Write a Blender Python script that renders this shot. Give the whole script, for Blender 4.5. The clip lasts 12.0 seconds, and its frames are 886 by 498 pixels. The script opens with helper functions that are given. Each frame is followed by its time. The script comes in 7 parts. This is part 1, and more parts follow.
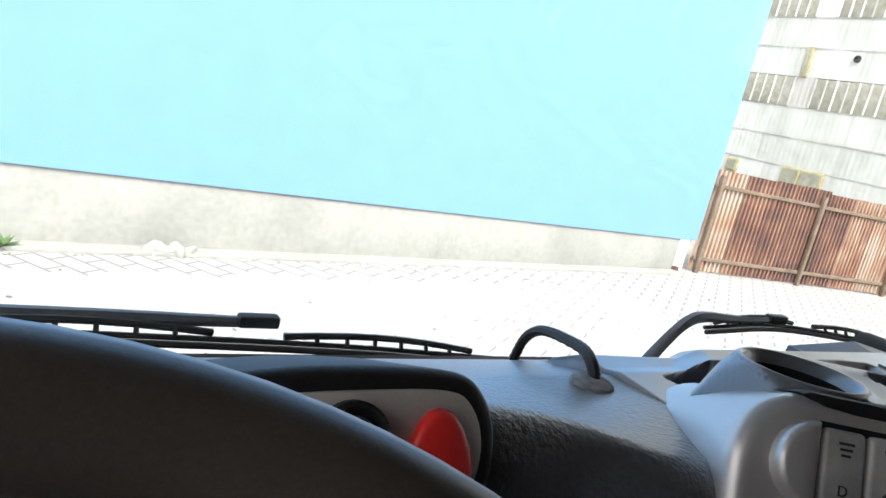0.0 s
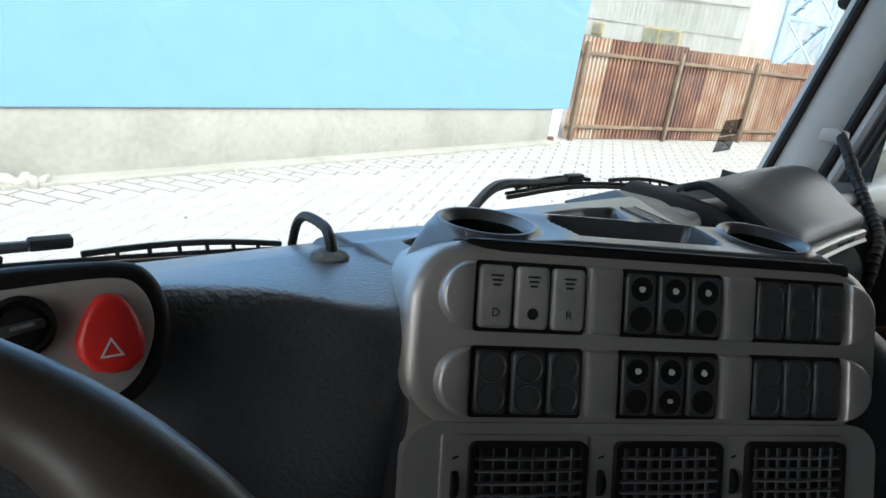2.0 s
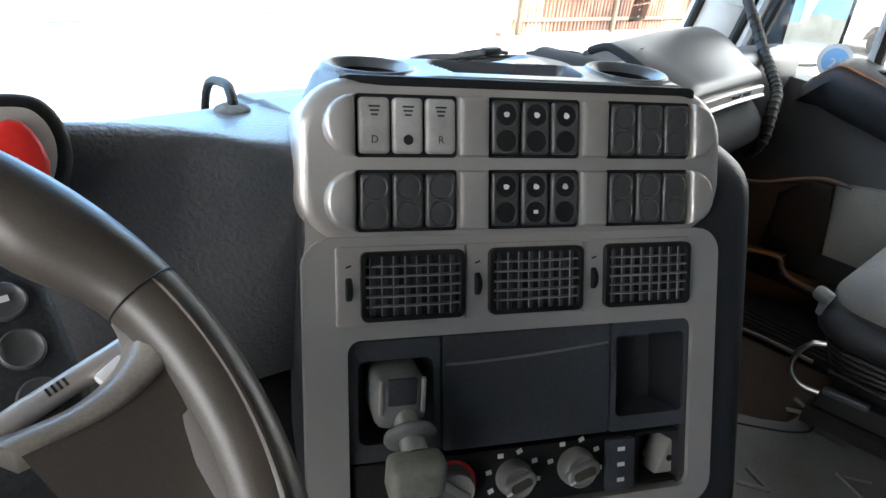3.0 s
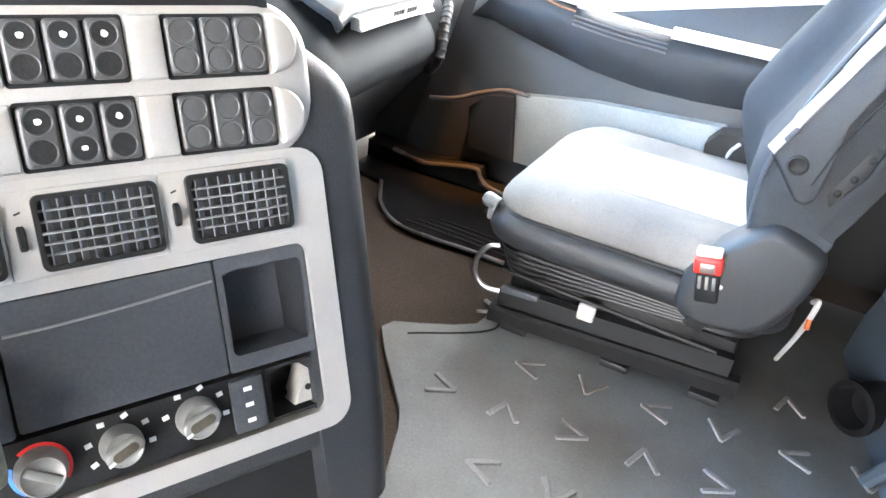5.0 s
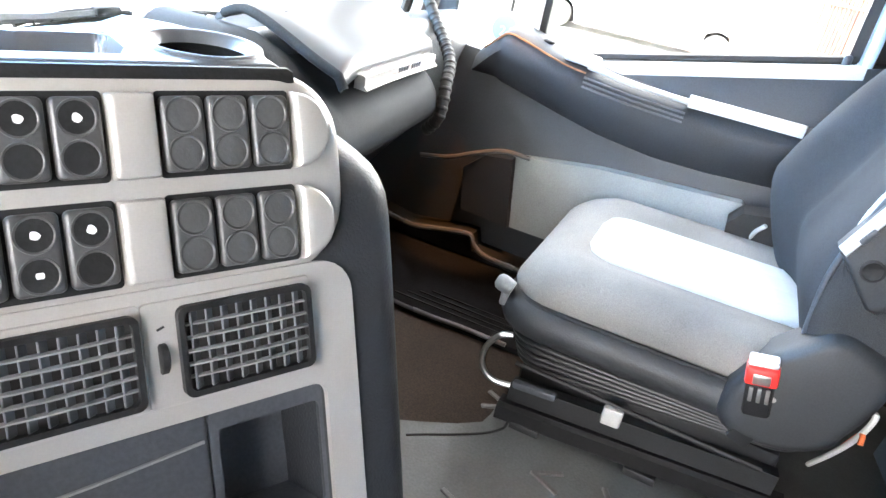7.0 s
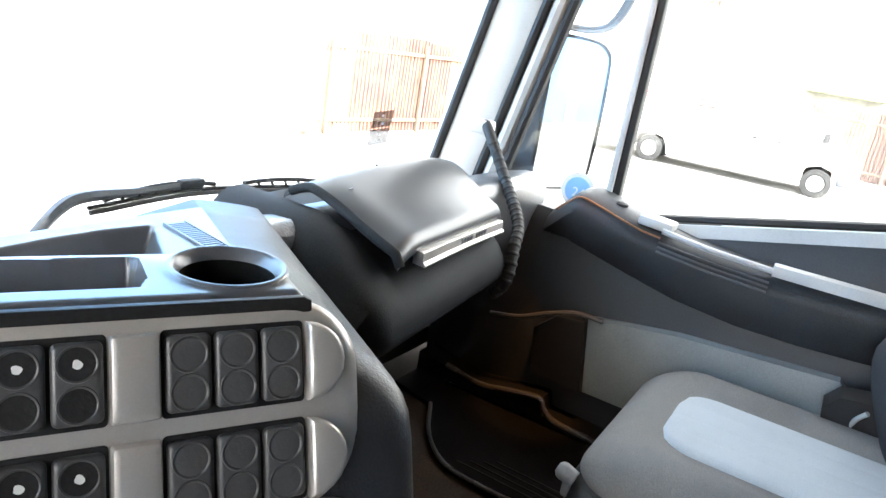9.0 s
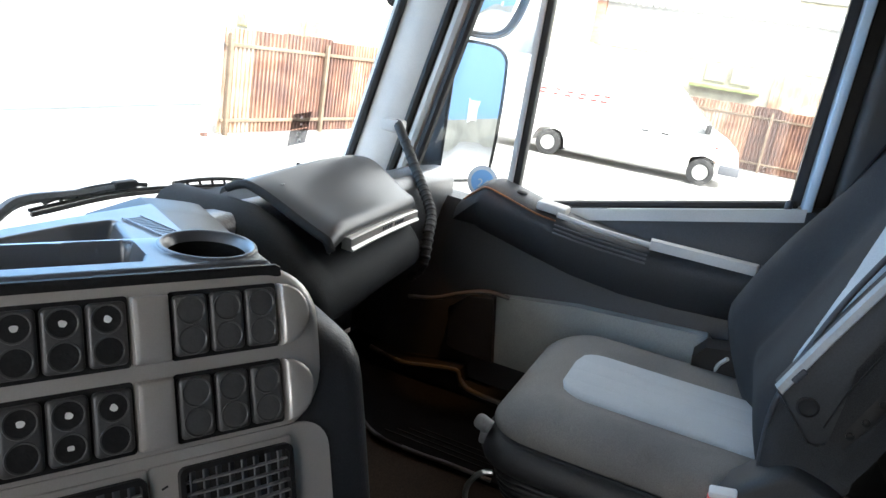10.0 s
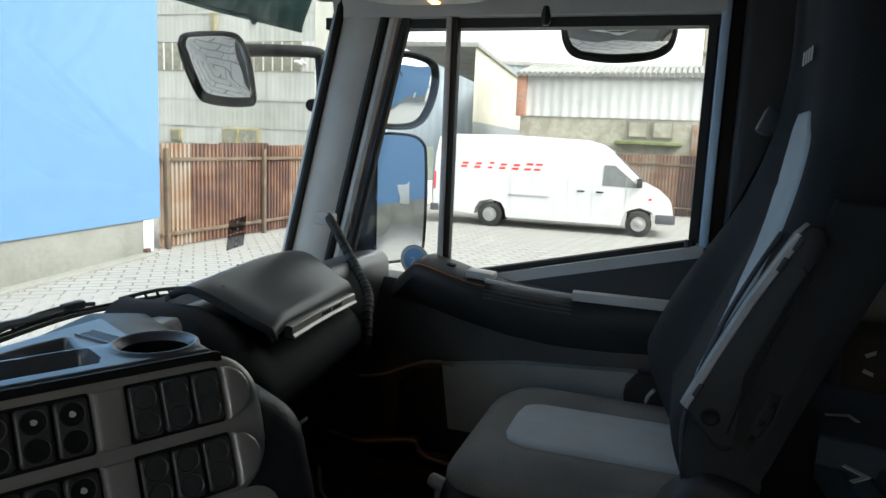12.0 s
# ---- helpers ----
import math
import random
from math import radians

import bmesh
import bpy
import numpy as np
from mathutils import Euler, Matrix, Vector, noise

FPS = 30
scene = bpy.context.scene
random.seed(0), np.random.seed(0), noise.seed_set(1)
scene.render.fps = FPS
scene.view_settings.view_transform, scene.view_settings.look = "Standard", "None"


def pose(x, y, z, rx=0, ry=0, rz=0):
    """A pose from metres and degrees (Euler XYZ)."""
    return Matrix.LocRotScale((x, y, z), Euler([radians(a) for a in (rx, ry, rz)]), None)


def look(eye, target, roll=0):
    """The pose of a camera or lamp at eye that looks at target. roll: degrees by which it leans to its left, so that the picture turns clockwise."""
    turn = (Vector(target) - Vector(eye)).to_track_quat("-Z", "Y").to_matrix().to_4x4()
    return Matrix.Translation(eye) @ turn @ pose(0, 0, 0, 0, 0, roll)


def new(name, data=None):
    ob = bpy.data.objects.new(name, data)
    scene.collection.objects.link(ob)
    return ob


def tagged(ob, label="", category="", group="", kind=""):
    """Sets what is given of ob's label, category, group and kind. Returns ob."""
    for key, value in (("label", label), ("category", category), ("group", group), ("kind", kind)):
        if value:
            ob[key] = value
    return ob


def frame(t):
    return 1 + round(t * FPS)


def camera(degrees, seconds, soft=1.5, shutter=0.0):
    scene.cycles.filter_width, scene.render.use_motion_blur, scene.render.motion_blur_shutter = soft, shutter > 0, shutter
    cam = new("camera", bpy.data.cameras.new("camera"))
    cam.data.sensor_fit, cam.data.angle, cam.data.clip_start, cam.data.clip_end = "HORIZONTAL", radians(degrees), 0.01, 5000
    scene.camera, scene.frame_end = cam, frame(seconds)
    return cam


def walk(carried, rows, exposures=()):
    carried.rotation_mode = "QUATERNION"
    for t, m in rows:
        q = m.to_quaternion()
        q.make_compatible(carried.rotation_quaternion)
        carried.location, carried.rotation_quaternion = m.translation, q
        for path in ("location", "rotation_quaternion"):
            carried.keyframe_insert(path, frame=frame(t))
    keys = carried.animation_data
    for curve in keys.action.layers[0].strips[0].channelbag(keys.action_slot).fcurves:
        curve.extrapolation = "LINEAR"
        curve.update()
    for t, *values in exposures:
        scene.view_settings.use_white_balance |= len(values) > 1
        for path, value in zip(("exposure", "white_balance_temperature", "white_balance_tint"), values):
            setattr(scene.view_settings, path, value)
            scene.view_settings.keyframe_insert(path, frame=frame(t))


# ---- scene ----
cam = camera(65.1, 12.0)
PATH = [
    (0, (-0.013, 0.063, 2.224), (0.999, 1.736, 1.801), 13.0),
    (0.5, (0.0, 0.063, 2.206), (1.136, 1.641, 1.738), 12.8),
    (1, (0.003, 0.05, 2.198), (1.197, 1.56, 1.656), 11.4),
    (1.5, (0.021, 0.009, 2.238), (1.194, 1.504, 1.615), 9.1),
    (2, (0.06, -0.069, 2.263), (1.316, 1.337, 1.598), 8.6),
    (2.5, (0.044, -0.123, 2.247), (1.339, 1.177, 1.453), 6.2),
    (2.7, (0.045, -0.151, 2.243), (1.33, 1.13, 1.402), 6.1),
    (4.3, (0.13, -0.26, 2.218), (1.567, 0.647, 1.163), 9.3),
    (4.5, (0.151, -0.279, 2.229), (1.637, 0.574, 1.197), 9.2),
    (5, (0.188, -0.303, 2.23), (1.791, 0.384, 1.25), 8.4),
    (5.5, (0.214, -0.283, 2.233), (1.919, 0.172, 1.292), 9.2),
    (6, (0.227, -0.215, 2.23), (1.99, 0.119, 1.346), 12.5),
    (6.5, (0.26, -0.183, 2.212), (1.995, 0.224, 1.304), 10.2),
    (7, (0.298, -0.15, 2.218), (1.997, 0.446, 1.347), 11.8),
    (7.5, (0.371, -0.17, 2.228), (2.039, 0.587, 1.424), 10.6),
    (7.7, (0.397, -0.179, 2.234), (2.063, 0.638, 1.487), 9.6),
    (9.3, (0.34, -0.155, 2.299), (2.025, 0.764, 1.738), 10.2),
    (9.5, (0.31, -0.171, 2.307), (2.026, 0.691, 1.745), 10.2),
    (10, (0.23, -0.205, 2.299), (2.02, 0.498, 1.75), 9.5),
    (10.5, (0.183, -0.208, 2.316), (1.992, 0.455, 1.78), 8.2),
    (11, (0.17, -0.239, 2.374), (1.977, 0.514, 1.966), 4.9),
    (11.5, (0.159, -0.274, 2.373), (2.001, 0.457, 2.1), 3.7),
    (12, (0.14, -0.291, 2.317), (2.015, 0.333, 2.007), 2.4),
]
# seconds, stops, kelvin, tint
EXPOSURES = [(0.0, 2.35, 6550, 12), (1.0, 2.2, 6400, 8), (2.0, 2.2, 6400, 7), (2.5, 3.0, 6450, 6), (2.7, 3.3, 6500, 7), (4.3, 6.75, 6650, 12), (5.5, 6.5, 6700, 12), (6.5, 6.15, 6750, 12), (7.0, 6.15, 6700, 12), (7.7, 6.1, 6750, 12), (9.3, 4.2, 6650, 10), (10.0, 3.6, 6600, 10), (11.0, 3.0, 6600, 8), (11.5, 2.1, 6550, 6), (12.0, 1.8, 6600, 5)]
walk(cam, [(t, look(eye, target, roll)) for t, eye, target, roll in PATH], EXPOSURES)

# ---- daylight: bright overcast ----
world = bpy.data.worlds.new("sky")
scene.world = world
world.use_nodes = True
wn, wl = world.node_tree.nodes, world.node_tree.links
sky = wn.new("ShaderNodeTexSky")
sky.sky_type, sky.sun_disc = "NISHITA", False
sky.sun_elevation, sky.sun_rotation = radians(48), radians(200)
sky.air_density, sky.dust_density = 1.0, 3.0
pale = wn.new("ShaderNodeHueSaturation")
pale.inputs["Saturation"].default_value = 0.12
wl.new(sky.outputs[0], pale.inputs["Color"])
wl.new(pale.outputs[0], wn["Background"].inputs[0])
wn["Background"].inputs[1].default_value = 0.15
sun = new("sun", bpy.data.lights.new("sun", "SUN"))
sun.data.energy, sun.data.angle, sun.data.color = 0.7, radians(20), (1.0, 0.96, 0.9)
sun.rotation_euler = (radians(42), 0, radians(-20))


# ---- materials ----
def material(name, base, rough=0.5, metal=0.0, grain=0.0, scale=200.0, spots=0.0, spot_scale=6.0, bump=0.0, dark=None, spec=0.5, coat=0.0, sheen=0.0):
    """A principled surface with a coarse wear noise mixed to the dark colour, a fine grain and a fine relief."""
    m = bpy.data.materials.new(name)
    m.use_nodes = True
    n, l = m.node_tree.nodes, m.node_tree.links
    b = n["Principled BSDF"]
    b.inputs["Roughness"].default_value, b.inputs["Metallic"].default_value = rough, metal
    b.inputs["Specular IOR Level"].default_value = spec
    b.inputs["Coat Weight"].default_value, b.inputs["Coat Roughness"].default_value = coat, rough * 0.7
    b.inputs["Sheen Weight"].default_value = sheen
    co = n.new("ShaderNodeTexCoord")
    big = n.new("ShaderNodeTexNoise")
    big.inputs["Scale"].default_value, big.inputs["Detail"].default_value = spot_scale, 6
    l.new(co.outputs["Object"], big.inputs["Vector"])
    fine = n.new("ShaderNodeTexNoise")
    fine.inputs["Scale"].default_value, fine.inputs["Detail"].default_value = scale, 3
    l.new(co.outputs["Object"], fine.inputs["Vector"])
    ramp = n.new("ShaderNodeMapRange")
    ramp.inputs["From Min"].default_value, ramp.inputs["From Max"].default_value = 0.42, 0.68
    ramp.inputs["To Max"].default_value = spots
    l.new(big.outputs["Fac"], ramp.inputs["Value"])
    mix = n.new("ShaderNodeMix")
    mix.data_type = "RGBA"
    mix.inputs["A"].default_value = (*base, 1)
    mix.inputs["B"].default_value = (*(dark or [c * 0.5 for c in base]), 1)
    l.new(ramp.outputs["Result"], mix.inputs["Factor"])
    val = n.new("ShaderNodeHueSaturation")
    gm = n.new("ShaderNodeMapRange")
    gm.inputs["From Min"].default_value, gm.inputs["From Max"].default_value = 0.3, 0.7
    gm.inputs["To Min"].default_value, gm.inputs["To Max"].default_value = 1 - grain, 1 + grain
    l.new(fine.outputs["Fac"], gm.inputs["Value"])
    l.new(gm.outputs["Result"], val.inputs["Value"])
    l.new(mix.outputs["Result"], val.inputs["Color"])
    l.new(val.outputs["Color"], b.inputs["Base Color"])
    rm = n.new("ShaderNodeMapRange")
    rm.inputs["To Min"].default_value, rm.inputs["To Max"].default_value = max(rough - 0.08, 0.02), min(rough + 0.1, 1)
    l.new(big.outputs["Fac"], rm.inputs["Value"])
    l.new(rm.outputs["Result"], b.inputs["Roughness"])
    if bump:
        bp = n.new("ShaderNodeBump")
        bp.inputs["Strength"].default_value, bp.inputs["Distance"].default_value = bump, 0.6 / scale
        l.new(fine.outputs["Fac"], bp.inputs["Height"])
        l.new(bp.outputs[0], b.inputs["Normal"])
    return m


def glowing(name, colour, strength):
    m = bpy.data.materials.new(name)
    m.use_nodes = True
    b = m.node_tree.nodes["Principled BSDF"]
    b.inputs["Base Color"].default_value = (*colour, 1)
    b.inputs["Emission Color"].default_value = (*colour, 1)
    b.inputs["Emission Strength"].default_value = strength
    return m


def clear_glass(name, tint=(0.97, 0.985, 0.98), gloss=0.035):
    """Thin clear glass: straight through, with a faint mirror coat."""
    m = bpy.data.materials.new(name)
    m.use_nodes = True
    n, l = m.node_tree.nodes, m.node_tree.links
    n.remove(n["Principled BSDF"])
    tr, gl, mx = (n.new("ShaderNode" + k) for k in ("BsdfTransparent", "BsdfGlossy", "MixShader"))
    tr.inputs[0].default_value = (*tint, 1)
    gl.inputs["Roughness"].default_value = 0.02
    mx.inputs[0].default_value = gloss
    l.new(tr.outputs[0], mx.inputs[1])
    l.new(gl.outputs[0], mx.inputs[2])
    l.new(mx.outputs[0], n["Material Output"].inputs[0])
    return m


M_DASH = material("black_grained_plastic", (0.032, 0.035, 0.039), 0.5, grain=0.25, scale=450, spots=0.3, bump=0.5, spec=0.3)
M_DASH_FACE = material("dashboard_grained_plastic", (0.09, 0.095, 0.102), 0.35, grain=0.15, scale=240, spots=0.15, bump=0.55, spec=1.0, coat=0.4)
M_TRAY = material("tray_plastic", (0.09, 0.097, 0.108), 0.33, grain=0.06, scale=700, spots=0.3, spot_scale=14, bump=0.04, dark=(0.07, 0.074, 0.08), spec=0.9, coat=0.5)
M_BLACK = material("matt_black_plastic", (0.014, 0.0145, 0.0155), 0.55, grain=0.2, scale=300, spots=0.3, bump=0.15, spec=0.3)
M_SLATE = material("slate_plastic", (0.054, 0.06, 0.071), 0.5, grain=0.15, scale=300, spots=0.3, bump=0.15)
M_SILVER = material("silver_painted_plastic", (0.56, 0.53, 0.5), 0.36, metal=0.55, grain=0.03, scale=700, spots=0.12, spot_scale=10, bump=0.04, coat=0.15)
M_SWITCH = material("charcoal_switch", (0.068, 0.069, 0.071), 0.34, grain=0.1, scale=400, spots=0.2, bump=0.1)
M_KEY = material("grey_switch", (0.42, 0.41, 0.39), 0.45, metal=0.1, grain=0.06, scale=400, spots=0.4, spot_scale=40)
M_WHITE = material("white_print", (0.75, 0.75, 0.75), 0.5)
M_INK = material("black_print", (0.02, 0.02, 0.02), 0.5)
M_RED = material("red_plastic", (0.85, 0.035, 0.03), 0.35, grain=0.05)
M_BLUE_PRINT = material("blue_print", (0.05, 0.2, 0.6), 0.5)
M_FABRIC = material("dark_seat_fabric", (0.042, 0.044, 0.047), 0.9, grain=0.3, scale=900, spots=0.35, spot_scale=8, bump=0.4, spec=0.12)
# Lighter copy of the seat fabric: the cushion's stronger light is in its colour.
M_FABRIC_LIT = material("lit_seat_fabric", (0.235, 0.226, 0.214), 0.92, grain=0.25, scale=900, spots=0.6, spot_scale=5, bump=0.4, spec=0.12, dark=(0.12, 0.12, 0.12))
M_FABRIC_PALE = material("pale_seat_fabric", (0.52, 0.55, 0.565), 0.9, grain=0.15, scale=900, spots=0.3, spot_scale=10, bump=0.4, spec=0.15, dark=(0.36, 0.4, 0.42))
M_SHIELD = material("seat_side_plastic", (0.026, 0.028, 0.031), 0.55, grain=0.2, scale=400, spots=0.4, bump=0.25)
M_CARD = material("grey_door_felt", (0.36, 0.37, 0.355), 0.9, grain=0.12, scale=500, spots=0.35, bump=0.3)
M_DOOR = material("door_trim_plastic", (0.036, 0.04, 0.045), 0.5, grain=0.2, scale=400, spots=0.3, bump=0.3)
M_MAT = material("grey_rubber_mat", (0.125, 0.128, 0.124), 0.55, grain=0.12, scale=250, spots=0.7, spot_scale=5, bump=0.2, dark=(0.062, 0.058, 0.05))
M_MAT_MARK = material("raised_rubber", (0.16, 0.16, 0.16), 0.45, grain=0.15, scale=250, spots=0.8, spot_scale=4, dark=(0.07, 0.05, 0.04))
M_CARPET = material("dusty_brown_carpet", (0.042, 0.027, 0.018), 0.95, grain=0.4, scale=350, spots=0.6, spot_scale=9, bump=0.5, dark=(0.03, 0.022, 0.016))
M_TRIM = material("grey_roof_trim", (0.17, 0.165, 0.155), 0.75, grain=0.06, scale=400, spots=0.3, bump=0.15)
M_PILLAR = material("pillar_trim", (0.541, 0.533, 0.508), 0.5, grain=0.06, scale=400, spots=0.3, bump=0.1)
M_LINING = material("pale_beige_lining", (0.24, 0.215, 0.185), 0.85, grain=0.06, scale=400, spots=0.3, bump=0.15)
M_METAL = material("bare_steel", (0.55, 0.55, 0.54), 0.35, metal=1.0, grain=0.06, spots=0.3)
# Black rubber, also the colour that stands in for shade in hollows.
M_SEAL_SHADE = material("black_rubber_and_shade", (0.012, 0.012, 0.012), 0.6, grain=0.2)
M_PAINT = material("pale_blue_paint", (0.55, 0.7, 0.84), 0.3, coat=0.4, spots=0.15)
M_BUNK = material("blue_grey_bunk_plastic", (0.06, 0.08, 0.1), 0.5, grain=0.1, scale=300, spots=0.3, bump=0.15)
M_BUNK_RAIL = material("blue_grey_rail_plastic", (0.09, 0.13, 0.165), 0.35, grain=0.08, scale=300, spots=0.3, bump=0.1)
M_BUNK_CLOTH = material("dark_bunk_cover", (0.055, 0.07, 0.09), 0.85, grain=0.3, scale=700, spots=0.5, bump=0.4)
M_PAD = material("leather_grained_pad", (0.022, 0.024, 0.028), 0.42, grain=0.15, scale=420, spots=0.2, bump=0.35, spec=0.55)
M_VANE = material("grey_vent_vane", (0.23, 0.235, 0.24), 0.38, grain=0.1, spots=0.3)
M_WIPER = material("weathered_wiper_black", (0.05, 0.052, 0.055), 0.45, grain=0.2, scale=200, spots=0.4, spot_scale=30)
M_BELLOWS = material("black_bellows_cloth", (0.016, 0.0165, 0.0175), 0.42, grain=0.2, scale=300, spots=0.4, bump=0.3)
M_RAIL_BLACK = material("worn_black_steel", (0.01, 0.01, 0.0105), 0.45, spec=0.22, grain=0.2, scale=200, spots=0.5, spot_scale=30)
M_STRIP = material("pale_worn_strip", (0.42, 0.43, 0.43), 0.4, grain=0.06, spots=0.4, spot_scale=20)
M_EDGE = material("glossy_grey_edge", (0.11, 0.11, 0.115), 0.28, grain=0.05)
M_GLASS = clear_glass("cab_glass")
M_MIRROR = material("mirror_glass", (0.85, 0.87, 0.87), 0.01, metal=1.0)
M_MIRROR.node_tree.nodes["Principled BSDF"].inputs["Roughness"].links and M_MIRROR.node_tree.links.remove(M_MIRROR.node_tree.nodes["Principled BSDF"].inputs["Roughness"].links[0])
M_SMOKE = clear_glass("smoked_visor", (0.2, 0.27, 0.27), 0.04)


def paving(name):
    """Pale concrete setts laid askew, with thin dirty joints, stains and bits of litter-coloured specks."""
    m = bpy.data.materials.new(name)
    m.use_nodes = True
    n, l = m.node_tree.nodes, m.node_tree.links
    b = n["Principled BSDF"]
    b.inputs["Roughness"].default_value = 0.9
    co, mp, br, n1, n2, mx, mx2, r1, r2 = (n.new("ShaderNode" + k) for k in ("TexCoord", "Mapping", "TexBrick", "TexNoise", "TexNoise", "Mix", "Mix", "MapRange", "MapRange"))
    mp.inputs["Rotation"].default_value = (0, 0, radians(52))
    l.new(co.outputs["Object"], mp.inputs["Vector"])
    l.new(mp.outputs[0], br.inputs["Vector"])
    br.inputs["Scale"].default_value = 1.0
    br.inputs["Brick Width"].default_value, br.inputs["Row Height"].default_value, br.inputs["Mortar Size"].default_value = 0.42, 0.21, 0.016
    br.inputs["Color1"].default_value, br.inputs["Color2"].default_value, br.inputs["Mortar"].default_value = (0.32, 0.315, 0.30, 1), (0.285, 0.28, 0.27, 1), (0.15, 0.145, 0.132, 1)
    n1.inputs["Scale"].default_value, n1.inputs["Detail"].default_value = 0.5, 8
    n2.inputs["Scale"].default_value, n2.inputs["Detail"].default_value = 4.0, 8
    for q in (n1, n2):
        l.new(co.outputs["Object"], q.inputs["Vector"])
    r1.inputs["From Min"].default_value, r1.inputs["From Max"].default_value, r1.inputs["To Max"].default_value = 0.5, 0.75, 0.5
    r2.inputs["From Min"].default_value, r2.inputs["From Max"].default_value, r2.inputs["To Max"].default_value = 0.64, 0.70, 0.6
    l.new(n1.outputs["Fac"], r1.inputs["Value"])
    l.new(n2.outputs["Fac"], r2.inputs["Value"])
    mx.data_type = mx2.data_type = "RGBA"
    l.new(br.outputs["Color"], mx.inputs["A"])
    mx.inputs["B"].default_value = (0.258, 0.249, 0.225, 1)
    l.new(r1.outputs["Result"], mx.inputs["Factor"])
    l.new(mx.outputs["Result"], mx2.inputs["A"])
    mx2.inputs["B"].default_value = (0.175, 0.168, 0.142, 1)
    l.new(r2.outputs["Result"], mx2.inputs["Factor"])
    l.new(mx2.outputs["Result"], b.inputs["Base Color"])
    bp = n.new("ShaderNodeBump")
    bp.inputs["Strength"].default_value, bp.inputs["Distance"].default_value = 0.4, 0.01
    l.new(n2.outputs["Fac"], bp.inputs["Height"])
    l.new(bp.outputs[0], b.inputs["Normal"])
    return m


M_GROUND = paving("pale_sett_paving")
M_CONCRETE = material("concrete_plinth", (0.282, 0.282, 0.255), 0.9, grain=0.08, scale=14, spots=0.6, spot_scale=1.1, bump=0.2, dark=(0.201, 0.201, 0.181))
M_BLUE = material("sky_blue_cladding", (0.124, 0.255, 0.455), 0.45, grain=0.03, scale=3, spots=0.15, spot_scale=0.3, dark=(0.13, 0.265, 0.455))
M_SHEET = material("grey_corrugated_sheet", (0.31, 0.31, 0.296), 0.6, grain=0.1, scale=5, spots=0.7, spot_scale=0.8, dark=(0.206, 0.206, 0.186))


def streaked(name, colours, rough=0.8, stretch=(9.0, 9.0, 0.5), bump=0.2, vary=0.35, spread=0.8):
    """Weathered sheet: upright streaks between several colours, each sheet lighter or darker than the next."""
    m = bpy.data.materials.new(name)
    m.use_nodes = True
    n, l = m.node_tree.nodes, m.node_tree.links
    b = n["Principled BSDF"]
    b.inputs["Roughness"].default_value = rough
    co, mp, nz, rp, oi, hv, mr, n2, ad = (n.new("ShaderNode" + k) for k in ("TexCoord", "Mapping", "TexNoise", "ValToRGB", "ObjectInfo", "HueSaturation", "MapRange", "TexNoise", "Math"))
    mp.inputs["Scale"].default_value = stretch
    l.new(co.outputs["Object"], mp.inputs["Vector"])
    l.new(mp.outputs[0], nz.inputs["Vector"])
    nz.inputs["Scale"].default_value, nz.inputs["Detail"].default_value, nz.inputs["Roughness"].default_value = 1.0, 8, 0.65
    n2.inputs["Scale"].default_value, n2.inputs["Detail"].default_value = 1.6, 5
    l.new(co.outputs["Object"], n2.inputs["Vector"])
    ad.operation = "MULTIPLY_ADD"
    ad.inputs[1].default_value = spread
    l.new(oi.outputs["Random"], ad.inputs[0])
    sm = n.new("ShaderNodeMath")
    sm.operation = "ADD"
    l.new(nz.outputs["Fac"], sm.inputs[0])
    l.new(ad.outputs[0], sm.inputs[1])
    l.new(n2.outputs["Fac"], ad.inputs[2])
    ml = n.new("ShaderNodeMapRange")
    ml.inputs["From Min"].default_value, ml.inputs["From Max"].default_value = 0.68 + spread / 2, 1.28 + spread / 2
    l.new(sm.outputs[0], ml.inputs["Value"])
    l.new(ml.outputs["Result"], rp.inputs["Fac"])
    els = rp.color_ramp.elements
    while len(els) < len(colours):
        els.new(0.5)
    for k, c in enumerate(colours):
        els[k].position = k / (len(colours) - 1)
        els[k].color = (*c, 1)
    mr.inputs["To Min"].default_value, mr.inputs["To Max"].default_value = 1 - vary, 1 + vary
    l.new(oi.outputs["Random"], mr.inputs["Value"])
    l.new(mr.outputs["Result"], hv.inputs["Value"])
    l.new(rp.outputs["Color"], hv.inputs["Color"])
    l.new(hv.outputs["Color"], b.inputs["Base Color"])
    bp = n.new("ShaderNodeBump")
    bp.inputs["Strength"].default_value = bump
    bp.inputs["Distance"].default_value = 0.01
    l.new(nz.outputs["Fac"], bp.inputs["Height"])
    l.new(bp.outputs[0], b.inputs["Normal"])
    return m


M_RUST = streaked("rusty_sheet", [(0.09, 0.05, 0.042), (0.15, 0.075, 0.052), (0.215, 0.118, 0.08), (0.25, 0.165, 0.108), (0.3, 0.245, 0.2)], 0.8, (24.0, 24.0, 0.5), 0.4, 0.16, 0.7)
M_RAIL = material("rusty_rail", (0.15, 0.11, 0.075), 0.8, grain=0.2, scale=30, spots=0.7, spot_scale=3)
M_CLAD = streaked("weathered_cladding", [(0.32, 0.335, 0.3), (0.36, 0.375, 0.345), (0.395, 0.405, 0.385), (0.43, 0.437, 0.42)], 0.7, (4.0, 4.0, 0.35), 0.15, 0.05, 0.25)
M_PALE_CLAD = streaked("pale_cladding", [(0.36, 0.352, 0.325), (0.51, 0.51, 0.495), (0.57, 0.57, 0.56)], 0.7, (4.0, 4.0, 0.35), 0.1, 0.1)
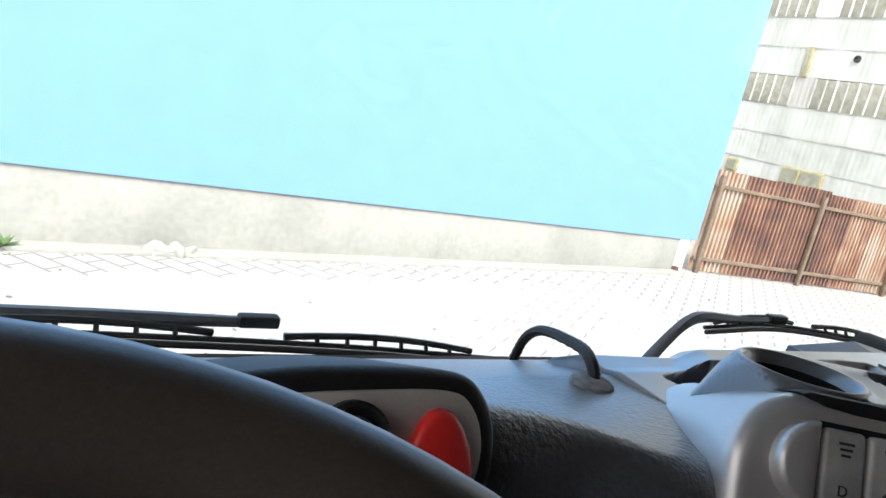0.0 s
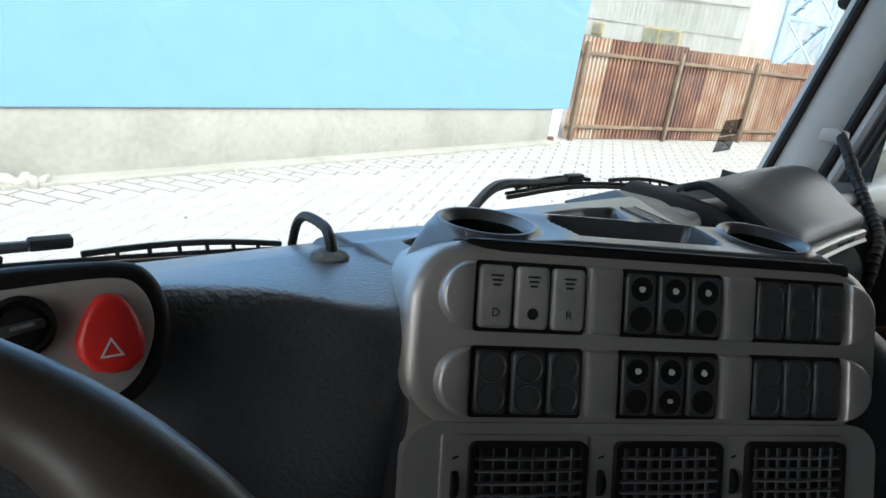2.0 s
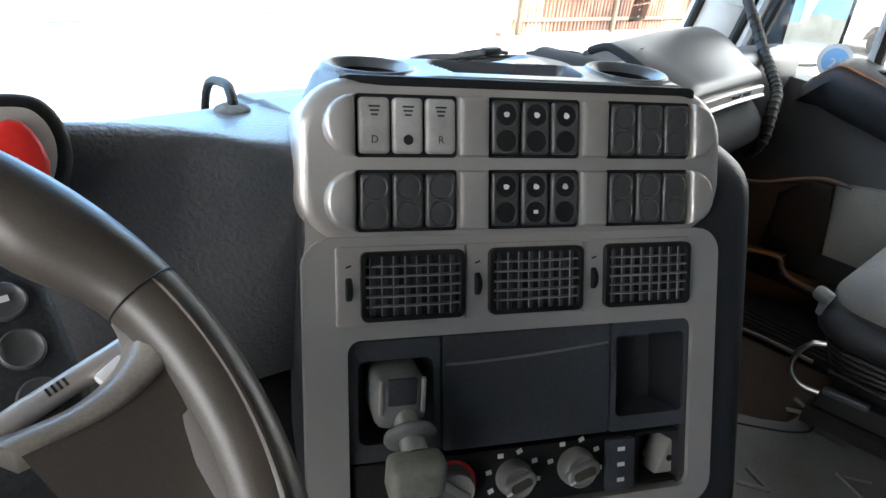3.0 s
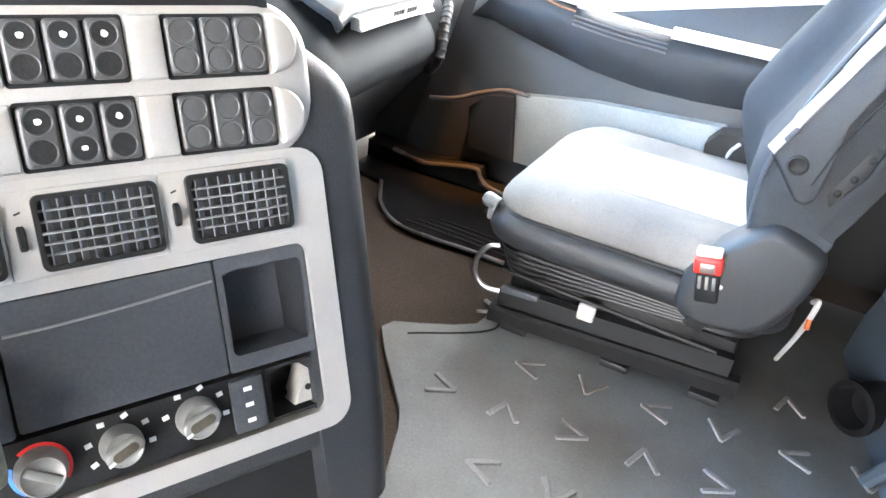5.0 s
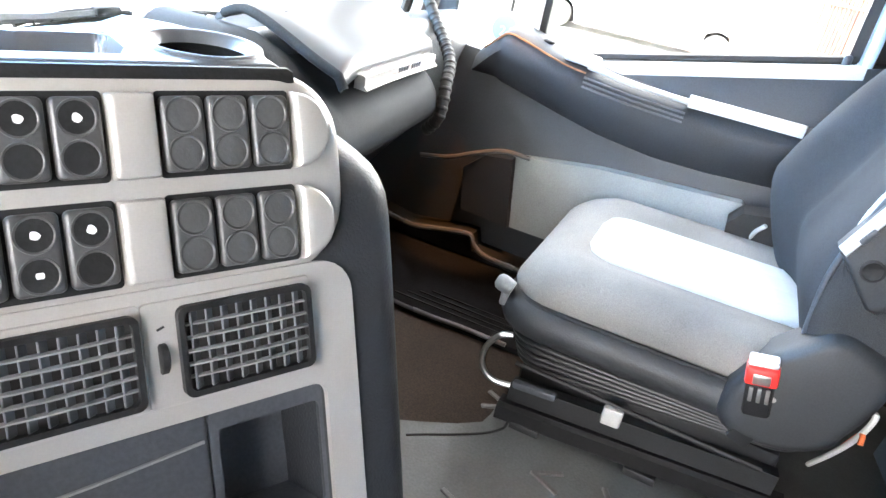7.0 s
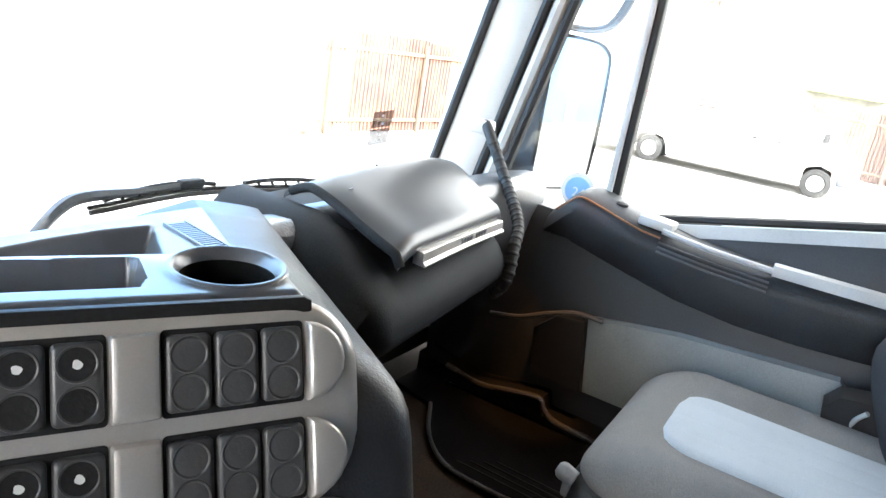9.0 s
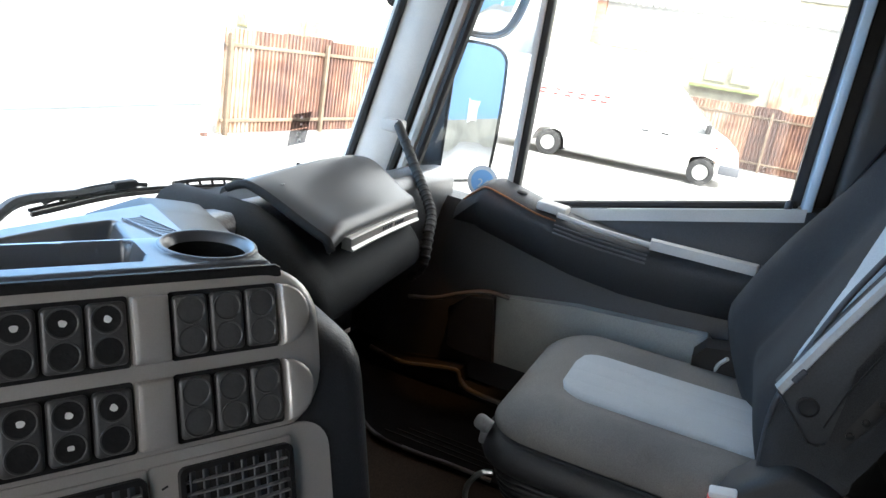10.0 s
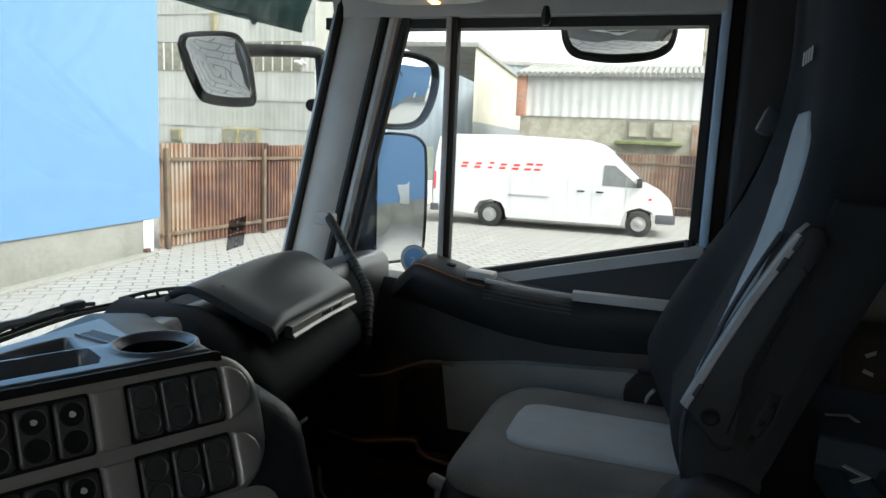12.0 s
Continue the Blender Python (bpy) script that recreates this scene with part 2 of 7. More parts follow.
M_DIRTY = material("dirty_window_band", (0.194, 0.194, 0.145), 0.5, grain=0.2, scale=8, spots=0.7, spot_scale=2, dark=(0.232, 0.232, 0.2))
M_VAN = material("white_van_paint", (0.619, 0.619, 0.611), 0.3, coat=0.5, spots=0.15, spot_scale=2)
M_TYRE = material("tyre_rubber", (0.02, 0.02, 0.02), 0.8, grain=0.2)
M_RIM = material("grey_wheel_rim", (0.4, 0.4, 0.38), 0.4, metal=0.6, spots=0.4)
M_DARK_GLASS = material("dark_window_glass", (0.17, 0.18, 0.18), 0.08, spots=0.3)
M_BRICK = material("old_brick", (0.42, 0.2, 0.13), 0.9, grain=0.2, scale=12, spots=0.7, spot_scale=3, dark=(0.3, 0.22, 0.17))
M_RENDER = material("stained_render", (0.440, 0.418, 0.341), 0.9, grain=0.12, scale=8, spots=0.8, spot_scale=1.2, dark=(0.242, 0.230, 0.176))
M_MOSS = material("mossy_ledge", (0.2, 0.24, 0.1), 0.95, grain=0.3, scale=20, spots=0.8, spot_scale=5)


# ---- mesh helpers ----
def finish(bm, angle=38):
    bmesh.ops.recalc_face_normals(bm, faces=bm.faces)
    lim = radians(angle)
    for f in bm.faces:
        f.smooth = True
    for e in bm.edges:
        e.smooth = len(e.link_faces) == 2 and e.calc_face_angle(0) < lim
    return bm


def part(name, bm, mat, parent=None, label="", m=None, angle=38):
    """Links a bmesh as one mesh object, under a thing or a part."""
    finish(bm, angle)
    me = bpy.data.meshes.new(name)
    bm.to_mesh(me)
    bm.free()
    me.materials.append(mat)
    ob = new(name, me)
    if m is not None:
        ob.matrix_basis = m
    ob.parent = parent
    return tagged(ob, label)


def thing(name, label, category, m=None, group="", kind=""):
    e = new(name)
    e.empty_display_size = 0.1
    if m is not None:
        e.matrix_basis = m
    return tagged(e, label, category, group, kind)


I4 = Matrix.Identity(4)


def at(x, y, z, rx=0, ry=0, rz=0):
    return pose(x, y, z, rx, ry, rz)


def box(bm, sx, sy, sz, m=I4, bev=0.0, seg=2):
    """A box of that size, centred on m."""
    g = bmesh.ops.create_cube(bm, size=1.0, matrix=m @ Matrix.Diagonal((sx, sy, sz, 1)))
    if bev:
        es = list({e for v in g["verts"] for e in v.link_edges})
        bmesh.ops.bevel(bm, geom=es, offset=bev, segments=seg, profile=0.5, affect="EDGES")
    return bm


def boxes(*rows):
    bm = bmesh.new()
    for r in rows:
        box(bm, *r)
    return bm


def rbox(sx, sy, sz, m=I4, bev=0.004, seg=2):
    return box(bmesh.new(), sx, sy, sz, m, bev, seg)


def ring_rr(w, h, r, n=5):
    """A rounded rectangle round the origin, counter-clockwise."""
    r = min(r, w / 2 - 1e-4, h / 2 - 1e-4)
    pts = []
    for cx, cy, a0 in ((w / 2 - r, h / 2 - r, 0), (-w / 2 + r, h / 2 - r, 90), (-w / 2 + r, -h / 2 + r, 180), (w / 2 - r, -h / 2 + r, 270)):
        for k in range(n + 1):
            a = radians(a0 + 90 * k / n)
            pts.append((cx + r * math.cos(a), cy + r * math.sin(a)))
    return pts


def loft(rings, caps=True, closed=True, bm=None):
    """Skins rings of equally many points, given as lists of 3D places."""
    bm = bm or bmesh.new()
    vs = [[bm.verts.new(p) for p in ring] for ring in rings]
    n = len(vs[0])
    for a, b in zip(vs, vs[1:]):
        for i in range(n if closed else n - 1):
            j = (i + 1) % n
            bm.faces.new((a[i], a[j], b[j], b[i]))
    if caps:
        bm.faces.new(vs[0][::-1])
        bm.faces.new(vs[-1])
    return bm


def slab(pts, z0, z1, m=I4, bev=0.0, seg=2, bm=None):
    """A plate from a 2D outline in m's xy plane, from z0 to z1, its upper rim rounded by bev."""
    bm = bm or bmesh.new()
    cx = sum(p[0] for p in pts) / len(pts)
    cy = sum(p[1] for p in pts) / len(pts)
    ext = max(abs(p[0] - cx) for p in pts), max(abs(p[1] - cy) for p in pts)
    rings = [[m @ Vector((x, y, z0)) for x, y in pts], [m @ Vector((x, y, z1 - bev)) for x, y in pts]]
    if bev:
        for k in range(1, seg + 1):
            a = math.pi / 2 * k / seg
            sx, sy = 1 - bev * (1 - math.cos(a)) / ext[0], 1 - bev * (1 - math.cos(a)) / ext[1]
            rings.append([m @ Vector((cx + (x - cx) * sx, cy + (y - cy) * sy, z1 - bev + bev * math.sin(a))) for x, y in pts])
    return loft(rings, bm=bm)


def rslab(u0, u1, w0, w1, r, z0, z1, bev=0.0, m=I4, bm=None, n=5):
    return slab([(x + (u0 + u1) / 2, y + (w0 + w1) / 2) for x, y in ring_rr(u1 - u0, w1 - w0, r, n)], z0, z1, m, bev, bm=bm)


def frame_ring(outer, inner, z0, z1, m=I4):
    """A flat frame between two outlines with equally many points."""
    a = [[m @ Vector((x, y, z)) for x, y in o] for o, z in ((outer, z0), (outer, z1), (inner, z1), (inner, z0))]
    return loft(a + [a[0]], caps=False)


def tube(points, radius, n=8, bm=None, caps=True):
    """A round bar along the points; radius may be a list."""
    pts = [Vector(p) for p in points]
    rad = radius if isinstance(radius, (list, tuple)) else [radius] * len(pts)
    rings, up = [], Vector((0.03, 0.02, 1)).normalized()
    for i, p in enumerate(pts):
        d = (pts[min(i + 1, len(pts) - 1)] - pts[max(i - 1, 0)]).normalized()
        if abs(d.dot(up)) > 0.95:
            up = Vector((1, 0.1, 0)).normalized()
        a = d.cross(up).normalized()
        b = a.cross(d)
        up = b
        rings.append([p + (a * math.cos(2 * math.pi * k / n) + b * math.sin(2 * math.pi * k / n)) * rad[i] for k in range(n)])
    return loft(rings, caps, bm=bm)


def curve_pts(pts, n=6):
    """Smooths a polyline by Catmull-Rom."""
    p = [Vector(q) for q in pts]
    p = [2 * p[0] - p[1]] + p + [2 * p[-1] - p[-2]]
    out = []
    for i in range(1, len(p) - 2):
        for k in range(n):
            t = k / n
            out.append(0.5 * (2 * p[i] + (p[i + 1] - p[i - 1]) * t + (2 * p[i - 1] - 5 * p[i] + 4 * p[i + 1] - p[i + 2]) * t * t + (3 * p[i] - p[i - 1] - 3 * p[i + 1] + p[i + 2]) * t ** 3))
    return out + [p[-2]]


def lathe(profile, n=24, m=I4, bm=None, caps=True):
    """Turns a list of (radius, height) round m's z axis."""
    rings = [[m @ Vector((max(r, 1e-5) * math.cos(2 * math.pi * k / n), max(r, 1e-5) * math.sin(2 * math.pi * k / n), z)) for k in range(n)] for r, z in profile]
    return loft(rings, caps, bm=bm)


def text_mesh(words, size, mat, parent, m, name="lettering", extrude=0.0004, shear=0.0, space=1.0):
    c = bpy.data.curves.new(name, "FONT")
    c.body, c.size, c.extrude, c.align_x, c.align_y, c.shear, c.space_character = words, size, extrude, "CENTER", "CENTER", shear, space
    tmp = bpy.data.objects.new(name, c)
    scene.collection.objects.link(tmp)
    dg = bpy.context.evaluated_depsgraph_get()
    me = bpy.data.meshes.new_from_object(tmp.evaluated_get(dg))
    bpy.data.objects.remove(tmp)
    me.materials.clear()
    me.materials.append(mat)
    ob = new(name, me)
    ob.matrix_basis, ob.parent = m, parent
    return ob

# ---- outside: yard, wall, fence, buildings ----
ground = part("ground", boxes((600, 600, 0.3, at(0, 0, -0.15))), M_GROUND)
tagged(ground, "pale worn concrete yard with faint cracks", "ground", kind="structure")

WALL = at(-0.34, 7.41, 0, 0, 0, 8.15)
blue_wall = thing("wall_blue", "tall smooth sky-blue clad wall above a grey concrete plinth", "wall", WALL, kind="structure")
part("cladding", boxes((25.3, 0.12, 8.0, at(-1.3, 0.01, 4.79, 0, 0.69))), M_BLUE, blue_wall)
part("plinth", rbox(25.0, 0.3, 1.0, at(-1.65, 0.135, 0.40), 0.01), M_CONCRETE, blue_wall, "stained grey concrete plinth")
part("kerb_strip", rbox(25.0, 0.35, 0.05, at(-1.65, -0.08, 0.015), 0.01), M_CONCRETE, blue_wall)
part("corner_post", rbox(0.3, 0.12, 0.66, at(10.97, 0.03, 0.36), 0.008), material("white_post", (0.75, 0.75, 0.73), 0.6, spots=0.3), blue_wall, "white corner post")
part("drain_foot", rbox(0.12, 0.1, 0.1, at(10.86, -0.05, 0.06), 0.01), M_RUST, blue_wall, "short rusty pipe end")

FENCE = at(11.0, 9.1, 0, 0, 0, -4.57)


def corrugated(width, height, pitch, depth, m=I4, bm=None, per=4):
    """An upright wavy sheet in m's xz plane."""
    bm = bm or bmesh.new()
    n = max(2, int(width / pitch * per))
    rows = []
    for z in (0, height):
        rows.append([bm.verts.new(m @ Vector((width * i / n, depth * math.sin(2 * math.pi * i / per), z))) for i in range(n + 1)])
    for i in range(n):
        bm.faces.new((rows[0][i], rows[0][i + 1], rows[1][i + 1], rows[1][i]))
    return bm


def ribbed(width, height, pitch, depth, m=I4):
    """An upright sheet with square ribs, in m's xz plane."""
    bm = bmesh.new()
    prof, x = [], 0.0
    while x < width:
        for dx, y in ((0.0, 0.0), (0.46, 0.0), (0.54, -depth), (0.92, -depth)):
            prof.append((min(x + dx * pitch, width), y))
        x += pitch
    rows = [[bm.verts.new(m @ Vector((px_, py_, z))) for px_, py_ in prof] for z in (0, height)]
    for i in range(len(prof) - 1):
        bm.faces.new((rows[0][i], rows[0][i + 1], rows[1][i + 1], rows[1][i]))
    return bm


def sheet_fence(m, length, height, label):
    f = thing("sheet_fence", label, "fence", m)
    rng = random.Random(3)
    x = 0.0
    while x < length - 0.1:
        w = min(0.82 + rng.random() * 0.1, length - x + 0.01)
        part("sheet", ribbed(w, height + rng.uniform(-0.05, 0.05), 0.115, 0.05, at(x, 0.02 + rng.uniform(-0.01, 0.01), 0.03)), M_RUST, f, angle=20)
        x += w - 0.03
    for z in (0.28, height - 0.27):
        part("rail", rbox(length, 0.05, 0.07, at(length / 2, -0.05, z), 0.005), M_RAIL, f)
    k = 0.1
    while k < length:
        part("post", rbox(0.08, 0.08, height - 0.05, at(k, -0.11, height / 2 - 0.03), 0.006), M_RAIL, f)
        k += 2.95
    return f


sheet_fence(FENCE, 9.2, 2.0, "rusty red-brown corrugated sheet fence on posts")

gate = thing("sheet_gate", "grey-green corrugated gate with pale boarded foot", "gate", FENCE @ at(9.3, 0, 0))
part("upper_sheet", corrugated(3.4, 1.15, 0.1, 0.02, at(0.1, 0, 0.9)), material("grey_green_sheet", (0.2, 0.22, 0.17), 0.7, grain=0.1, scale=20, spots=0.6, spot_scale=2), gate, angle=60)
for k in range(7):
    part("board", rbox(0.46, 0.04, 0.84, at(0.34 + 0.48 * k, 0.0, 0.46), 0.006), M_PALE_CLAD, gate)
part("gate_post", rbox(0.12, 0.12, 2.25, at(0.02, -0.06, 1.12), 0.008), M_RUST, gate)

hall = thing("clad_building", "tall weathered grey sheet-clad industrial building", "building", at(16.4, 15.0, 0, 0, 0, -90))
rng = random.Random(8)
HALL_W = 6.2
M_SEAM = material("dirt_seam", (0.3, 0.3, 0.27), 0.9, grain=0.3, scale=20)
for z0, z1 in ((0.0, 1.95), (1.96, 2.42), (2.43, 3.14), (3.16, 3.91), (4.67, 5.39), (5.41, 6.14), (6.93, 7.7), (7.72, 8.5), (8.52, 9.3)):
    x = -1.2
    while x < HALL_W - 0.05:
        w = min(rng.choice((0.29, 0.29, 0.57, 0.57, 0.86)), HALL_W - x)
        part("sheet", corrugated(w + 0.02, z1 - z0 + 0.03, 0.145, 0.005, at(x, -0.012 - rng.random() * 0.012, z0)), M_CLAD, hall, angle=60)
        x += w
    part("seam_line", boxes((HALL_W + 1.2, 0.02, 0.010, at(HALL_W / 2 - 0.6, -0.024, z1))), M_SEAM, hall)
part("end_wall", corrugated(3.4, 9.3, 0.3, 0.02, at(HALL_W, 0.0, 0, 0, 0, 107)), material("cream_end_sheet", (0.4, 0.4, 0.36), 0.7, spots=0.4, spot_scale=0.6), hall, angle=60)
part("core", slab([(-1.2, 0.04), (HALL_W - 0.1, 0.04), (HALL_W - 1.1, 3.2), (-1.2, 3.2)], 0.0, 9.3), M_SHEET, hall)
for zb in (3.92, 6.16):
    for xa, xb in ((-1.1, 3.0), (3.55, 5.86)):
        part("window_panel", rbox(xb - xa, 0.05, 0.73, at((xa + xb) / 2, -0.005, zb + 0.365), 0.01), M_DIRTY, hall)
        n_bar = int((xb - xa) / 0.285)
        for j in range(n_bar + 1):
            part("glazing_bar", boxes((0.035, 0.03, 0.73, at(xa + 0.02 + (xb - xa - 0.04) * j / n_bar, -0.04, zb + 0.365))), M_PALE_CLAD, hall)
    for xa, w in ((3.0, 0.55), (5.86, HALL_W - 5.86)):
        part("sheet", corrugated(w, 0.76, 0.145, 0.009, at(xa, -0.02, zb - 0.01)), M_PALE_CLAD, hall, angle=60)
M_OCHRE = material("ochre_frame", (0.34, 0.3, 0.16), 0.8, spots=0.6)
for x, z, w, h in ((3.70, 2.19, 0.52, 0.46), (4.28, 2.19, 0.62, 0.46), (1.9, 2.16, 0.36, 0.34), (3.16, 5.04, 0.2, 0.74)):
    fr = part("small_window", rbox(w, 0.08, h, at(x, -0.03, z), 0.01), M_OCHRE, hall)
    part("pane", boxes((w - 0.1, 0.02, h - 0.1, at(x, -0.08, z))), M_DIRTY, fr)
part("round_vent", lathe([(0.085, 0), (0.085, 0.05), (0.06, 0.05), (0.06, 0.01)], 16, at(4.42, -0.02, 5.19, 90)), M_BLACK, hall)
lampb = part("wall_lamp", tube([(5.95, -0.03, 4.12), (5.97, -0.25, 4.16), (6.0, -0.4, 4.1)], 0.03, 8), M_PALE_CLAD, hall, "pale wall lamp on a short arm")
part("lamp_head", rbox(0.14, 0.2, 0.07, at(6.0, -0.46, 4.08, -20), 0.02), M_PALE_CLAD, lampb)

tower = thing("steel_stair_tower", "pale blue galvanised steel lattice stair tower", "tower", at(22.6, 10.95, 0, 0, 0, -62) @ Matrix.Diagonal((1.25, 1.25, 1.25, 1)))
M_STEEL_BLUE = material("pale_blue_steel", (0.36, 0.5, 0.62), 0.5, metal=0.1, spots=0.4)
for x in (0, 1.1):
    for y in (0, 1.2):
        part("leg", rbox(0.09, 0.09, 8.0, at(x, y, 4.0), 0.008), M_STEEL_BLUE, tower)
for z in (1.35, 2.65, 3.95, 5.25, 6.55, 7.85):
    part("beam", boxes((1.15, 0.06, 0.1, at(0.55, 0, z))), M_STEEL_BLUE, tower)
    part("beam", boxes((1.15, 0.06, 0.1, at(0.55, 1.2, z))), M_STEEL_BLUE, tower)
    for xa, xb in ((0, 1.1), (1.1, 0)):
        part("brace", tube([(xa, -0.01, z - 1.3), (xb, -0.01, z)], 0.026, 6), M_STEEL_BLUE, tower)
    fl = part("stair_flight", tube([(0.1, 0.6, z - 1.3), (1.0, 0.6, z)], 0.04, 6), M_STEEL_BLUE, tower)
    for j in range(7):
        part("tread", boxes((0.18, 0.7, 0.025, at(0.15 + 0.13 * j, 0.6, z - 1.2 + 0.185 * j))), M_STEEL_BLUE, fl)
    part("hand_rail", tube([(0.1, 0.25, z - 0.4), (1.0, 0.25, z + 0.9)], 0.02, 6), M_STEEL_BLUE, fl)

# Added backdrop: covers the dark horizon, stands in for a blue-grey windscreen reflection.
backdrop = thing("far_backdrop", "added pale blue-grey backdrop hiding the dark horizon beyond the stair tower", "building", at(40.0, 25.0, 0, 0, 0, -64))
M_BACKDROP = material("blue_grey_backdrop", (0.34, 0.39, 0.43), 0.7, grain=0.05, scale=6, spots=0.4, spot_scale=0.5)
part("wall", corrugated(22, 7.5, 0.5, 0.03), M_BACKDROP, backdrop, angle=60)
part("roof", rbox(22.4, 9.0, 0.3, at(11, 4.4, 7.6), 0.02), M_SHEET, backdrop)

# the low shed, fence and long hall behind the van
shed = thing("old_shed", "old low shed with pale sheet upper wall and stained render below", "building", at(26.4, 5.65, 0, 0, 0, -90))
part("sheet_wall", corrugated(12, 1.5, 0.35, 0.03, at(0, 0, 3.36)), M_PALE_CLAD, shed, angle=60)
part("lower_wall", boxes((12, 0.3, 3.4, at(6.05, 0.2, 1.66))), M_RENDER, shed, "stained cream render wall")
part("upper_core", boxes((12, 5, 1.5, at(6, 2.6, 4.1))), M_RENDER, shed)
part("brick_pier", rbox(0.35, 0.4, 1.55, at(0.1, -0.05, 4.12), 0.01), M_BRICK, shed, "red brick pier")
rf = bmesh.new()
for i in range(60):
    x = i * 0.2
    tube([(x, -0.35, 4.86), (x, 2.6, 5.45)], 0.1, 6, rf)
part("corrugated_roof", rf, M_SHEET, shed)
for x in (4.4, 5.25):
    w = part("window", rbox(0.72, 0.1, 0.62, at(x, 0.02, 2.98), 0.01), material("weathered_frame", (0.2, 0.19, 0.15), 0.8), shed)
    part("pane", boxes((0.6, 0.02, 0.5, at(x, -0.04, 2.98))), M_RENDER, w)
part("ledge", rbox(2.3, 0.5, 0.12, at(4.8, -0.2, 2.5), 0.02), M_MOSS, shed, "mossy ledge below the windows")
part("brown_door", rbox(1.5, 0.08, 2.6, at(7.0, -0.02, 1.9), 0.01), M_RUST, shed, "brown boarded opening")
sheet_fence(at(25.9, 2.2, 0, 0, 0, -90), 9.0, 2.05, "rusty red sheet fence in front of the shed")
stack = thing("far_building", "pale and orange rendered building behind the shed", "building", at(38, -2, 0, 0, 0, -90))
part("wall", boxes((6.5, 4, 12, at(2.2, 2, 6))), M_RENDER, stack)
part("orange_panel", rbox(1.6, 0.1, 3.2, at(2.7, -0.05, 8.2), 0.01), material("ochre_render", (0.6, 0.36, 0.14), 0.9, spots=0.5), stack)
for i in range(4):
    part("floor_band", rbox(6.6, 0.12, 0.2, at(2.2, -0.05, 5.5 + 1.6 * i), 0.01), M_CONCRETE, stack)

long_hall = thing("long_hall", "long pale sheet-clad hall with a darker lower band", "building", at(21.0, 7.05, 0, 0, 0, 5.6) @ at(6.0, 0, 0))
part("wall", corrugated(60, 3.0, 0.6, 0.03, at(0, 0, 3.0)), material("cream_sheet", (0.55, 0.53, 0.44), 0.7, spots=0.4, spot_scale=0.6), long_hall, angle=60)
part("lower_band", corrugated(60, 1.0, 0.6, 0.03, at(0, -0.02, 2.1)), material("grey_band", (0.25, 0.27, 0.28), 0.6, spots=0.4), long_hall, angle=60)
part("base", boxes((60, 0.3, 2.1, at(30, 0.15, 1.05))), M_RENDER, long_hall)
part("roof", rbox(60, 3.2, 0.2, at(30, 1.5, 6.05), 0.02), M_SHEET, long_hall)

rear_hall = thing("wall_blue_rear", "far sky-blue clad hall behind the lorry", "building", at(3, -24, 0))
part("cladding", boxes((34, 0.3, 8, at(0, 0, 5.2))), M_BLUE, rear_hall)
part("plinth", boxes((34, 0.4, 1.25, at(0, 0.05, 0.6))), M_CONCRETE, rear_hall)
part("white_hatch", rbox(1.2, 0.3, 1.0, at(9.3, 0.2, 1.6), 0.02), M_VAN, rear_hall)

rng = random.Random(21)
bm = bmesh.new()
for k in range(420):
    x = rng.uniform(-6, 11)
    y = -0.12 - abs(rng.gauss(0, 0.13))
    r = rng.uniform(0.008, 0.03) * (1.6 if rng.random() < 0.05 else 1)
    bmesh.ops.create_icosphere(bm, subdivisions=1, radius=r, matrix=WALL @ at(x, y, r * 0.4, rng.random() * 90, 0, rng.random() * 90) @ Matrix.Diagonal((1, rng.uniform(0.5, 1), rng.uniform(0.4, 0.8), 1)))
grit = part("grit", bm, M_CONCRETE, angle=10)
tagged(grit, "loose pale grit and chips along the wall foot", "grit", kind="stuff")
lump = thing("rubble_heap", "small heap of pale rubble against the plinth", "rubble", WALL @ at(1.55, -0.16, 0))
for k in range(9):
    bm = bmesh.new()
    bmesh.ops.create_icosphere(bm, subdivisions=2, radius=rng.uniform(0.05, 0.1), matrix=at(rng.gauss(0, 0.12), rng.gauss(0, 0.05), 0.04, 30 * k, 20 * k) @ Matrix.Diagonal((1.4, 0.8, 0.8, 1)))
    for v in bm.verts:
        v.co += v.co.normalized() * noise.noise(v.co * 14) * 0.03
    part("stone", bm, M_CONCRETE, lump, angle=20)
weed = thing("weed", "small leafy green weed at the wall foot", "plant", WALL @ at(0.05, -0.2, 0))
M_LEAF = material("weed_leaf", (0.07, 0.13, 0.04), 0.7, grain=0.3, spots=0.5)
for k in range(26):
    a, tilt, ln = rng.uniform(0, 6.28), rng.uniform(0.2, 1.1), rng.uniform(0.08, 0.2)
    d = Vector((math.cos(a) * math.sin(tilt), math.sin(a) * math.sin(tilt), math.cos(tilt)))
    sd = d.cross(Vector((0, 0, 1))).normalized() * ln * 0.16
    part("leaf", loft([[Vector((0, 0, 0)), Vector((0.002, 0, 0.002))], [d * ln * 0.5 - sd, d * ln * 0.5 + sd], [d * ln + Vector((0, 0, -0.03)), d * ln + Vector((0.002, 0, -0.03))]], caps=False, closed=False), M_LEAF, weed)

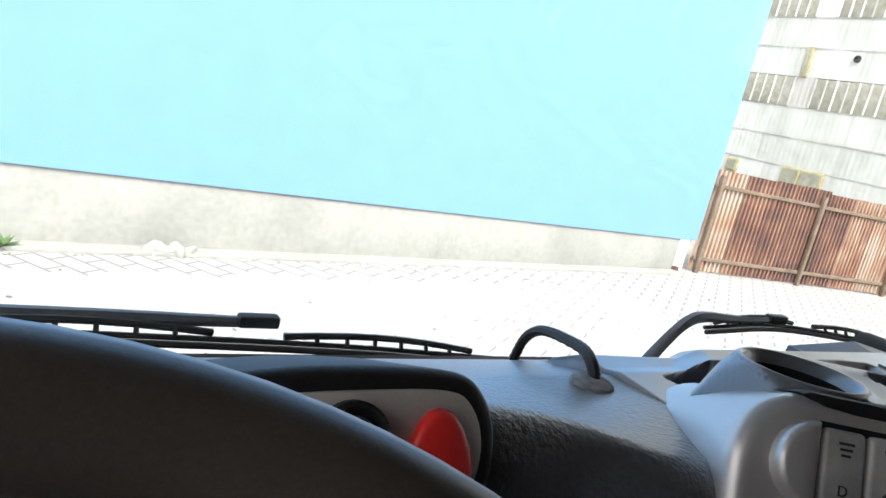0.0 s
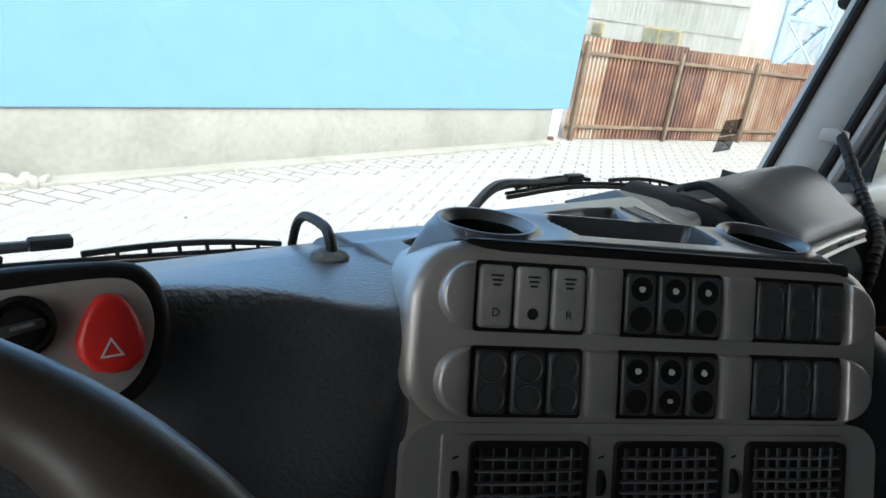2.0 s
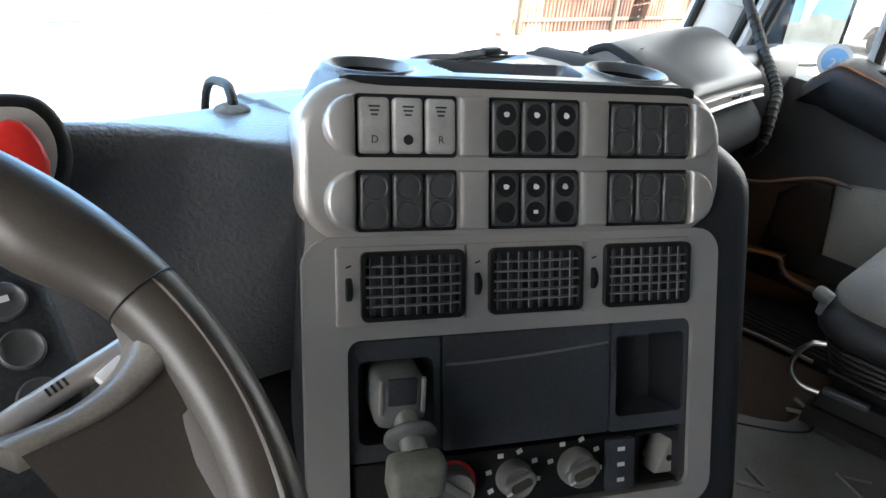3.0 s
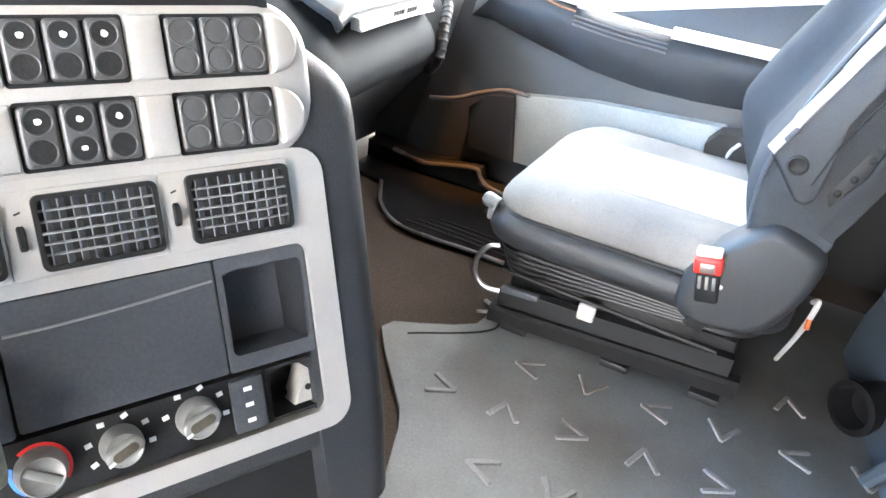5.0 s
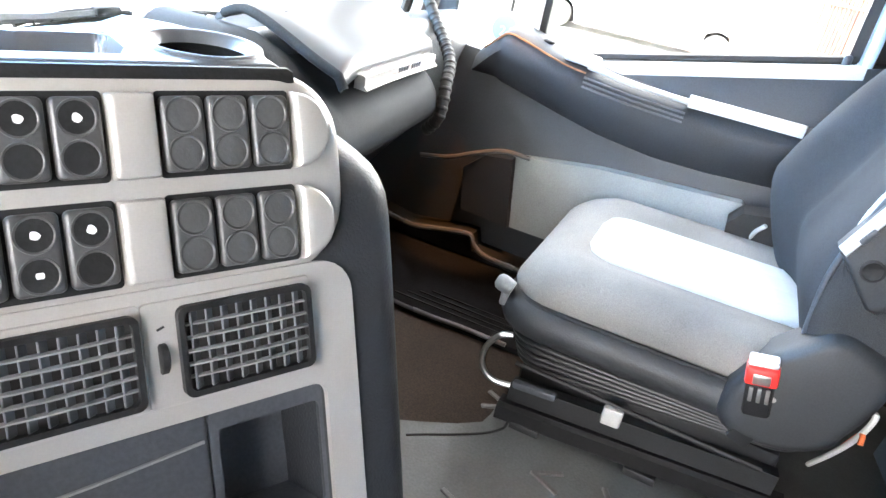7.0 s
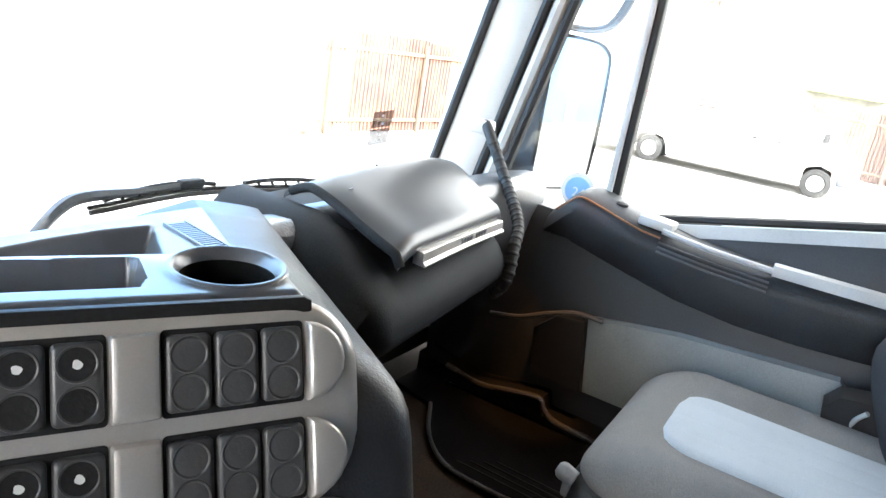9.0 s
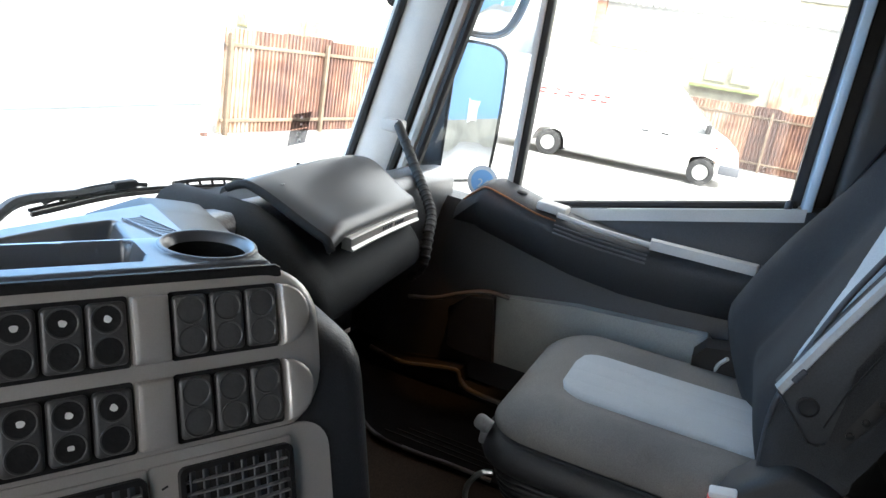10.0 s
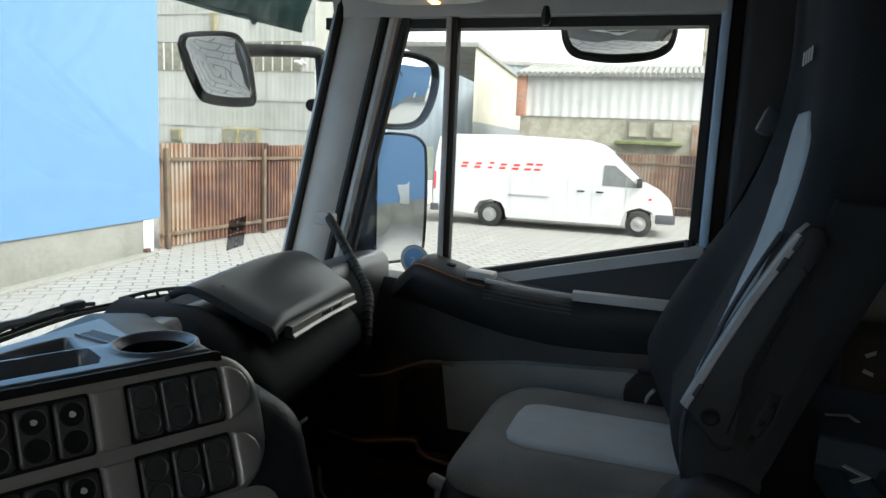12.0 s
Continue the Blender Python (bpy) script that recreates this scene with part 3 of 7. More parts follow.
# ---- the parked van ----
def van():
    """Local x forward from the rear axle, y to its left, z up."""
    v = thing("panel_van", "white high-roof panel van parked on the yard", "van", at(18.8, 4.6, 0, 0, 0, -87))
    prof = [(-1.62, 0.42), (-1.66, 0.9), (-1.62, 1.9), (-1.55, 2.42), (-1.3, 2.5), (0.5, 2.53), (2.5, 2.47), (2.95, 2.36), (3.25, 2.15), (4.12, 1.36), (4.5, 1.18), (4.78, 0.95), (4.86, 0.6), (4.84, 0.36), (4.45, 0.32), (4.42, 0.5), (4.3, 0.68), (4.0, 0.77), (3.7, 0.68), (3.58, 0.5), (3.55, 0.28), (0.46, 0.28), (0.42, 0.5), (0.3, 0.68), (0.0, 0.76), (-0.3, 0.68), (-0.42, 0.5), (-0.46, 0.32)]
    def ring(y, k):
        return [(x, y, 0.9 + (z - 0.9) * k) if z > 2.0 else (x, y, z) for x, z in prof]
    def squeeze(r, y):
        return [(x, 0.96 + (y - 0.96) * (1 - 0.05 * max(0, z - 1.2)), z) for x, _, z in r]
    bm = loft([squeeze(ring(y, k), y) for y, k in ((0.0, 0.93), (0.05, 1.0), (1.85, 1.0), (1.92, 0.93))])
    part("body", bm, M_VAN, v, angle=30)
    for x in (0, 4.0):
        for y, f in ((0.09, 90), (1.83, -90)):
            w = part("wheel", lathe([(0.33, -0.1), (0.34, -0.07), (0.34, 0.07), (0.33, 0.1), (0.22, 0.11), (0.21, 0.08), (0.0, 0.08)], 28, at(x, y, 0.34, f)), M_TYRE, v)
            part("rim", lathe([(0.2, 0.085), (0.19, 0.10), (0.12, 0.09), (0.07, 0.11), (0.0, 0.11)], 24, at(x, y, 0.34, f)), M_RIM, w)
    part("side_window", slab([(3.0, 1.30), (3.02, 1.84), (3.3, 1.84), (3.95, 1.32), (3.9, 1.28)], -0.02, 0.03, Matrix(((1, 0, 0, 0), (0, 0, -1, 0.03), (0, 1, 0, 0), (0, 0, 0, 1))), 0), M_DARK_GLASS, v)
    part("windscreen", loft([[(3.2, y, 2.13), (4.05, y, 1.42), (4.08, y, 1.44), (3.24, y, 2.17)] for y in (0.2, 1.75)]), M_DARK_GLASS, v)
    part("wing_mirror", rbox(0.14, 0.16, 0.24, at(3.95, -0.1, 1.42), 0.03, 3), M_BLACK, v)
    part("bumper", rbox(0.5, 0.08, 0.24, at(4.66, 0.0, 0.5), 0.03), M_SLATE, v, "grey plastic bumper")
    part("rear_bumper", rbox(0.25, 0.08, 0.2, at(-1.6, 0.0, 0.45), 0.03), M_SLATE, v)
    part("slide_rail", rbox(1.1, 0.02, 0.035, at(1.05, -0.012, 0.92), 0.005), M_KEY, v)
    for x, z in ((2.45, 1.12), (2.95, 1.12)):
        part("door_handle", rbox(0.2, 0.03, 0.04, at(x, -0.015, z), 0.01), M_BLACK, v)
    for x in (0.55, 2.1, 2.75, 3.62):
        part("door_gap", boxes((0.008, 0.006, 1.5, at(x, 0.0, 1.15))), M_KEY, v)
    part("tail_lamp", rbox(0.06, 0.06, 0.5, at(-1.62, 0.02, 1.2), 0.02), M_RED, v)
    part("side_lamp", rbox(0.08, 0.02, 0.05, at(4.25, 0.0, 1.0), 0.008), M_RED, v)
    return v


the_van = van()
for x, w, h in ((-0.80, 0.17, 0.15), (-0.42, 0.17, 0.15), (-0.06, 0.12, 0.18), (0.28, 0.17, 0.15), (0.64, 0.17, 0.15), (0.98, 0.18, 0.19), (1.24, 0.18, 0.19)):
    for z in (1.60, 1.60 + h - 0.05):
        e = (z - 1.60) * 0.4
        part("red_print", slab([(x - w / 2 + e, z), (x + w / 2 + e, z), (x + w / 2 + e + 0.02, z + 0.05), (x - w / 2 + e + 0.02, z + 0.05)], 0, 0.004, Matrix(((1, 0, 0, 0), (0, 0, -1, 0.018), (0, 1, 0, 0), (0, 0, 0, 1)))), M_RED, the_van)

# ---- cab shell ----
X0, X1, FLOOR = -0.82, 1.87, 1.5
floor = part("floor", boxes((X1 - X0 + 0.1, 2.3, 0.06, at((X0 + X1) / 2, -0.35, FLOOR - 0.034))), M_CARPET)
tagged(floor, "dusty brown cab floor lining", "floor", kind="structure")
ceiling = part("ceiling", rbox(X1 - X0 + 0.2, 2.3, 0.06, at((X0 + X1) / 2, -0.35, 3.03), 0.01), M_LINING)
tagged(ceiling, "pale grey padded cab ceiling", "ceiling", kind="structure")
rear = part("wall_rear", rbox(X1 - X0 + 0.2, 0.06, 1.6, at((X0 + X1) / 2, -1.4, 2.27), 0.005), M_LINING)
tagged(rear, "beige lined cab rear wall", "wall", kind="structure")
part("lower_lining", rbox(X1 - X0 + 0.06, 0.02, 0.5, at((X0 + X1) / 2, -1.355, 1.75), 0.005), M_BLACK, rear, "dark lining behind the bunk")
front = part("wall_front", rbox(X1 - X0 + 0.2, 0.05, 0.40, at((X0 + X1) / 2, 0.81, 1.66), 0.005), M_BLACK)
tagged(front, "dark cab front bulkhead under the windscreen", "wall", kind="structure")

windscreen = thing("window_windscreen", "large raked clear windscreen", "windscreen", kind="structure")


def screen(x, z, d=0.0):
    """A place on the windscreen, bowed towards its ends."""
    y = 0.80 - (z - 1.93) * 0.235 - 0.045 * ((x - 0.5) / 1.35) ** 4
    return Vector((x, y + d, z))


xs = [X0 - 0.03 + (1.9 - X0 + 0.02) * i / 16 for i in range(17)]
zs = (1.865, 2.15, 2.4, 2.70)
bm = loft([[screen(x, z) for z in zs] + [screen(x, z, 0.006) for z in zs[::-1]] for x in xs])
glass = part("pane", bm, M_GLASS, windscreen, angle=80)
glass.visible_shadow = False
part("lower_seal", tube([screen(x, 1.872, -0.004) for x in xs], 0.014), M_SEAL_SHADE, windscreen)
part("upper_seal", tube([screen(x, 2.69, -0.004) for x in xs], 0.016), M_SEAL_SHADE, windscreen)

# header over the windscreen and over the doors
header = part("header", loft([[(x, 0.66, 2.67), (x, 0.66, 3.0), (x, 0.18, 3.0), (x, 0.2, 2.78), (x, 0.34, 2.70), (x, 0.55, 2.665)] for x in (X0, X1)]), M_TRIM)
tagged(header, "pale overhead shelf above the windscreen", "overhead shelf", kind="structure")


def side_wall(side):
    """The door side of the cab: sill to roof, with a window opening through it. side 1: passenger's, -1: driver's."""
    x = X1 if side > 0 else X0
    out = 0.05 * side
    bm = bmesh.new()
    def panel(y0, y1, z0, z1):
        box(bm, 0.06, y1 - y0, z1 - z0, at(x + out, (y0 + y1) / 2, (z0 + z1) / 2))
    panel(-1.4, -0.42, 1.45, 3.0)
    panel(-0.42, 0.66, 2.72, 3.0)
    return bm


for side, nm in ((1, "wall_right"), (-1, "wall_left")):
    w = part(nm, side_wall(side), M_LINING)
    tagged(w, "beige lined cab side wall behind the door", "wall", kind="structure")
    part("lower_lining", rbox(0.02, 0.86, 0.46, at(X1 + 0.006 if side > 0 else X0 - 0.006, -0.95, 1.68), 0.004), M_BLACK, w, "dark lining beside the bunk")
part("b_pillar_trim", rbox(0.09, 0.12, 1.5, at(X1 - 0.015, -0.46, 2.26), 0.02, 3), material("dark_taupe_trim", (0.045, 0.042, 0.04), 0.7, grain=0.08, scale=400, spots=0.3, bump=0.15), None)
tagged(bpy.data.objects["b_pillar_trim"], "dark taupe moulded door pillar trim", "trim", kind="structure")
strip = part("door_jamb", rbox(0.06, 0.020, 1.2, at(X1 + 0.0, -0.360, 2.2), 0.006), M_PAINT)
seal = part("door_seal", rbox(0.028, 0.094, 1.25, at(X1 + 0.049, -0.375, 2.2), 0.006), M_SEAL_SHADE)
tagged(seal, "black rubber door seal along the pillar", "seal", kind="structure")
tagged(strip, "pale blue painted door jamb edge", "trim", kind="structure")


def a_pillar(side):
    x = X1 if side > 0 else X0
    s = side
    rings = []
    for k in range(9):
        z = 1.9 + 0.82 * k / 8
        y = screen(x, z).y
        rings.append([(x - 0.03 * s, y - 0.012, z), (x - 0.01 * s, y + 0.03, z), (x + 0.05 * s, y + 0.02, z), (x + 0.05 * s, y - 0.14, z), (x + 0.0 * s, y - 0.15, z), (x - 0.028 * s, y - 0.11, z), (x - 0.036 * s, y - 0.06, z)])
    return loft(rings)


for side, nm in ((1, "pillar_right"), (-1, "pillar_left")):
    p = part(nm, a_pillar(side), M_PILLAR, angle=70)
    tagged(p, "grey moulded windscreen pillar trim", "pillar", kind="structure")
    xx = X1 if side > 0 else X0
    zz = [1.92 + 0.8 * k / 8 for k in range(9)]
    part("glass_seal", tube([(xx - 0.034 * side, screen(xx, z).y - 0.004, z) for z in zz], 0.012, 8), M_SEAL_SHADE, p)
    part("door_seal", tube([(xx - 0.022 * side, screen(xx, z).y - 0.128, z) for z in zz], 0.012, 8), M_SEAL_SHADE, p)
    part("door_frame_edge", tube([(xx - 0.012 * side, screen(xx, z).y - 0.155, z) for z in zz], 0.016, 8), M_PILLAR, p)
    part("quarter_seal", tube([(xx - 0.008 * side, screen(xx, z).y - 0.185, z) for z in zz], 0.014, 8), M_SEAL_SHADE, p)


# ---- doors ----
def sill_z(y):
    return 1.975 + (0.15 - y) * 0.235


def door(side):
    x = X1 if side > 0 else X0
    s = side
    d = thing("door_1" if s > 0 else "door_2", "closed cab door with dark trim and a large side window" if s > 0 else "unseen cab door with dark trim and a side window, set open for light", "door", at(x, 0.62, 0, 0, 0, 0 if s > 0 else -68) @ at(0, -0.62, 0) @ Matrix.Diagonal((s, 1, 1, 1)), kind="structure")
    # lower panel: local x positive is outwards
    ys = [0.62 - 1.03 * k / 10 for k in range(11)]
    rings = []
    for y in ys:
        top = sill_z(y) if y < 0.3 else sill_z(0.3) + (y - 0.3) * 0.05
        rings.append([(0.06, y, 1.45), (0.06, y, top), (-0.03, y, top), (-0.05, y, top - 0.03), (-0.07, y, top - 0.12), (-0.10, y, 1.75), (-0.115, y, 1.70), (-0.115, y, 1.45)])
    part("inner_panel", loft(rings), M_DOOR, d)
    part("window_sill", loft([[(0.055, y, sill_z(y) - 0.02), (0.055, y, sill_z(y) + 0.004), (-0.035, y, sill_z(y) + 0.006), (-0.045, y, sill_z(y) - 0.02)] for y in (0.2, 0.0, -0.2, -0.36)]), M_PILLAR, d, "pale grey window sill trim")
    part("sill_seal", tube([(-0.002, y, sill_z(y) + 0.010) for y in (0.28, 0.1, -0.1, -0.34)], 0.012, 8), M_SEAL_SHADE, d)
    part("sill_slot", boxes((0.012, 0.15, 0.003, at(-0.02, 0.115, sill_z(0.115) + 0.0062, -13.2))), M_SEAL_SHADE, d)
    part("sill_stud", lathe([(0.008, -0.01), (0.008, 0.012), (0.005, 0.016)], 14, at(-0.018, -0.325, sill_z(-0.325) + 0.008)), M_SLATE, d)
    pane = part("window_pane", boxes((0.005, 0.96, 0.76, at(0.012, 0.15, 2.3))), M_GLASS, d)
    pane.visible_shadow = False
    fr = boxes((0.022, 0.018, 0.75, at(0.005, -0.335, 2.32)), (0.05, 1.0, 0.03, at(0.02, 0.14, 2.612)))
    part("window_frame", fr, M_SEAL_SHADE, d)
    part("division_bar", rbox(0.03, 0.026, 0.7, at(-0.005, 0.275, 2.30), 0.005), M_SEAL_SHADE, d)
    part("bar_face", rbox(0.01, 0.014, 0.68, at(-0.024, 0.285, 2.30), 0.003), M_PILLAR, d)
    part("header_trim", loft([[(-0.045, y, 2.66), (-0.035, y, 2.622), (0.03, y, 2.618), (0.03, y, 2.72), (-0.045, y, 2.72)] for y in (0.6, -0.36)]), M_PILLAR, d, "grey trim above the window")
    return d


door(1)
# The driver's door is out of view; swung open to let daylight in.
door(-1)

hook = part("blind_hook", loft([[(1.835 + dx * r, 0.04 + dy * r, z) for dx, dy in ((1, 0), (0.5, 0.8), (-0.5, 0.8), (-1, 0), (-0.5, -0.8), (0.5, -0.8))] for z, r in ((2.64, 0.008), (2.622, 0.013), (2.605, 0.014), (2.596, 0.008))]), M_SEAL_SHADE)
tagged(hook, "small black plastic hook on the window header", "hook", kind="structure")

# passenger's door furniture, in the cab's own coordinates
def arm_ring(y, zt, depth, drop):
    """A section of the armrest moulding; zt: its top."""
    return [(1.86, y, zt), (1.86 - depth * 0.6, y, zt + 0.004), (1.86 - depth, y, zt - 0.012), (1.86 - depth - 0.012, y, zt - 0.04), (1.86 - depth * 0.8, y, zt - drop), (1.84, y, zt - drop - 0.02)]


armrest = thing("door_armrest", "long curved dark armrest moulding on the passenger door", "armrest", kind="structure")
part("moulding", loft([[Vector(q) for q in arm_ring(*r)] for r in ((0.392, 1.943, 0.06, 0.02), (0.386, 1.95, 0.085, 0.03), (0.33, 2.004, 0.115, 0.095), (0.312, 2.018, 0.12, 0.115), (0.296, 2.02, 0.122, 0.12), (0.18, 1.988, 0.125, 0.115), (0.08, 1.972, 0.125, 0.12), (-0.04, 1.962, 0.115, 0.125), (-0.16, 1.962, 0.11, 0.125), (-0.3, 1.968, 0.12, 0.12), (-0.38, 1.975, 0.12, 0.11))]), M_DASH, armrest, angle=50)
part("pull_insert", slab([(1.746, -0.08), (1.775, -0.077), (1.772, -0.30), (1.742, -0.295)], 1.958, 1.979, bev=0.003), M_PILLAR, armrest, "pale grey pull handle insert")
part("trim_strip", tube(curve_pts([(1.742, 0.13, 1.985), (1.738, 0.03, 1.975), (1.746, -0.08, 1.968)]), 0.006), M_PILLAR, armrest)
part("switch_block", rbox(0.05, 0.07, 0.02, at(1.775, 0.15, 1.992, 4), 0.005), M_PILLAR, armrest, "pale window switch block")
# Orange reflected light on the moulding's edge, drawn as a coloured line.
part("lit_edge", tube(curve_pts([(1.757, 0.362, 1.966), (1.743, 0.33, 1.994), (1.738, 0.308, 2.009), (1.735, 0.27, 2.003), (1.733, 0.18, 1.979), (1.734, 0.13, 1.972)]), 0.0022, 6), material("orange_lit_edge", (0.3, 0.13, 0.06), 0.4, grain=0.2, spots=0.5, spot_scale=40), armrest, "orange-lit edge line along the moulding")
for k in range(3):
    part("moulding_rib", tube(curve_pts([(1.728 - 0.0015 * k, 0.13, 1.964 - 0.009 * k), (1.729 - 0.0015 * k, 0.03, 1.954 - 0.009 * k), (1.735 - 0.0015 * k, -0.08, 1.947 - 0.009 * k)]), 0.0022, 6), M_EDGE, armrest)
part("lock_button", lathe([(0.014, 0), (0.014, 0.008), (0.009, 0.011)], 16, at(1.79, 0.235, 2.0)), M_BLACK, armrest)

card = part("door_card", loft([[(x, y, z) for y, z in ((0.234, 1.756), (0.21, 1.59), (-0.28, 1.59), (-0.30, 1.74), (-0.24, 1.805), (0.05, 1.785))] for x in (1.745, 1.775)]), M_CARD)
tagged(card, "grey felt insert on the passenger door trim", "door card", kind="structure")
part("front_wing", loft([[(x, y, z) for y, z in ((0.236, 1.752), (0.30, 1.742), (0.345, 1.70), (0.33, 1.60), (0.212, 1.592))] for x in (1.73, 1.77)]), M_SHIELD, card, "dark front end of the felt insert")
part("curved_edge", tube(curve_pts([(1.742, 0.20, 1.762), (1.738, 0.26, 1.762), (1.732, 0.32, 1.742), (1.725, 0.38, 1.715), (1.72, 0.45, 1.70)]), 0.0055), M_EDGE, card)
pocket = thing("door_pocket", "black moulded storage pocket low on the passenger door", "door pocket", kind="structure")
part("bin", loft([[(x, y, z) for y, z in ((0.60, 1.50), (0.60, 1.555), (0.45, 1.535), (0.30, 1.56), (0.28, 1.56), (0.27, 1.525), (0.0, 1.52), (-0.3, 1.52), (-0.3, 1.50))] for x in (1.69, 1.76)]), M_BLACK, pocket)
part("lip", tube(curve_pts([(1.688, 0.52, 1.55), (1.685, 0.43, 1.54), (1.685, 0.36, 1.553), (1.688, 0.285, 1.565), (1.688, 0.268, 1.545), (1.688, 0.24, 1.527), (1.688, 0.17, 1.522), (1.688, 0.0, 1.522)]), 0.0065), M_EDGE, pocket)
part("sill_step", slab([(1.575, 0.485), (1.47, 0.42), (1.405, 0.34), (1.395, 0.24), (1.40, 0.075), (1.40, -0.02), (1.695, -0.02), (1.695, 0.60), (1.6, 0.60)], 1.495, 1.508, bev=0.003), material("black_step_rubber", (0.008, 0.008, 0.009), 0.8, grain=0.3, spec=0.1), pocket)
part("step_bead", tube(curve_pts([(1.575, 0.485, 1.508), (1.47, 0.42, 1.508), (1.405, 0.34, 1.508), (1.395, 0.24, 1.508), (1.40, 0.17, 1.508), (1.40, 0.075, 1.508)]), 0.0045), M_EDGE, pocket)
for k in range(4):
    part("tread_rib", tube([(1.43 + 0.018 * k, 0.33 - 0.02 * k, 1.5085), (1.43 + 0.018 * k, 0.05, 1.5085)], 0.0025, 6), M_BLACK, pocket)

# ---- floor mat ----
mat_pts = [(0.70, -0.038), (0.751, -0.024), (0.87, 0.018), (0.902, 0.035), (1.0, 0.12), (1.06, 0.165), (1.087, 0.157), (1.11, 0.116), (1.143, 0.064), (1.172, 0.032), (1.20, 0.027), (1.25, 0.027), (1.30, -0.03), (1.72, -0.03), (1.72, -0.75), (-0.1, -0.75), (-0.1, -0.06)]
rug = thing("floor_mat", "scuffed grey rubber cab floor mat with raised chevrons", "floor mat")
part("sheet", slab(mat_pts, 1.497, 1.505, bev=0.002), M_MAT, rug)


def chevron(x, y, turn):
    """One raised V of two short bars."""
    m = at(x, y, 1.505, 0, 0, turn)
    bm = bmesh.new()
    for s in (1, -1):
        a = math.radians(28 * s)
        box(bm, 0.05, 0.0085, 0.005, m @ at(-0.023 * math.cos(a), -0.023 * math.sin(a), 0.001, 0, 0, 28 * s), 0.0015, 1)
    return bm


for i in range(-4, 2):
    for j in range(4):
        for x, y, turn in ((1.111, -0.073, 93), (1.104, -0.198, 180), (0.984, -0.017, -86), (1.012, -0.098, 9)):
            x, y = x + 0.248 * i + 0.022 * j, y + 0.024 * i - 0.211 * j
            if 0 < x < 1.33 and y > -0.7 and (x > 0.78 or y < -0.06):
                part("chevron", chevron(x, y, turn), M_MAT_MARK, rug)
# Shadow of the mat's raised bead, laid on as a thin black tube.
part("bead_shadow", tube(curve_pts([(1.07, 0.118, 1.505), (1.087, 0.097, 1.505), (1.114, 0.06, 1.505), (1.147, 0.02, 1.505), (1.175, -0.001, 1.505), (1.196, -0.003, 1.505)]), 0.0022, 6), M_SEAL_SHADE, rug)

# ---- dashboard ----
dash = thing("dashboard", "long dark grained lorry dashboard below the windscreen", "dashboard")


def dash_ring(x):
    """A section of the dashboard's top and rear face."""
    if x > 0.43:
        ye, ze = 0.44 if x > 0.75 else 0.42, 2.012 if x > 0.99 else 1.96
    else:
        fold = min(1.0, max(0.0, (x - 0.26) / 0.09))
        fold = fold * fold * (3 - 2 * fold)
        ye = 0.36 if x < 0.15 else 0.322 - 0.034 * fold
        ze = 2.04 + 0.03 * min(1, max(0, (0.36 - x) / 0.17))
    yf = max(0.46, ye + 0.06)
    run = [(x, 0.79, 1.55), (x, 0.785, 1.86), (x, 0.775, 1.88), (x, 0.74, 1.908), (x, 0.66, 1.950), (x, 0.56, 1.995), (x, yf, 2.028 if x < 0.43 else ze - 0.002)]
    r = 0.034
    for k in range(8):
        a = radians(100 + 82 * k / 7)
        run.append((x, ye + r + r * math.cos(a), ze - r + r * math.sin(a)))
    return run + [(x, ye - 0.001, ze - 0.07), (x, ye + 0.004, ze - 0.12), (x, ye + 0.02, 1.80), (x, 0.62, 1.6), (x, 0.62, 1.55)]


part("body", loft([[Vector(q) for q in dash_ring(x)] for x in (X0, -0.5, -0.2, 0.0, 0.1, 0.14, 0.18, 0.22, 0.26, 0.285, 0.305, 0.33, 0.362, 0.4, 0.425, 0.435, 0.6, 0.74, 0.78, 0.9, 0.985, 0.995, 1.05, 1.2, 1.4, 1.6, X1)]), M_DASH_FACE, dash, angle=70)


# the passenger's locker with its domed lid
M_LOCKER = material("matt_black_locker", (0.028, 0.03, 0.032), 0.68, grain=0.2, scale=450, spots=0.3, bump=0.3, spec=0.14)


def locker_ring(x):
    """A section of the locker's body; its driver's end falls away in a soft shoulder."""
    q = min(1.0, max(0.0, (1.078 - x) / 0.09))
    drop = 0.10 * q ** 2 + 0.022 * min(1.0, max(0.0, (x - 1.115) / 0.02))
    skew = 0.11 * (x - 1.14)
    end = 0.05 * max(0.0, (x - 1.52) / 0.04) ** 2
    ctl = [(0.62, 2.02 - drop), (0.54, 2.021 - drop), (0.467, 2.02 - drop), (0.423, 2.004 - drop), (0.382, 1.978 - drop), (0.35, 1.955 - 0.8 * drop), (0.328, 1.93 - 0.5 * drop), (0.314 + 0.1 * q, 1.90), (0.308 + 0.1 * q, 1.875), (0.318 + 0.1 * q, 1.855), (0.35 + 0.1 * q, 1.838), (0.45, 1.80), (0.62, 1.77)]
    return [(x, y + skew + end, z) for y, z in ctl]


locker = part("locker", loft([[Vector(q) for q in locker_ring(x)] for x in (0.985, 1.0, 1.02, 1.04, 1.055, 1.07, 1.085, 1.1, 1.125, 1.15, 1.25, 1.35, 1.45, 1.52, 1.535, 1.548, 1.556)]), M_LOCKER, dash, "matt black locker body", angle=80)


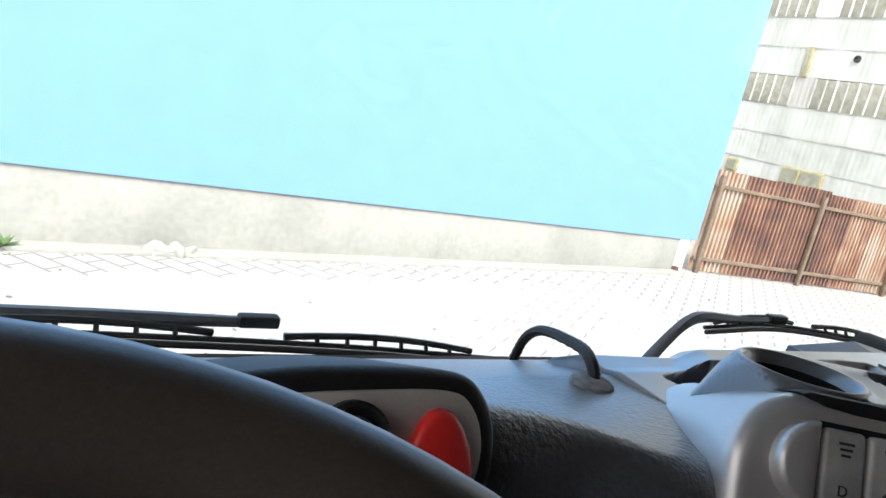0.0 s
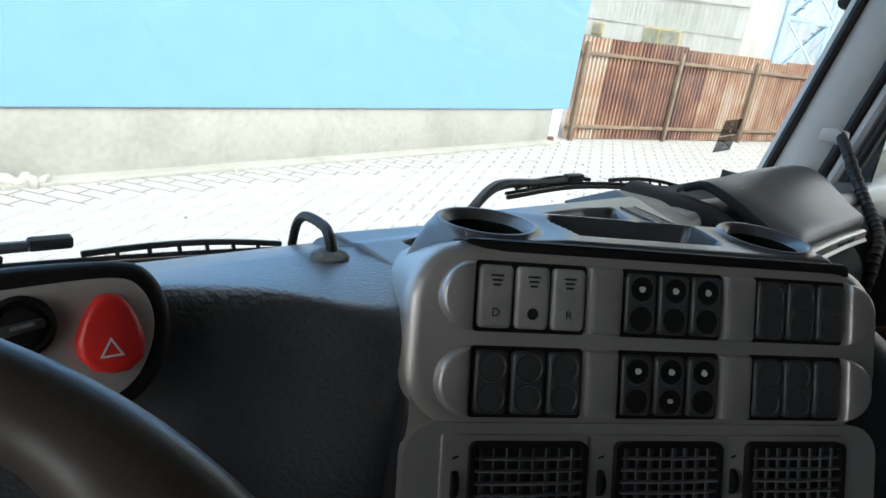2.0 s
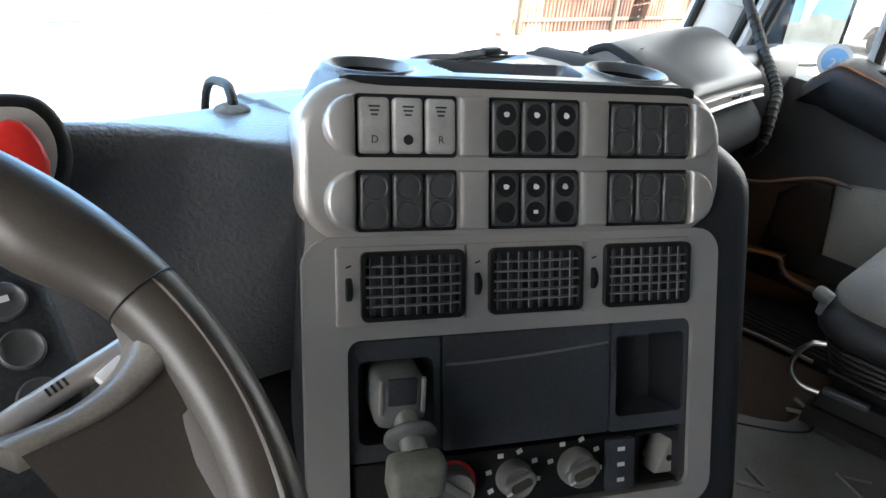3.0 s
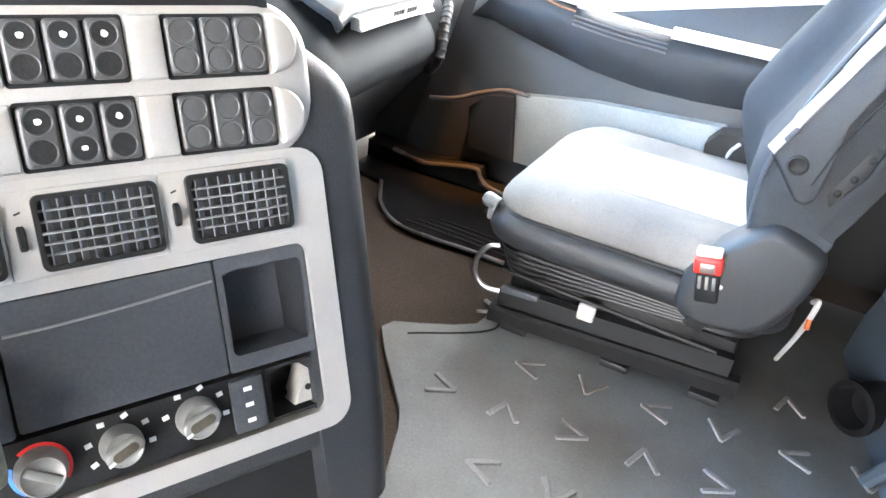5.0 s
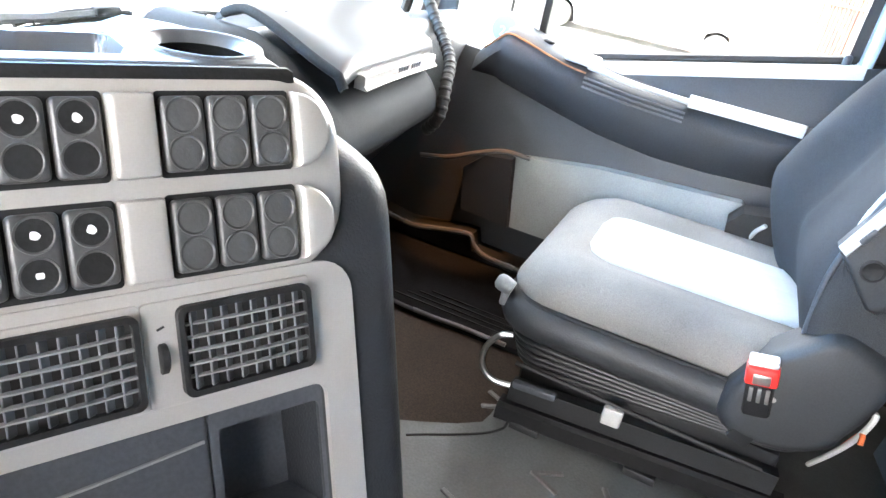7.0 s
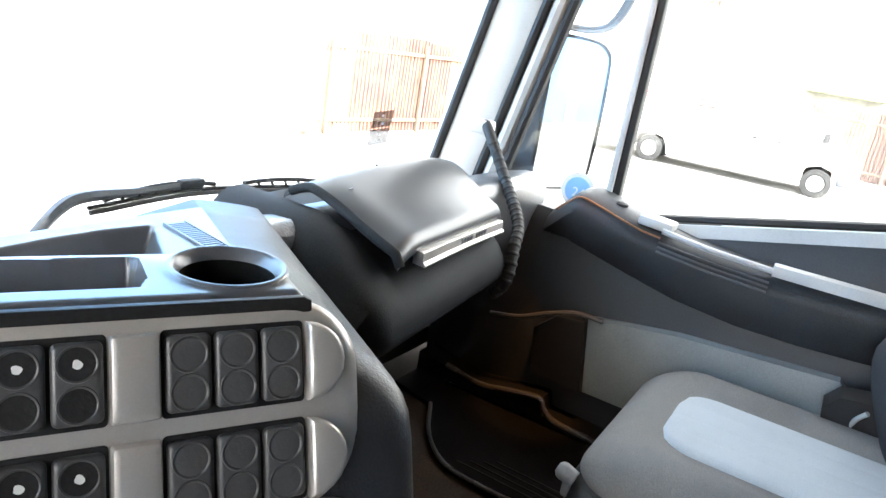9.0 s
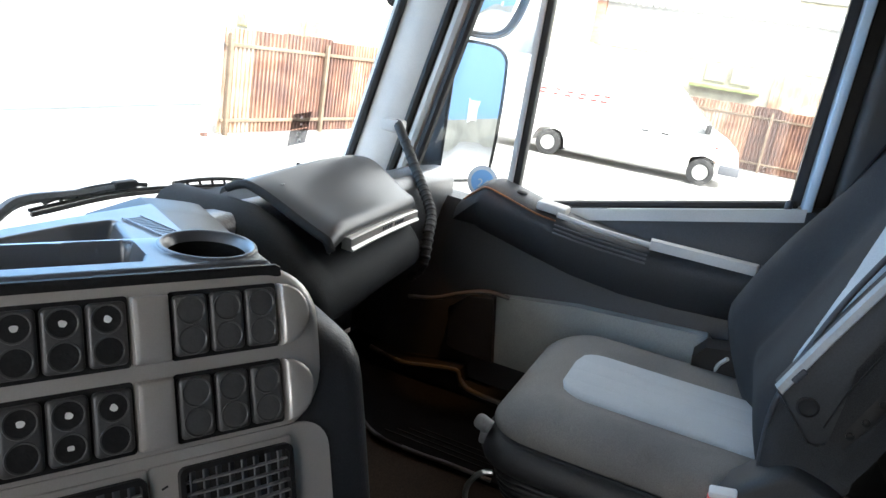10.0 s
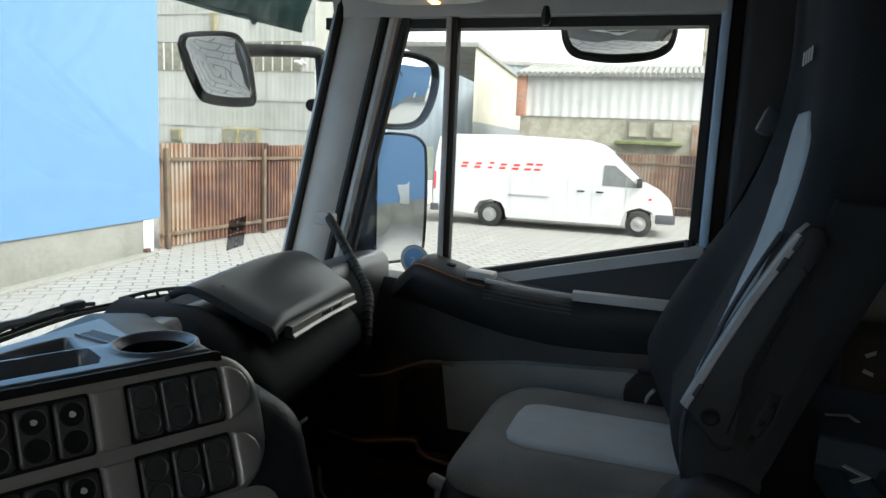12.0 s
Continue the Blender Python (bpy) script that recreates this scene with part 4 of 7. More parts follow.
def lid_point(u, v):
    """The lid's skin: u along the dashboard, v from its front edge back."""
    x = 1.130 + 0.412 * u - 0.006 * v
    front = 0.332 + 0.052 * u
    y = front + (0.50 - front) * min(v, 0.8) / 0.8 + 0.05 * max(0, (v - 0.8) / 0.2)
    top = 2.050 + 0.015 * math.sin(math.pi * min(1, u / 0.68) / 2) ** 2 - 0.017 * max(0, (u - 0.74) / 0.26) ** 2
    low = 2.000 - 0.012 * u
    q = min(1.0, v / 0.8)
    z = low + 0.006 * (1 - math.exp(-v / 0.04)) + (top - low - 0.006) * (0.35 * q + 0.65 * (q * q * (3 - 2 * q)))
    z -= 0.022 * max(0, (v - 0.8) / 0.2) ** 1.6
    z -= 0.016 * max(0, (0.14 - u) / 0.14) ** 2 * (1 - 0.7 * q) + 0.03 * max(0, (u - 0.95) / 0.05) ** 2
    z -= 0.010 * max(0, (0.05 - v) / 0.05) ** 2
    return (x, y, z)


bm = loft([[lid_point(j / 40, k / 30) for j in range(41)] for k in range(31)], caps=False, closed=False)
g = bmesh.ops.extrude_face_region(bm, geom=bm.faces[:])
bmesh.ops.translate(bm, verts=[v for v in g["geom"] if isinstance(v, bmesh.types.BMVert)], vec=(0, 0.004, -0.012))
lid = part("locker_lid", bm, material("satin_black_lid", (0.05, 0.052, 0.055), 0.38, grain=0.03, scale=500, spots=0.0, spec=0.8), dash, "glossy dark curved locker lid", angle=60)
part("lid_edge_roll", tube([Vector(lid_point(0.0, k / 20)) + Vector((-0.003, -0.002, -0.004)) for k in range(20)], 0.0075, 8), M_LOCKER, lid, angle=80)
for j in (0, 1):
    part("lid_screw", lathe([(0.002, 0), (0.002, 0.001)], 8, Matrix.Translation(Vector(lid_point(0.10 + 0.012 * j, 0.62)) + Vector((0, 0, 0.0005)))), M_VANE, lid)
strip = part("lid_handle", loft([[(x, y + 0.016, z - 0.020), (x, y - 0.006, z - 0.021), (x, y - 0.007, z - 0.018), (x, y - 0.002, z - 0.014), (x, y - 0.001, z - 0.001), (x, y + 0.003, z + 0.001), (x, y + 0.016, z)] for x, y, z in ((1.182, 0.330, 1.981), (1.27, 0.342, 1.979), (1.36, 0.354, 1.976), (1.45, 0.365, 1.972), (1.524, 0.374, 1.968))]), M_SILVER, locker, "silver locker handle strip")
for k in range(9):
    if k != 4:
        part("embossed_bar", boxes((0.009, 0.002, 0.010, at(1.33 + 0.0125 * k, 0.3485 + 0.00155 * k, 1.968 - 0.0004 * k, 12, 0, 8))), M_SLATE, strip)

# windscreen-side cable, sensor lump
cable = thing("dash_cable", "black corrugated cable looping over the dashboard edge", "cable")
cpts = curve_pts([(0.380, 0.441, 2.026), (0.381, 0.442, 2.036), (0.385, 0.455, 2.0445), (0.393, 0.478, 2.0455), (0.410, 0.535, 2.0345), (0.419, 0.568, 2.023), (0.426, 0.592, 2.004), (0.430, 0.606, 1.975)], 8)
part("conduit", tube(cpts, [0.0048 + 0.0007 * (i % 2) for i in range(len(cpts))], 8), M_BLACK, cable)
part("grommet", lathe([(0.02, -0.004), (0.017, 0.004), (0.013, 0.006), (0.006, 0.007)], 14, at(0.379, 0.440, 2.029)), material("grey_putty", (0.2, 0.2, 0.2), 0.9, grain=0.3, bump=0.6, scale=120), cable, "grey putty lump sealing the cable")

# driver's cluster hood with its silver panel
CL = at(0.125, 0.316, 2.065, 68, 0, -4) @ at(0, -0.005, 0) @ Matrix.Diagonal((0.93, 0.92, 1, 1))
panel = [(-0.108, 0.012), (-0.098, 0.0), (-0.084, -0.012), (-0.06, -0.028), (-0.03, -0.04), (0.0, -0.044), (0.025, -0.042), (0.045, -0.032), (0.057, -0.012), (0.06, 0.008), (0.054, 0.025), (0.04, 0.033), (0.0, 0.033), (-0.05, 0.03), (-0.09, 0.024)]
panel = [(q.x, q.y) for q in curve_pts([(x, y, 0) for x, y in panel + panel[:1]], 4)[:-1]]


def grown(k):
    """The cluster panel's outline, wider by k all round."""
    out = []
    for x, y in panel:
        d = math.hypot(x + 0.02, (y + 0.005) * 2)
        out.append((x + k * (x + 0.02) / d, y + k * (y + 0.005) * 2 / d))
    return out


hood = part("cluster_hood", slab(grown(0.012), -0.10, 0.004, CL, 0.008, 3), M_BLACK, dash, angle=60)
part("binnacle", rslab(-0.42, -0.02, -0.045, 0.036, 0.03, -0.10, -0.012, 0.006, CL), M_BLACK, dash)
# Silver made paler here, with the light from the driver's side in its colour.
part("cluster_panel", slab(panel, 0.003, 0.0065, CL, 0.0015), material("lit_silver_paint", (0.6, 0.56, 0.52), 0.4, metal=0.2, grain=0.03, scale=700, spots=0.12, spot_scale=10), hood, "silver cluster end panel")
for x, y in ((-0.081, 0.004), (-0.025, -0.022)):
    part("panel_button", lathe([(0.0125, 0.003), (0.0125, 0.008), (0.0105, 0.010), (0.004, 0.0115)], 24, CL @ at(x, y, 0)), M_BLACK, hood, angle=60)
dial = part("rotary_switch", lathe([(0.018, 0), (0.018, 0.008), (0.0155, 0.0095), (0.014, 0.006), (0.011, 0.006), (0.010, 0.009), (0.004, 0.0095)], 28, CL @ at(-0.012, 0.0105, 0.004)), M_BLACK, dash, "black rotary light switch")
part("dial_grip", rbox(0.024, 0.006, 0.008, CL @ at(-0.012, 0.0105, 0.015, 0, 0, 8), 0.002), M_SWITCH, dial)
part("dial_mark", boxes((0.012, 0.002, 0.001, CL @ at(-0.012, 0.0115, 0.0195, 0, 0, 8))), M_VANE, dial)
haz = part("hazard_button", slab([(0.0335 + 0.0208 * a, -0.0005 + 0.0252 * b) for a, b in ((0, 1), (0.35, 0.92), (0.62, 0.65), (0.85, 0.2), (0.95, -0.3), (0.85, -0.7), (0.45, -0.95), (0, -0.98), (-0.5, -0.85), (-0.85, -0.5), (-0.92, -0.1), (-0.75, 0.35), (-0.5, 0.72), (-0.28, 0.93))], 0.003, 0.013, CL, 0.005), M_RED, dash, "red hazard warning button", angle=60)
tri3 = [(0.033 + 0.008 * math.sin(a), -0.010 + 0.008 * math.cos(a)) for a in (0, 2.094, 4.189)]
tri2 = [(0.033 + 0.0055 * math.sin(a), -0.010 + 0.0055 * math.cos(a)) for a in (0, 2.094, 4.189)]
part("warning_triangle", frame_ring(tri3, tri2, 0.0131, 0.0135, CL), M_WHITE, haz)

# ---- centre console: local x along its face, y up the face, z out of it ----
ti = radians(21.5)
CU = Vector((0.885, -0.466, 0)).normalized()
CW = Vector((0.466 * math.sin(ti), 0.885 * math.sin(ti), math.cos(ti))).normalized()
CN = CU.cross(CW)
CM = Matrix((( CU.x, CW.x, CN.x, 0.62), (CU.y, CW.y, CN.y, 0.17), (CU.z, CW.z, CN.z, 2.08), (0, 0, 0, 1)))
console = thing("centre_console", "silver and black lorry centre console with switches and air vents", "console", CM)
side_pts = [(-0.288, -0.075), (-0.285, -0.062), (-0.27, -0.052), (-0.2, -0.03), (-0.1, -0.02), (-0.02, -0.01), (0.06, -0.005), (0.10, -0.008), (0.124, -0.02), (0.128, -0.06), (0.128, -0.2), (0.128, -0.36), (0.126, -0.42), (0.11, -0.44), (-0.28, -0.44), (-0.288, -0.42)]
def body_ring(n_, inset):
    """The body's outline, drawn in by inset, at n_ behind the face; the driver's end falls away with the dashboard."""
    cx, cy = -0.14, -0.22
    ring = []
    for u, w in side_pts:
        du, dw = u - cx, w - cy
        k = min(1.0, max(0.0, (u + 0.1) / 0.15))
        rise = 0.10 + (0.31 - 0.10) * k * k * (3 - 2 * k) if w > -0.1 else 0.33
        ring.append((cx + du * (1 - inset / 0.31), cy + dw * (1 - inset / 0.21) + rise * n_, -0.93 * n_))
    return ring


bm = loft([body_ring(n_, i_) for n_, i_ in ((0.007, 0.02), (0.0075, 0.014), (0.011, 0.006), (0.018, 0.0015), (0.03, 0.0), (0.12, 0.0), (0.16, 0.0))], caps=False)
bm.verts.ensure_lookup_table()
nb = len(side_pts)
ring0 = bm.verts[:nb]
hole_v = [bm.verts.new((u, w, -0.0065)) for u, w in ((-0.258, -0.395), (0.111, -0.395), (0.111, -0.198), (-0.258, -0.198))]
edges = [e for e in bm.edges if e.verts[0] in ring0 and e.verts[1] in ring0] + [bm.edges.new((hole_v[k], hole_v[(k + 1) % 4])) for k in range(4)]
bmesh.ops.triangle_fill(bm, edges=edges, use_beauty=True)
part("black_body", bm, M_DASH, console, "black grained console body", angle=60)


def bolster_slice(z, inset, front):
    """A level slice of the padded side, in the tray's axes: along the face, into the depth, up."""
    f = 0.394 * (z - 0.015) + front
    r = 0.03
    pts = [(0.095, f + 0.002), (0.135, f)]
    for k in range(7):
        a = radians(-90 + 90 * k / 6)
        pts.append((0.184 - r + r * math.cos(a), f + r + r * math.sin(a)))
    pts += [(0.19, 0.10), (0.197, 0.2), (0.207, 0.32), (0.216, 0.44), (0.219, 0.51), (0.14, 0.55), (0.06, 0.55), (0.06, 0.25)]
    out = []
    for u, h in pts:
        y = 0.17 - 0.466 * u + 0.885 * h
        q = min(1.0, max(0.0, (h - 0.085) / 0.185))
        cap = min(0.022 - 0.062 * q * q * (3 - 2 * q), -0.032 - 0.5 * max(0, y - 0.505) if y > 0.42 else 1.0)
        out.append((u - inset * min(1.0, max(0.0, (u - 0.09) / 0.06)), h, min(z - 0.02 * max(0, h - 0.05), cap - 0.3 * (0.0 - z) * (z > -0.1))))
    return out


deck = [(-0.46, 0.012, 0.0), (-0.38, 0.004, 0.0), (-0.25, 0.002, 0.0), (-0.12, 0.0, 0.0), (-0.075, 0.0, 0.0), (-0.060, 0.001, 0.001), (-0.050, 0.004, 0.004), (-0.043, 0.008, 0.008), (-0.037, 0.014, 0.014), (-0.031, 0.022, 0.020), (-0.024, 0.034, 0.026), (-0.014, 0.056, 0.032), (-0.004, 0.08, 0.034), (0.0, 0.094, 0.034)]
TM = Matrix.Translation((0.62, 0.17, 2.065)) @ Matrix(((CU.x, 0.466, 0, 0), (CU.y, 0.885, 0, 0), (0, 0, 1, 0), (0, 0, 0, 1)))
part("padded_side", loft([bolster_slice(*q) for q in deck]), M_PAD, console, "black leather-grained padded side", m=CM.inverted() @ TM, angle=80)
# plinth down to the floor, upright
inv = CM.inverted()
part("pedestal", loft([[inv @ Vector((x, y, z)) for x, y in ((0.84, 0.62), (0.83, 0.10), (0.68, 0.03), (0.52, 0.09), (0.36, 0.18), (0.2, 0.62))] for z in (1.5, 1.72)]), M_BLACK, console)
part("silver_head", slab([(x - 0.079, y - 0.054) for x, y in ring_rr(0.426, 0.146, 0.05, 9)], -0.15, 0.002, I4, 0.014, 4), M_SILVER, console, "silver switch panel", angle=50)
wing = []
for k in range(9):
    v = k / 8
    n_ = -0.004 - 0.135 * v
    wl = (-0.042 - 0.366 * n_) / 0.93
    e = 0.007 * v
    ctl = [(-0.23, wl + 0.002), (-0.258, wl), (-0.272 + e, wl - 0.006), (-0.281 + e, wl - 0.016), (-0.2835 + 2 * e, wl - 0.028), (-0.2835 + 3 * e, wl - 0.042), (-0.283 + 3 * e, -0.12), (-0.283 + 3 * e, -0.15), (-0.24, -0.152)]
    wing.append([(q.x, q.y, n_) for q in curve_pts([(a, b, 0) for a, b in ctl], 3)])
part("left_wing", loft(wing), M_SILVER, console, "silver side wing", angle=80)


def switch(u, w, mat):
    s = part("switch", slab([(x + u, y + w) for x, y in ring_rr(0.0272, 0.0475, 0.004, 4)], 0.001, 0.0088, I4, 0.0032, 3), mat, console, angle=60)
    return s


rows_w = (-0.0225, -0.087)
for r, w in enumerate(rows_w):
    part("switch_bed", rslab(-0.2395, -0.1495, w - 0.027, w + 0.027, 0.003, -0.002, 0.0032), M_BLACK, console)
    part("switch_bed", rslab(-0.1195, -0.0295, w - 0.027, w + 0.027, 0.003, -0.002, 0.0032), M_BLACK, console)
    part("switch_bed", rslab(0.0, 0.09, w - 0.027, w + 0.027, 0.003, -0.002, 0.0032), M_BLACK, console)
    for u0, u1 in ((-0.1495, -0.1195), (-0.0295, 0.0)):
        part("blank", rslab(u0 + 0.0008, u1 - 0.0008, w - 0.026, w + 0.026, 0.002, 0.0, 0.011, 0.004), M_SILVER, console, "silver blank between the switches")
    for sgn, ub in ((-1, -0.2405), (1, 0.091)):
        pts = [(ub + sgn * 0.027 * math.sin(a), w + 0.0265 * math.cos(a)) for a in [math.pi * k / 10 for k in range(11)]]
        part("end_cap", slab(pts, 0.0, 0.013, I4, 0.007, 3), M_SILVER, console, "rounded silver end cap", angle=60)
    for g, ustart in enumerate((-0.2385, -0.1185, 0.001)):
        for k in range(3):
            u = ustart + 0.0145 + 0.0294 * k
            mat = M_KEY if (r == 0 and g == 0) else M_SWITCH
            s = switch(u, w, mat)
            if g == 2 or (r == 1 and g == 0):
                for dy in (0.0115, -0.0115):
                    part("finger_dish", lathe([(0.0117, 0.0), (0.0113, 0.0011), (0.0106, 0.0011), (0.0098, 0.0002)], 24, at(u, w + dy * 1.02, 0.0086), caps=False), M_SWITCH, s, angle=60)
            elif g == 1:
                for dy in (0.0115, -0.0115):
                    dish = part("finger_dish", lathe([(0.0112, 0.0), (0.0109, 0.0008), (0.0102, 0.0008), (0.0094, 0.0001)], 24, at(u, w + dy * 1.02, 0.0087), caps=False), M_SWITCH, s, angle=60)
                    # Black disc paints the shade of a deeper dish.
                    part("dish_shade", lathe([(0.0096, 0.0004), (0.006, 0.0002), (0.0, 0.0001)], 20, at(u, w + dy * 1.02, 0.0087), caps=False), M_BLACK, dish)
                part("pictogram", slab([(u + 0.0027 * (1 + 0.14 * math.sin(3 * q + k + r)) * math.cos(q), w + 0.0115 + 0.0027 * (1 + 0.12 * math.cos(2 * q + k)) * math.sin(q)) for q in [0.524 * j for j in range(12)]], 0.0089, 0.0096), M_WHITE, s)
                if r == 1 and k == 1:
                    part("pictogram", rslab(u - 0.0022, u + 0.0022, w - 0.0132, w - 0.0098, 0.001, 0.0089, 0.0096), M_WHITE, s)
            else:
                for b in range(3):
                    part("print_bar", boxes((0.010 - 0.002 * b, 0.0016, 0.0004, at(u, w + 0.016 - 0.0035 * b, 0.009))), M_INK, s)
                if k == 1:
                    part("pictogram", lathe([(0.0045, 0), (0.0045, 0.0003)], 14, at(u, w - 0.012, 0.0089)), M_INK, s)
                else:
                    text_mesh("DR"[k // 2], 0.009, M_INK, s, at(u, w - 0.012, 0.0091), "letter", 0.0002)

# tray on top of the console
TL = inv @ TM


def ease(t):
    t = min(1.0, max(0.0, t))
    return t * t * (3 - 2 * t)


def inside(pts, u, h):
    """Signed distance to a convex outline, negative within."""
    best = -1.0
    for (x0, y0), (x1, y1) in zip(pts, pts[1:] + pts[:1]):
        ln = math.hypot(x1 - x0, y1 - y0)
        best = max(best, ((u - x0) * (y1 - y0) - (h - y0) * (x1 - x0)) / ln)
    return best


TROUGH = [(-0.154, 0.086), (-0.140, 0.044), (-0.006, 0.043), (0.001, 0.06), (0.001, 0.098), (-0.004, 0.107), (-0.146, 0.103)]
REAR = [(-0.150, 0.15), (0.03, 0.21), (0.042, 0.225), (0.052, 0.25), (0.056, 0.36), (0.050, 0.369), (0.0, 0.352), (-0.055, 0.322), (-0.102, 0.291), (-0.150, 0.255), (-0.165, 0.22), (-0.165, 0.165)]
SLOT = [(-0.266, 0.172), (-0.25, 0.152), (-0.222, 0.152), (-0.19, 0.176), (-0.185, 0.225), (-0.2, 0.232)]
CUPS = ((-0.215, 0.07, 0.0395), (0.058, 0.072, 0.0385))


def collar_z(h):
    return 0.0285 - 0.05 * (h - 0.031)


def tray_height(u, h):
    """The tray's moulded skin: a deck that falls away to the back, its cups, troughs and the collar round one cup."""
    deck_z = 0.031 - 0.062 * ease((h - 0.085) / 0.185)
    low = min(deck_z, -0.0315 - 0.3 * max(0, 0.17 - 0.466 * u + 0.885 * h - 0.455))
    z = low + (deck_z - low) * ease((u + 0.24) / 0.055)
    r = math.hypot(u - CUPS[0][0], h - CUPS[0][1])
    z = max(z, collar_z(h) - 0.058 * ease((r - 0.043) / 0.034) - 0.006 * max(0, (0.05 - r) / 0.01) * (r > 0.046))
    if z > collar_z(h):
        z = collar_z(h) + (z - collar_z(h)) * ease((r - 0.045) / 0.03)
    z -= 0.034 * ease((u - 0.093) / 0.028) * ease((0.2 - h) / 0.1)
    z -= 0.05 * ease((-0.284 - 0.5 * (h - 0.108) - u) / 0.012)
    for cu, ch, cr in CUPS:
        d = math.hypot(u - cu, h - ch)
        z += 0.0022 * math.exp(-((d - cr - 0.003) / 0.0028) ** 2)
        z -= 0.085 * ease((cr - d) / 0.006)
    z -= 0.085 * ease(-inside(TROUGH, u, h) / 0.009)
    q = -inside(REAR, u, h)
    z -= 0.030 * ease(q / 0.016)
    z -= 0.07 * ease(-inside(SLOT, u, h) / 0.007)
    return z


def tray_top():
    u0, u1, h0, h1, nu, nh = -0.47, 0.119, 0.020, 0.47, 240, 180
    rows = []
    for j in range(nh + 1):
        h = h0 + (h1 - h0) * j / nh
        row = []
        for i in range(nu + 1):
            u = u0 + (u1 - u0) * i / nu
            y = 0.17 - 0.466 * u + 0.885 * h
            z = tray_height(u, h) - 0.008 * max(0, (0.028 - h) / 0.008) ** 2 - 0.03 * ease((h - 0.44) / 0.03)
            z -= 0.5 * max(0, y - 0.505) + 0.5 * max(0, y - 0.54)
            row.append((u, h, z))
        rows.append(row)
    return loft(rows, caps=False, closed=False)


tray = part("tray", tray_top(), M_TRAY, console, "dark storage tray with cup holders", m=TL, angle=70)
# Liner plastic taken near black, with the deep cup's shade in its colour.
M_CUP = material("shaded_cup_plastic", (0.008, 0.0085, 0.009), 0.7, grain=0.15, scale=300, spots=0.3, spec=0.08)
# Near-black colour for the shade down in the grille's slots.
M_SLOT_SHADE = material("slot_shade", (0.004, 0.004, 0.004), 0.95, spec=0.0)
for cu, ch, cr in CUPS:
    tilt = -2.9 if cu < 0 else 0.0
    zt = collar_z(ch) if cu < 0 else 0.031
    CP = at(cu, ch, zt, tilt)
    part("cup_rim", lathe([(cr + 0.0055, -0.001), (cr + 0.0045, 0.0022), (cr + 0.003, 0.0032), (cr + 0.0012, 0.003), (cr - 0.001, 0.001), (cr - 0.0045, -0.006)], 40, CP, caps=False), M_TRAY, tray, angle=80)
    part("cup_liner", lathe([(cr - 0.0045, -0.006), (cr - 0.0085, -0.02), (cr - 0.011, -0.068), (cr - 0.014, -0.071), (0.0, -0.071)], 40, CP, caps=False), M_CUP, tray, "cup holder liner darkened for its shade", angle=50)
GM = at(0.0905, 0.328, -0.0342, 0, 0, -72)
gr = part("slot_grille", slab(ring_rr(0.092, 0.024, 0.002, 2), -0.004, 0.003, GM, 0.0008), M_SLOT_SHADE, tray, "dark slotted air grille")
for k in range(15):
    part("grille_bar", boxes((0.0026, 0.021, 0.002, GM @ at(-0.042 + 0.006 * k, 0, 0.0045))), M_TRAY, gr)
for sg in (-1, 1):
    part("grille_edge", boxes((0.094, 0.002, 0.003, GM @ at(0, sg * 0.0125, 0.0045))), M_TRAY, gr)
part("front_lip", slab([(-0.25, 0.0195), (-0.235, 0.0135), (-0.205, 0.0075), (-0.15, 0.0045), (0.095, 0.004), (0.1, 0.008), (0.1, 0.018), (0.095, 0.021), (-0.245, 0.0215)], -0.06, 0.0, I4, 0.005, 2), M_BLACK, console)

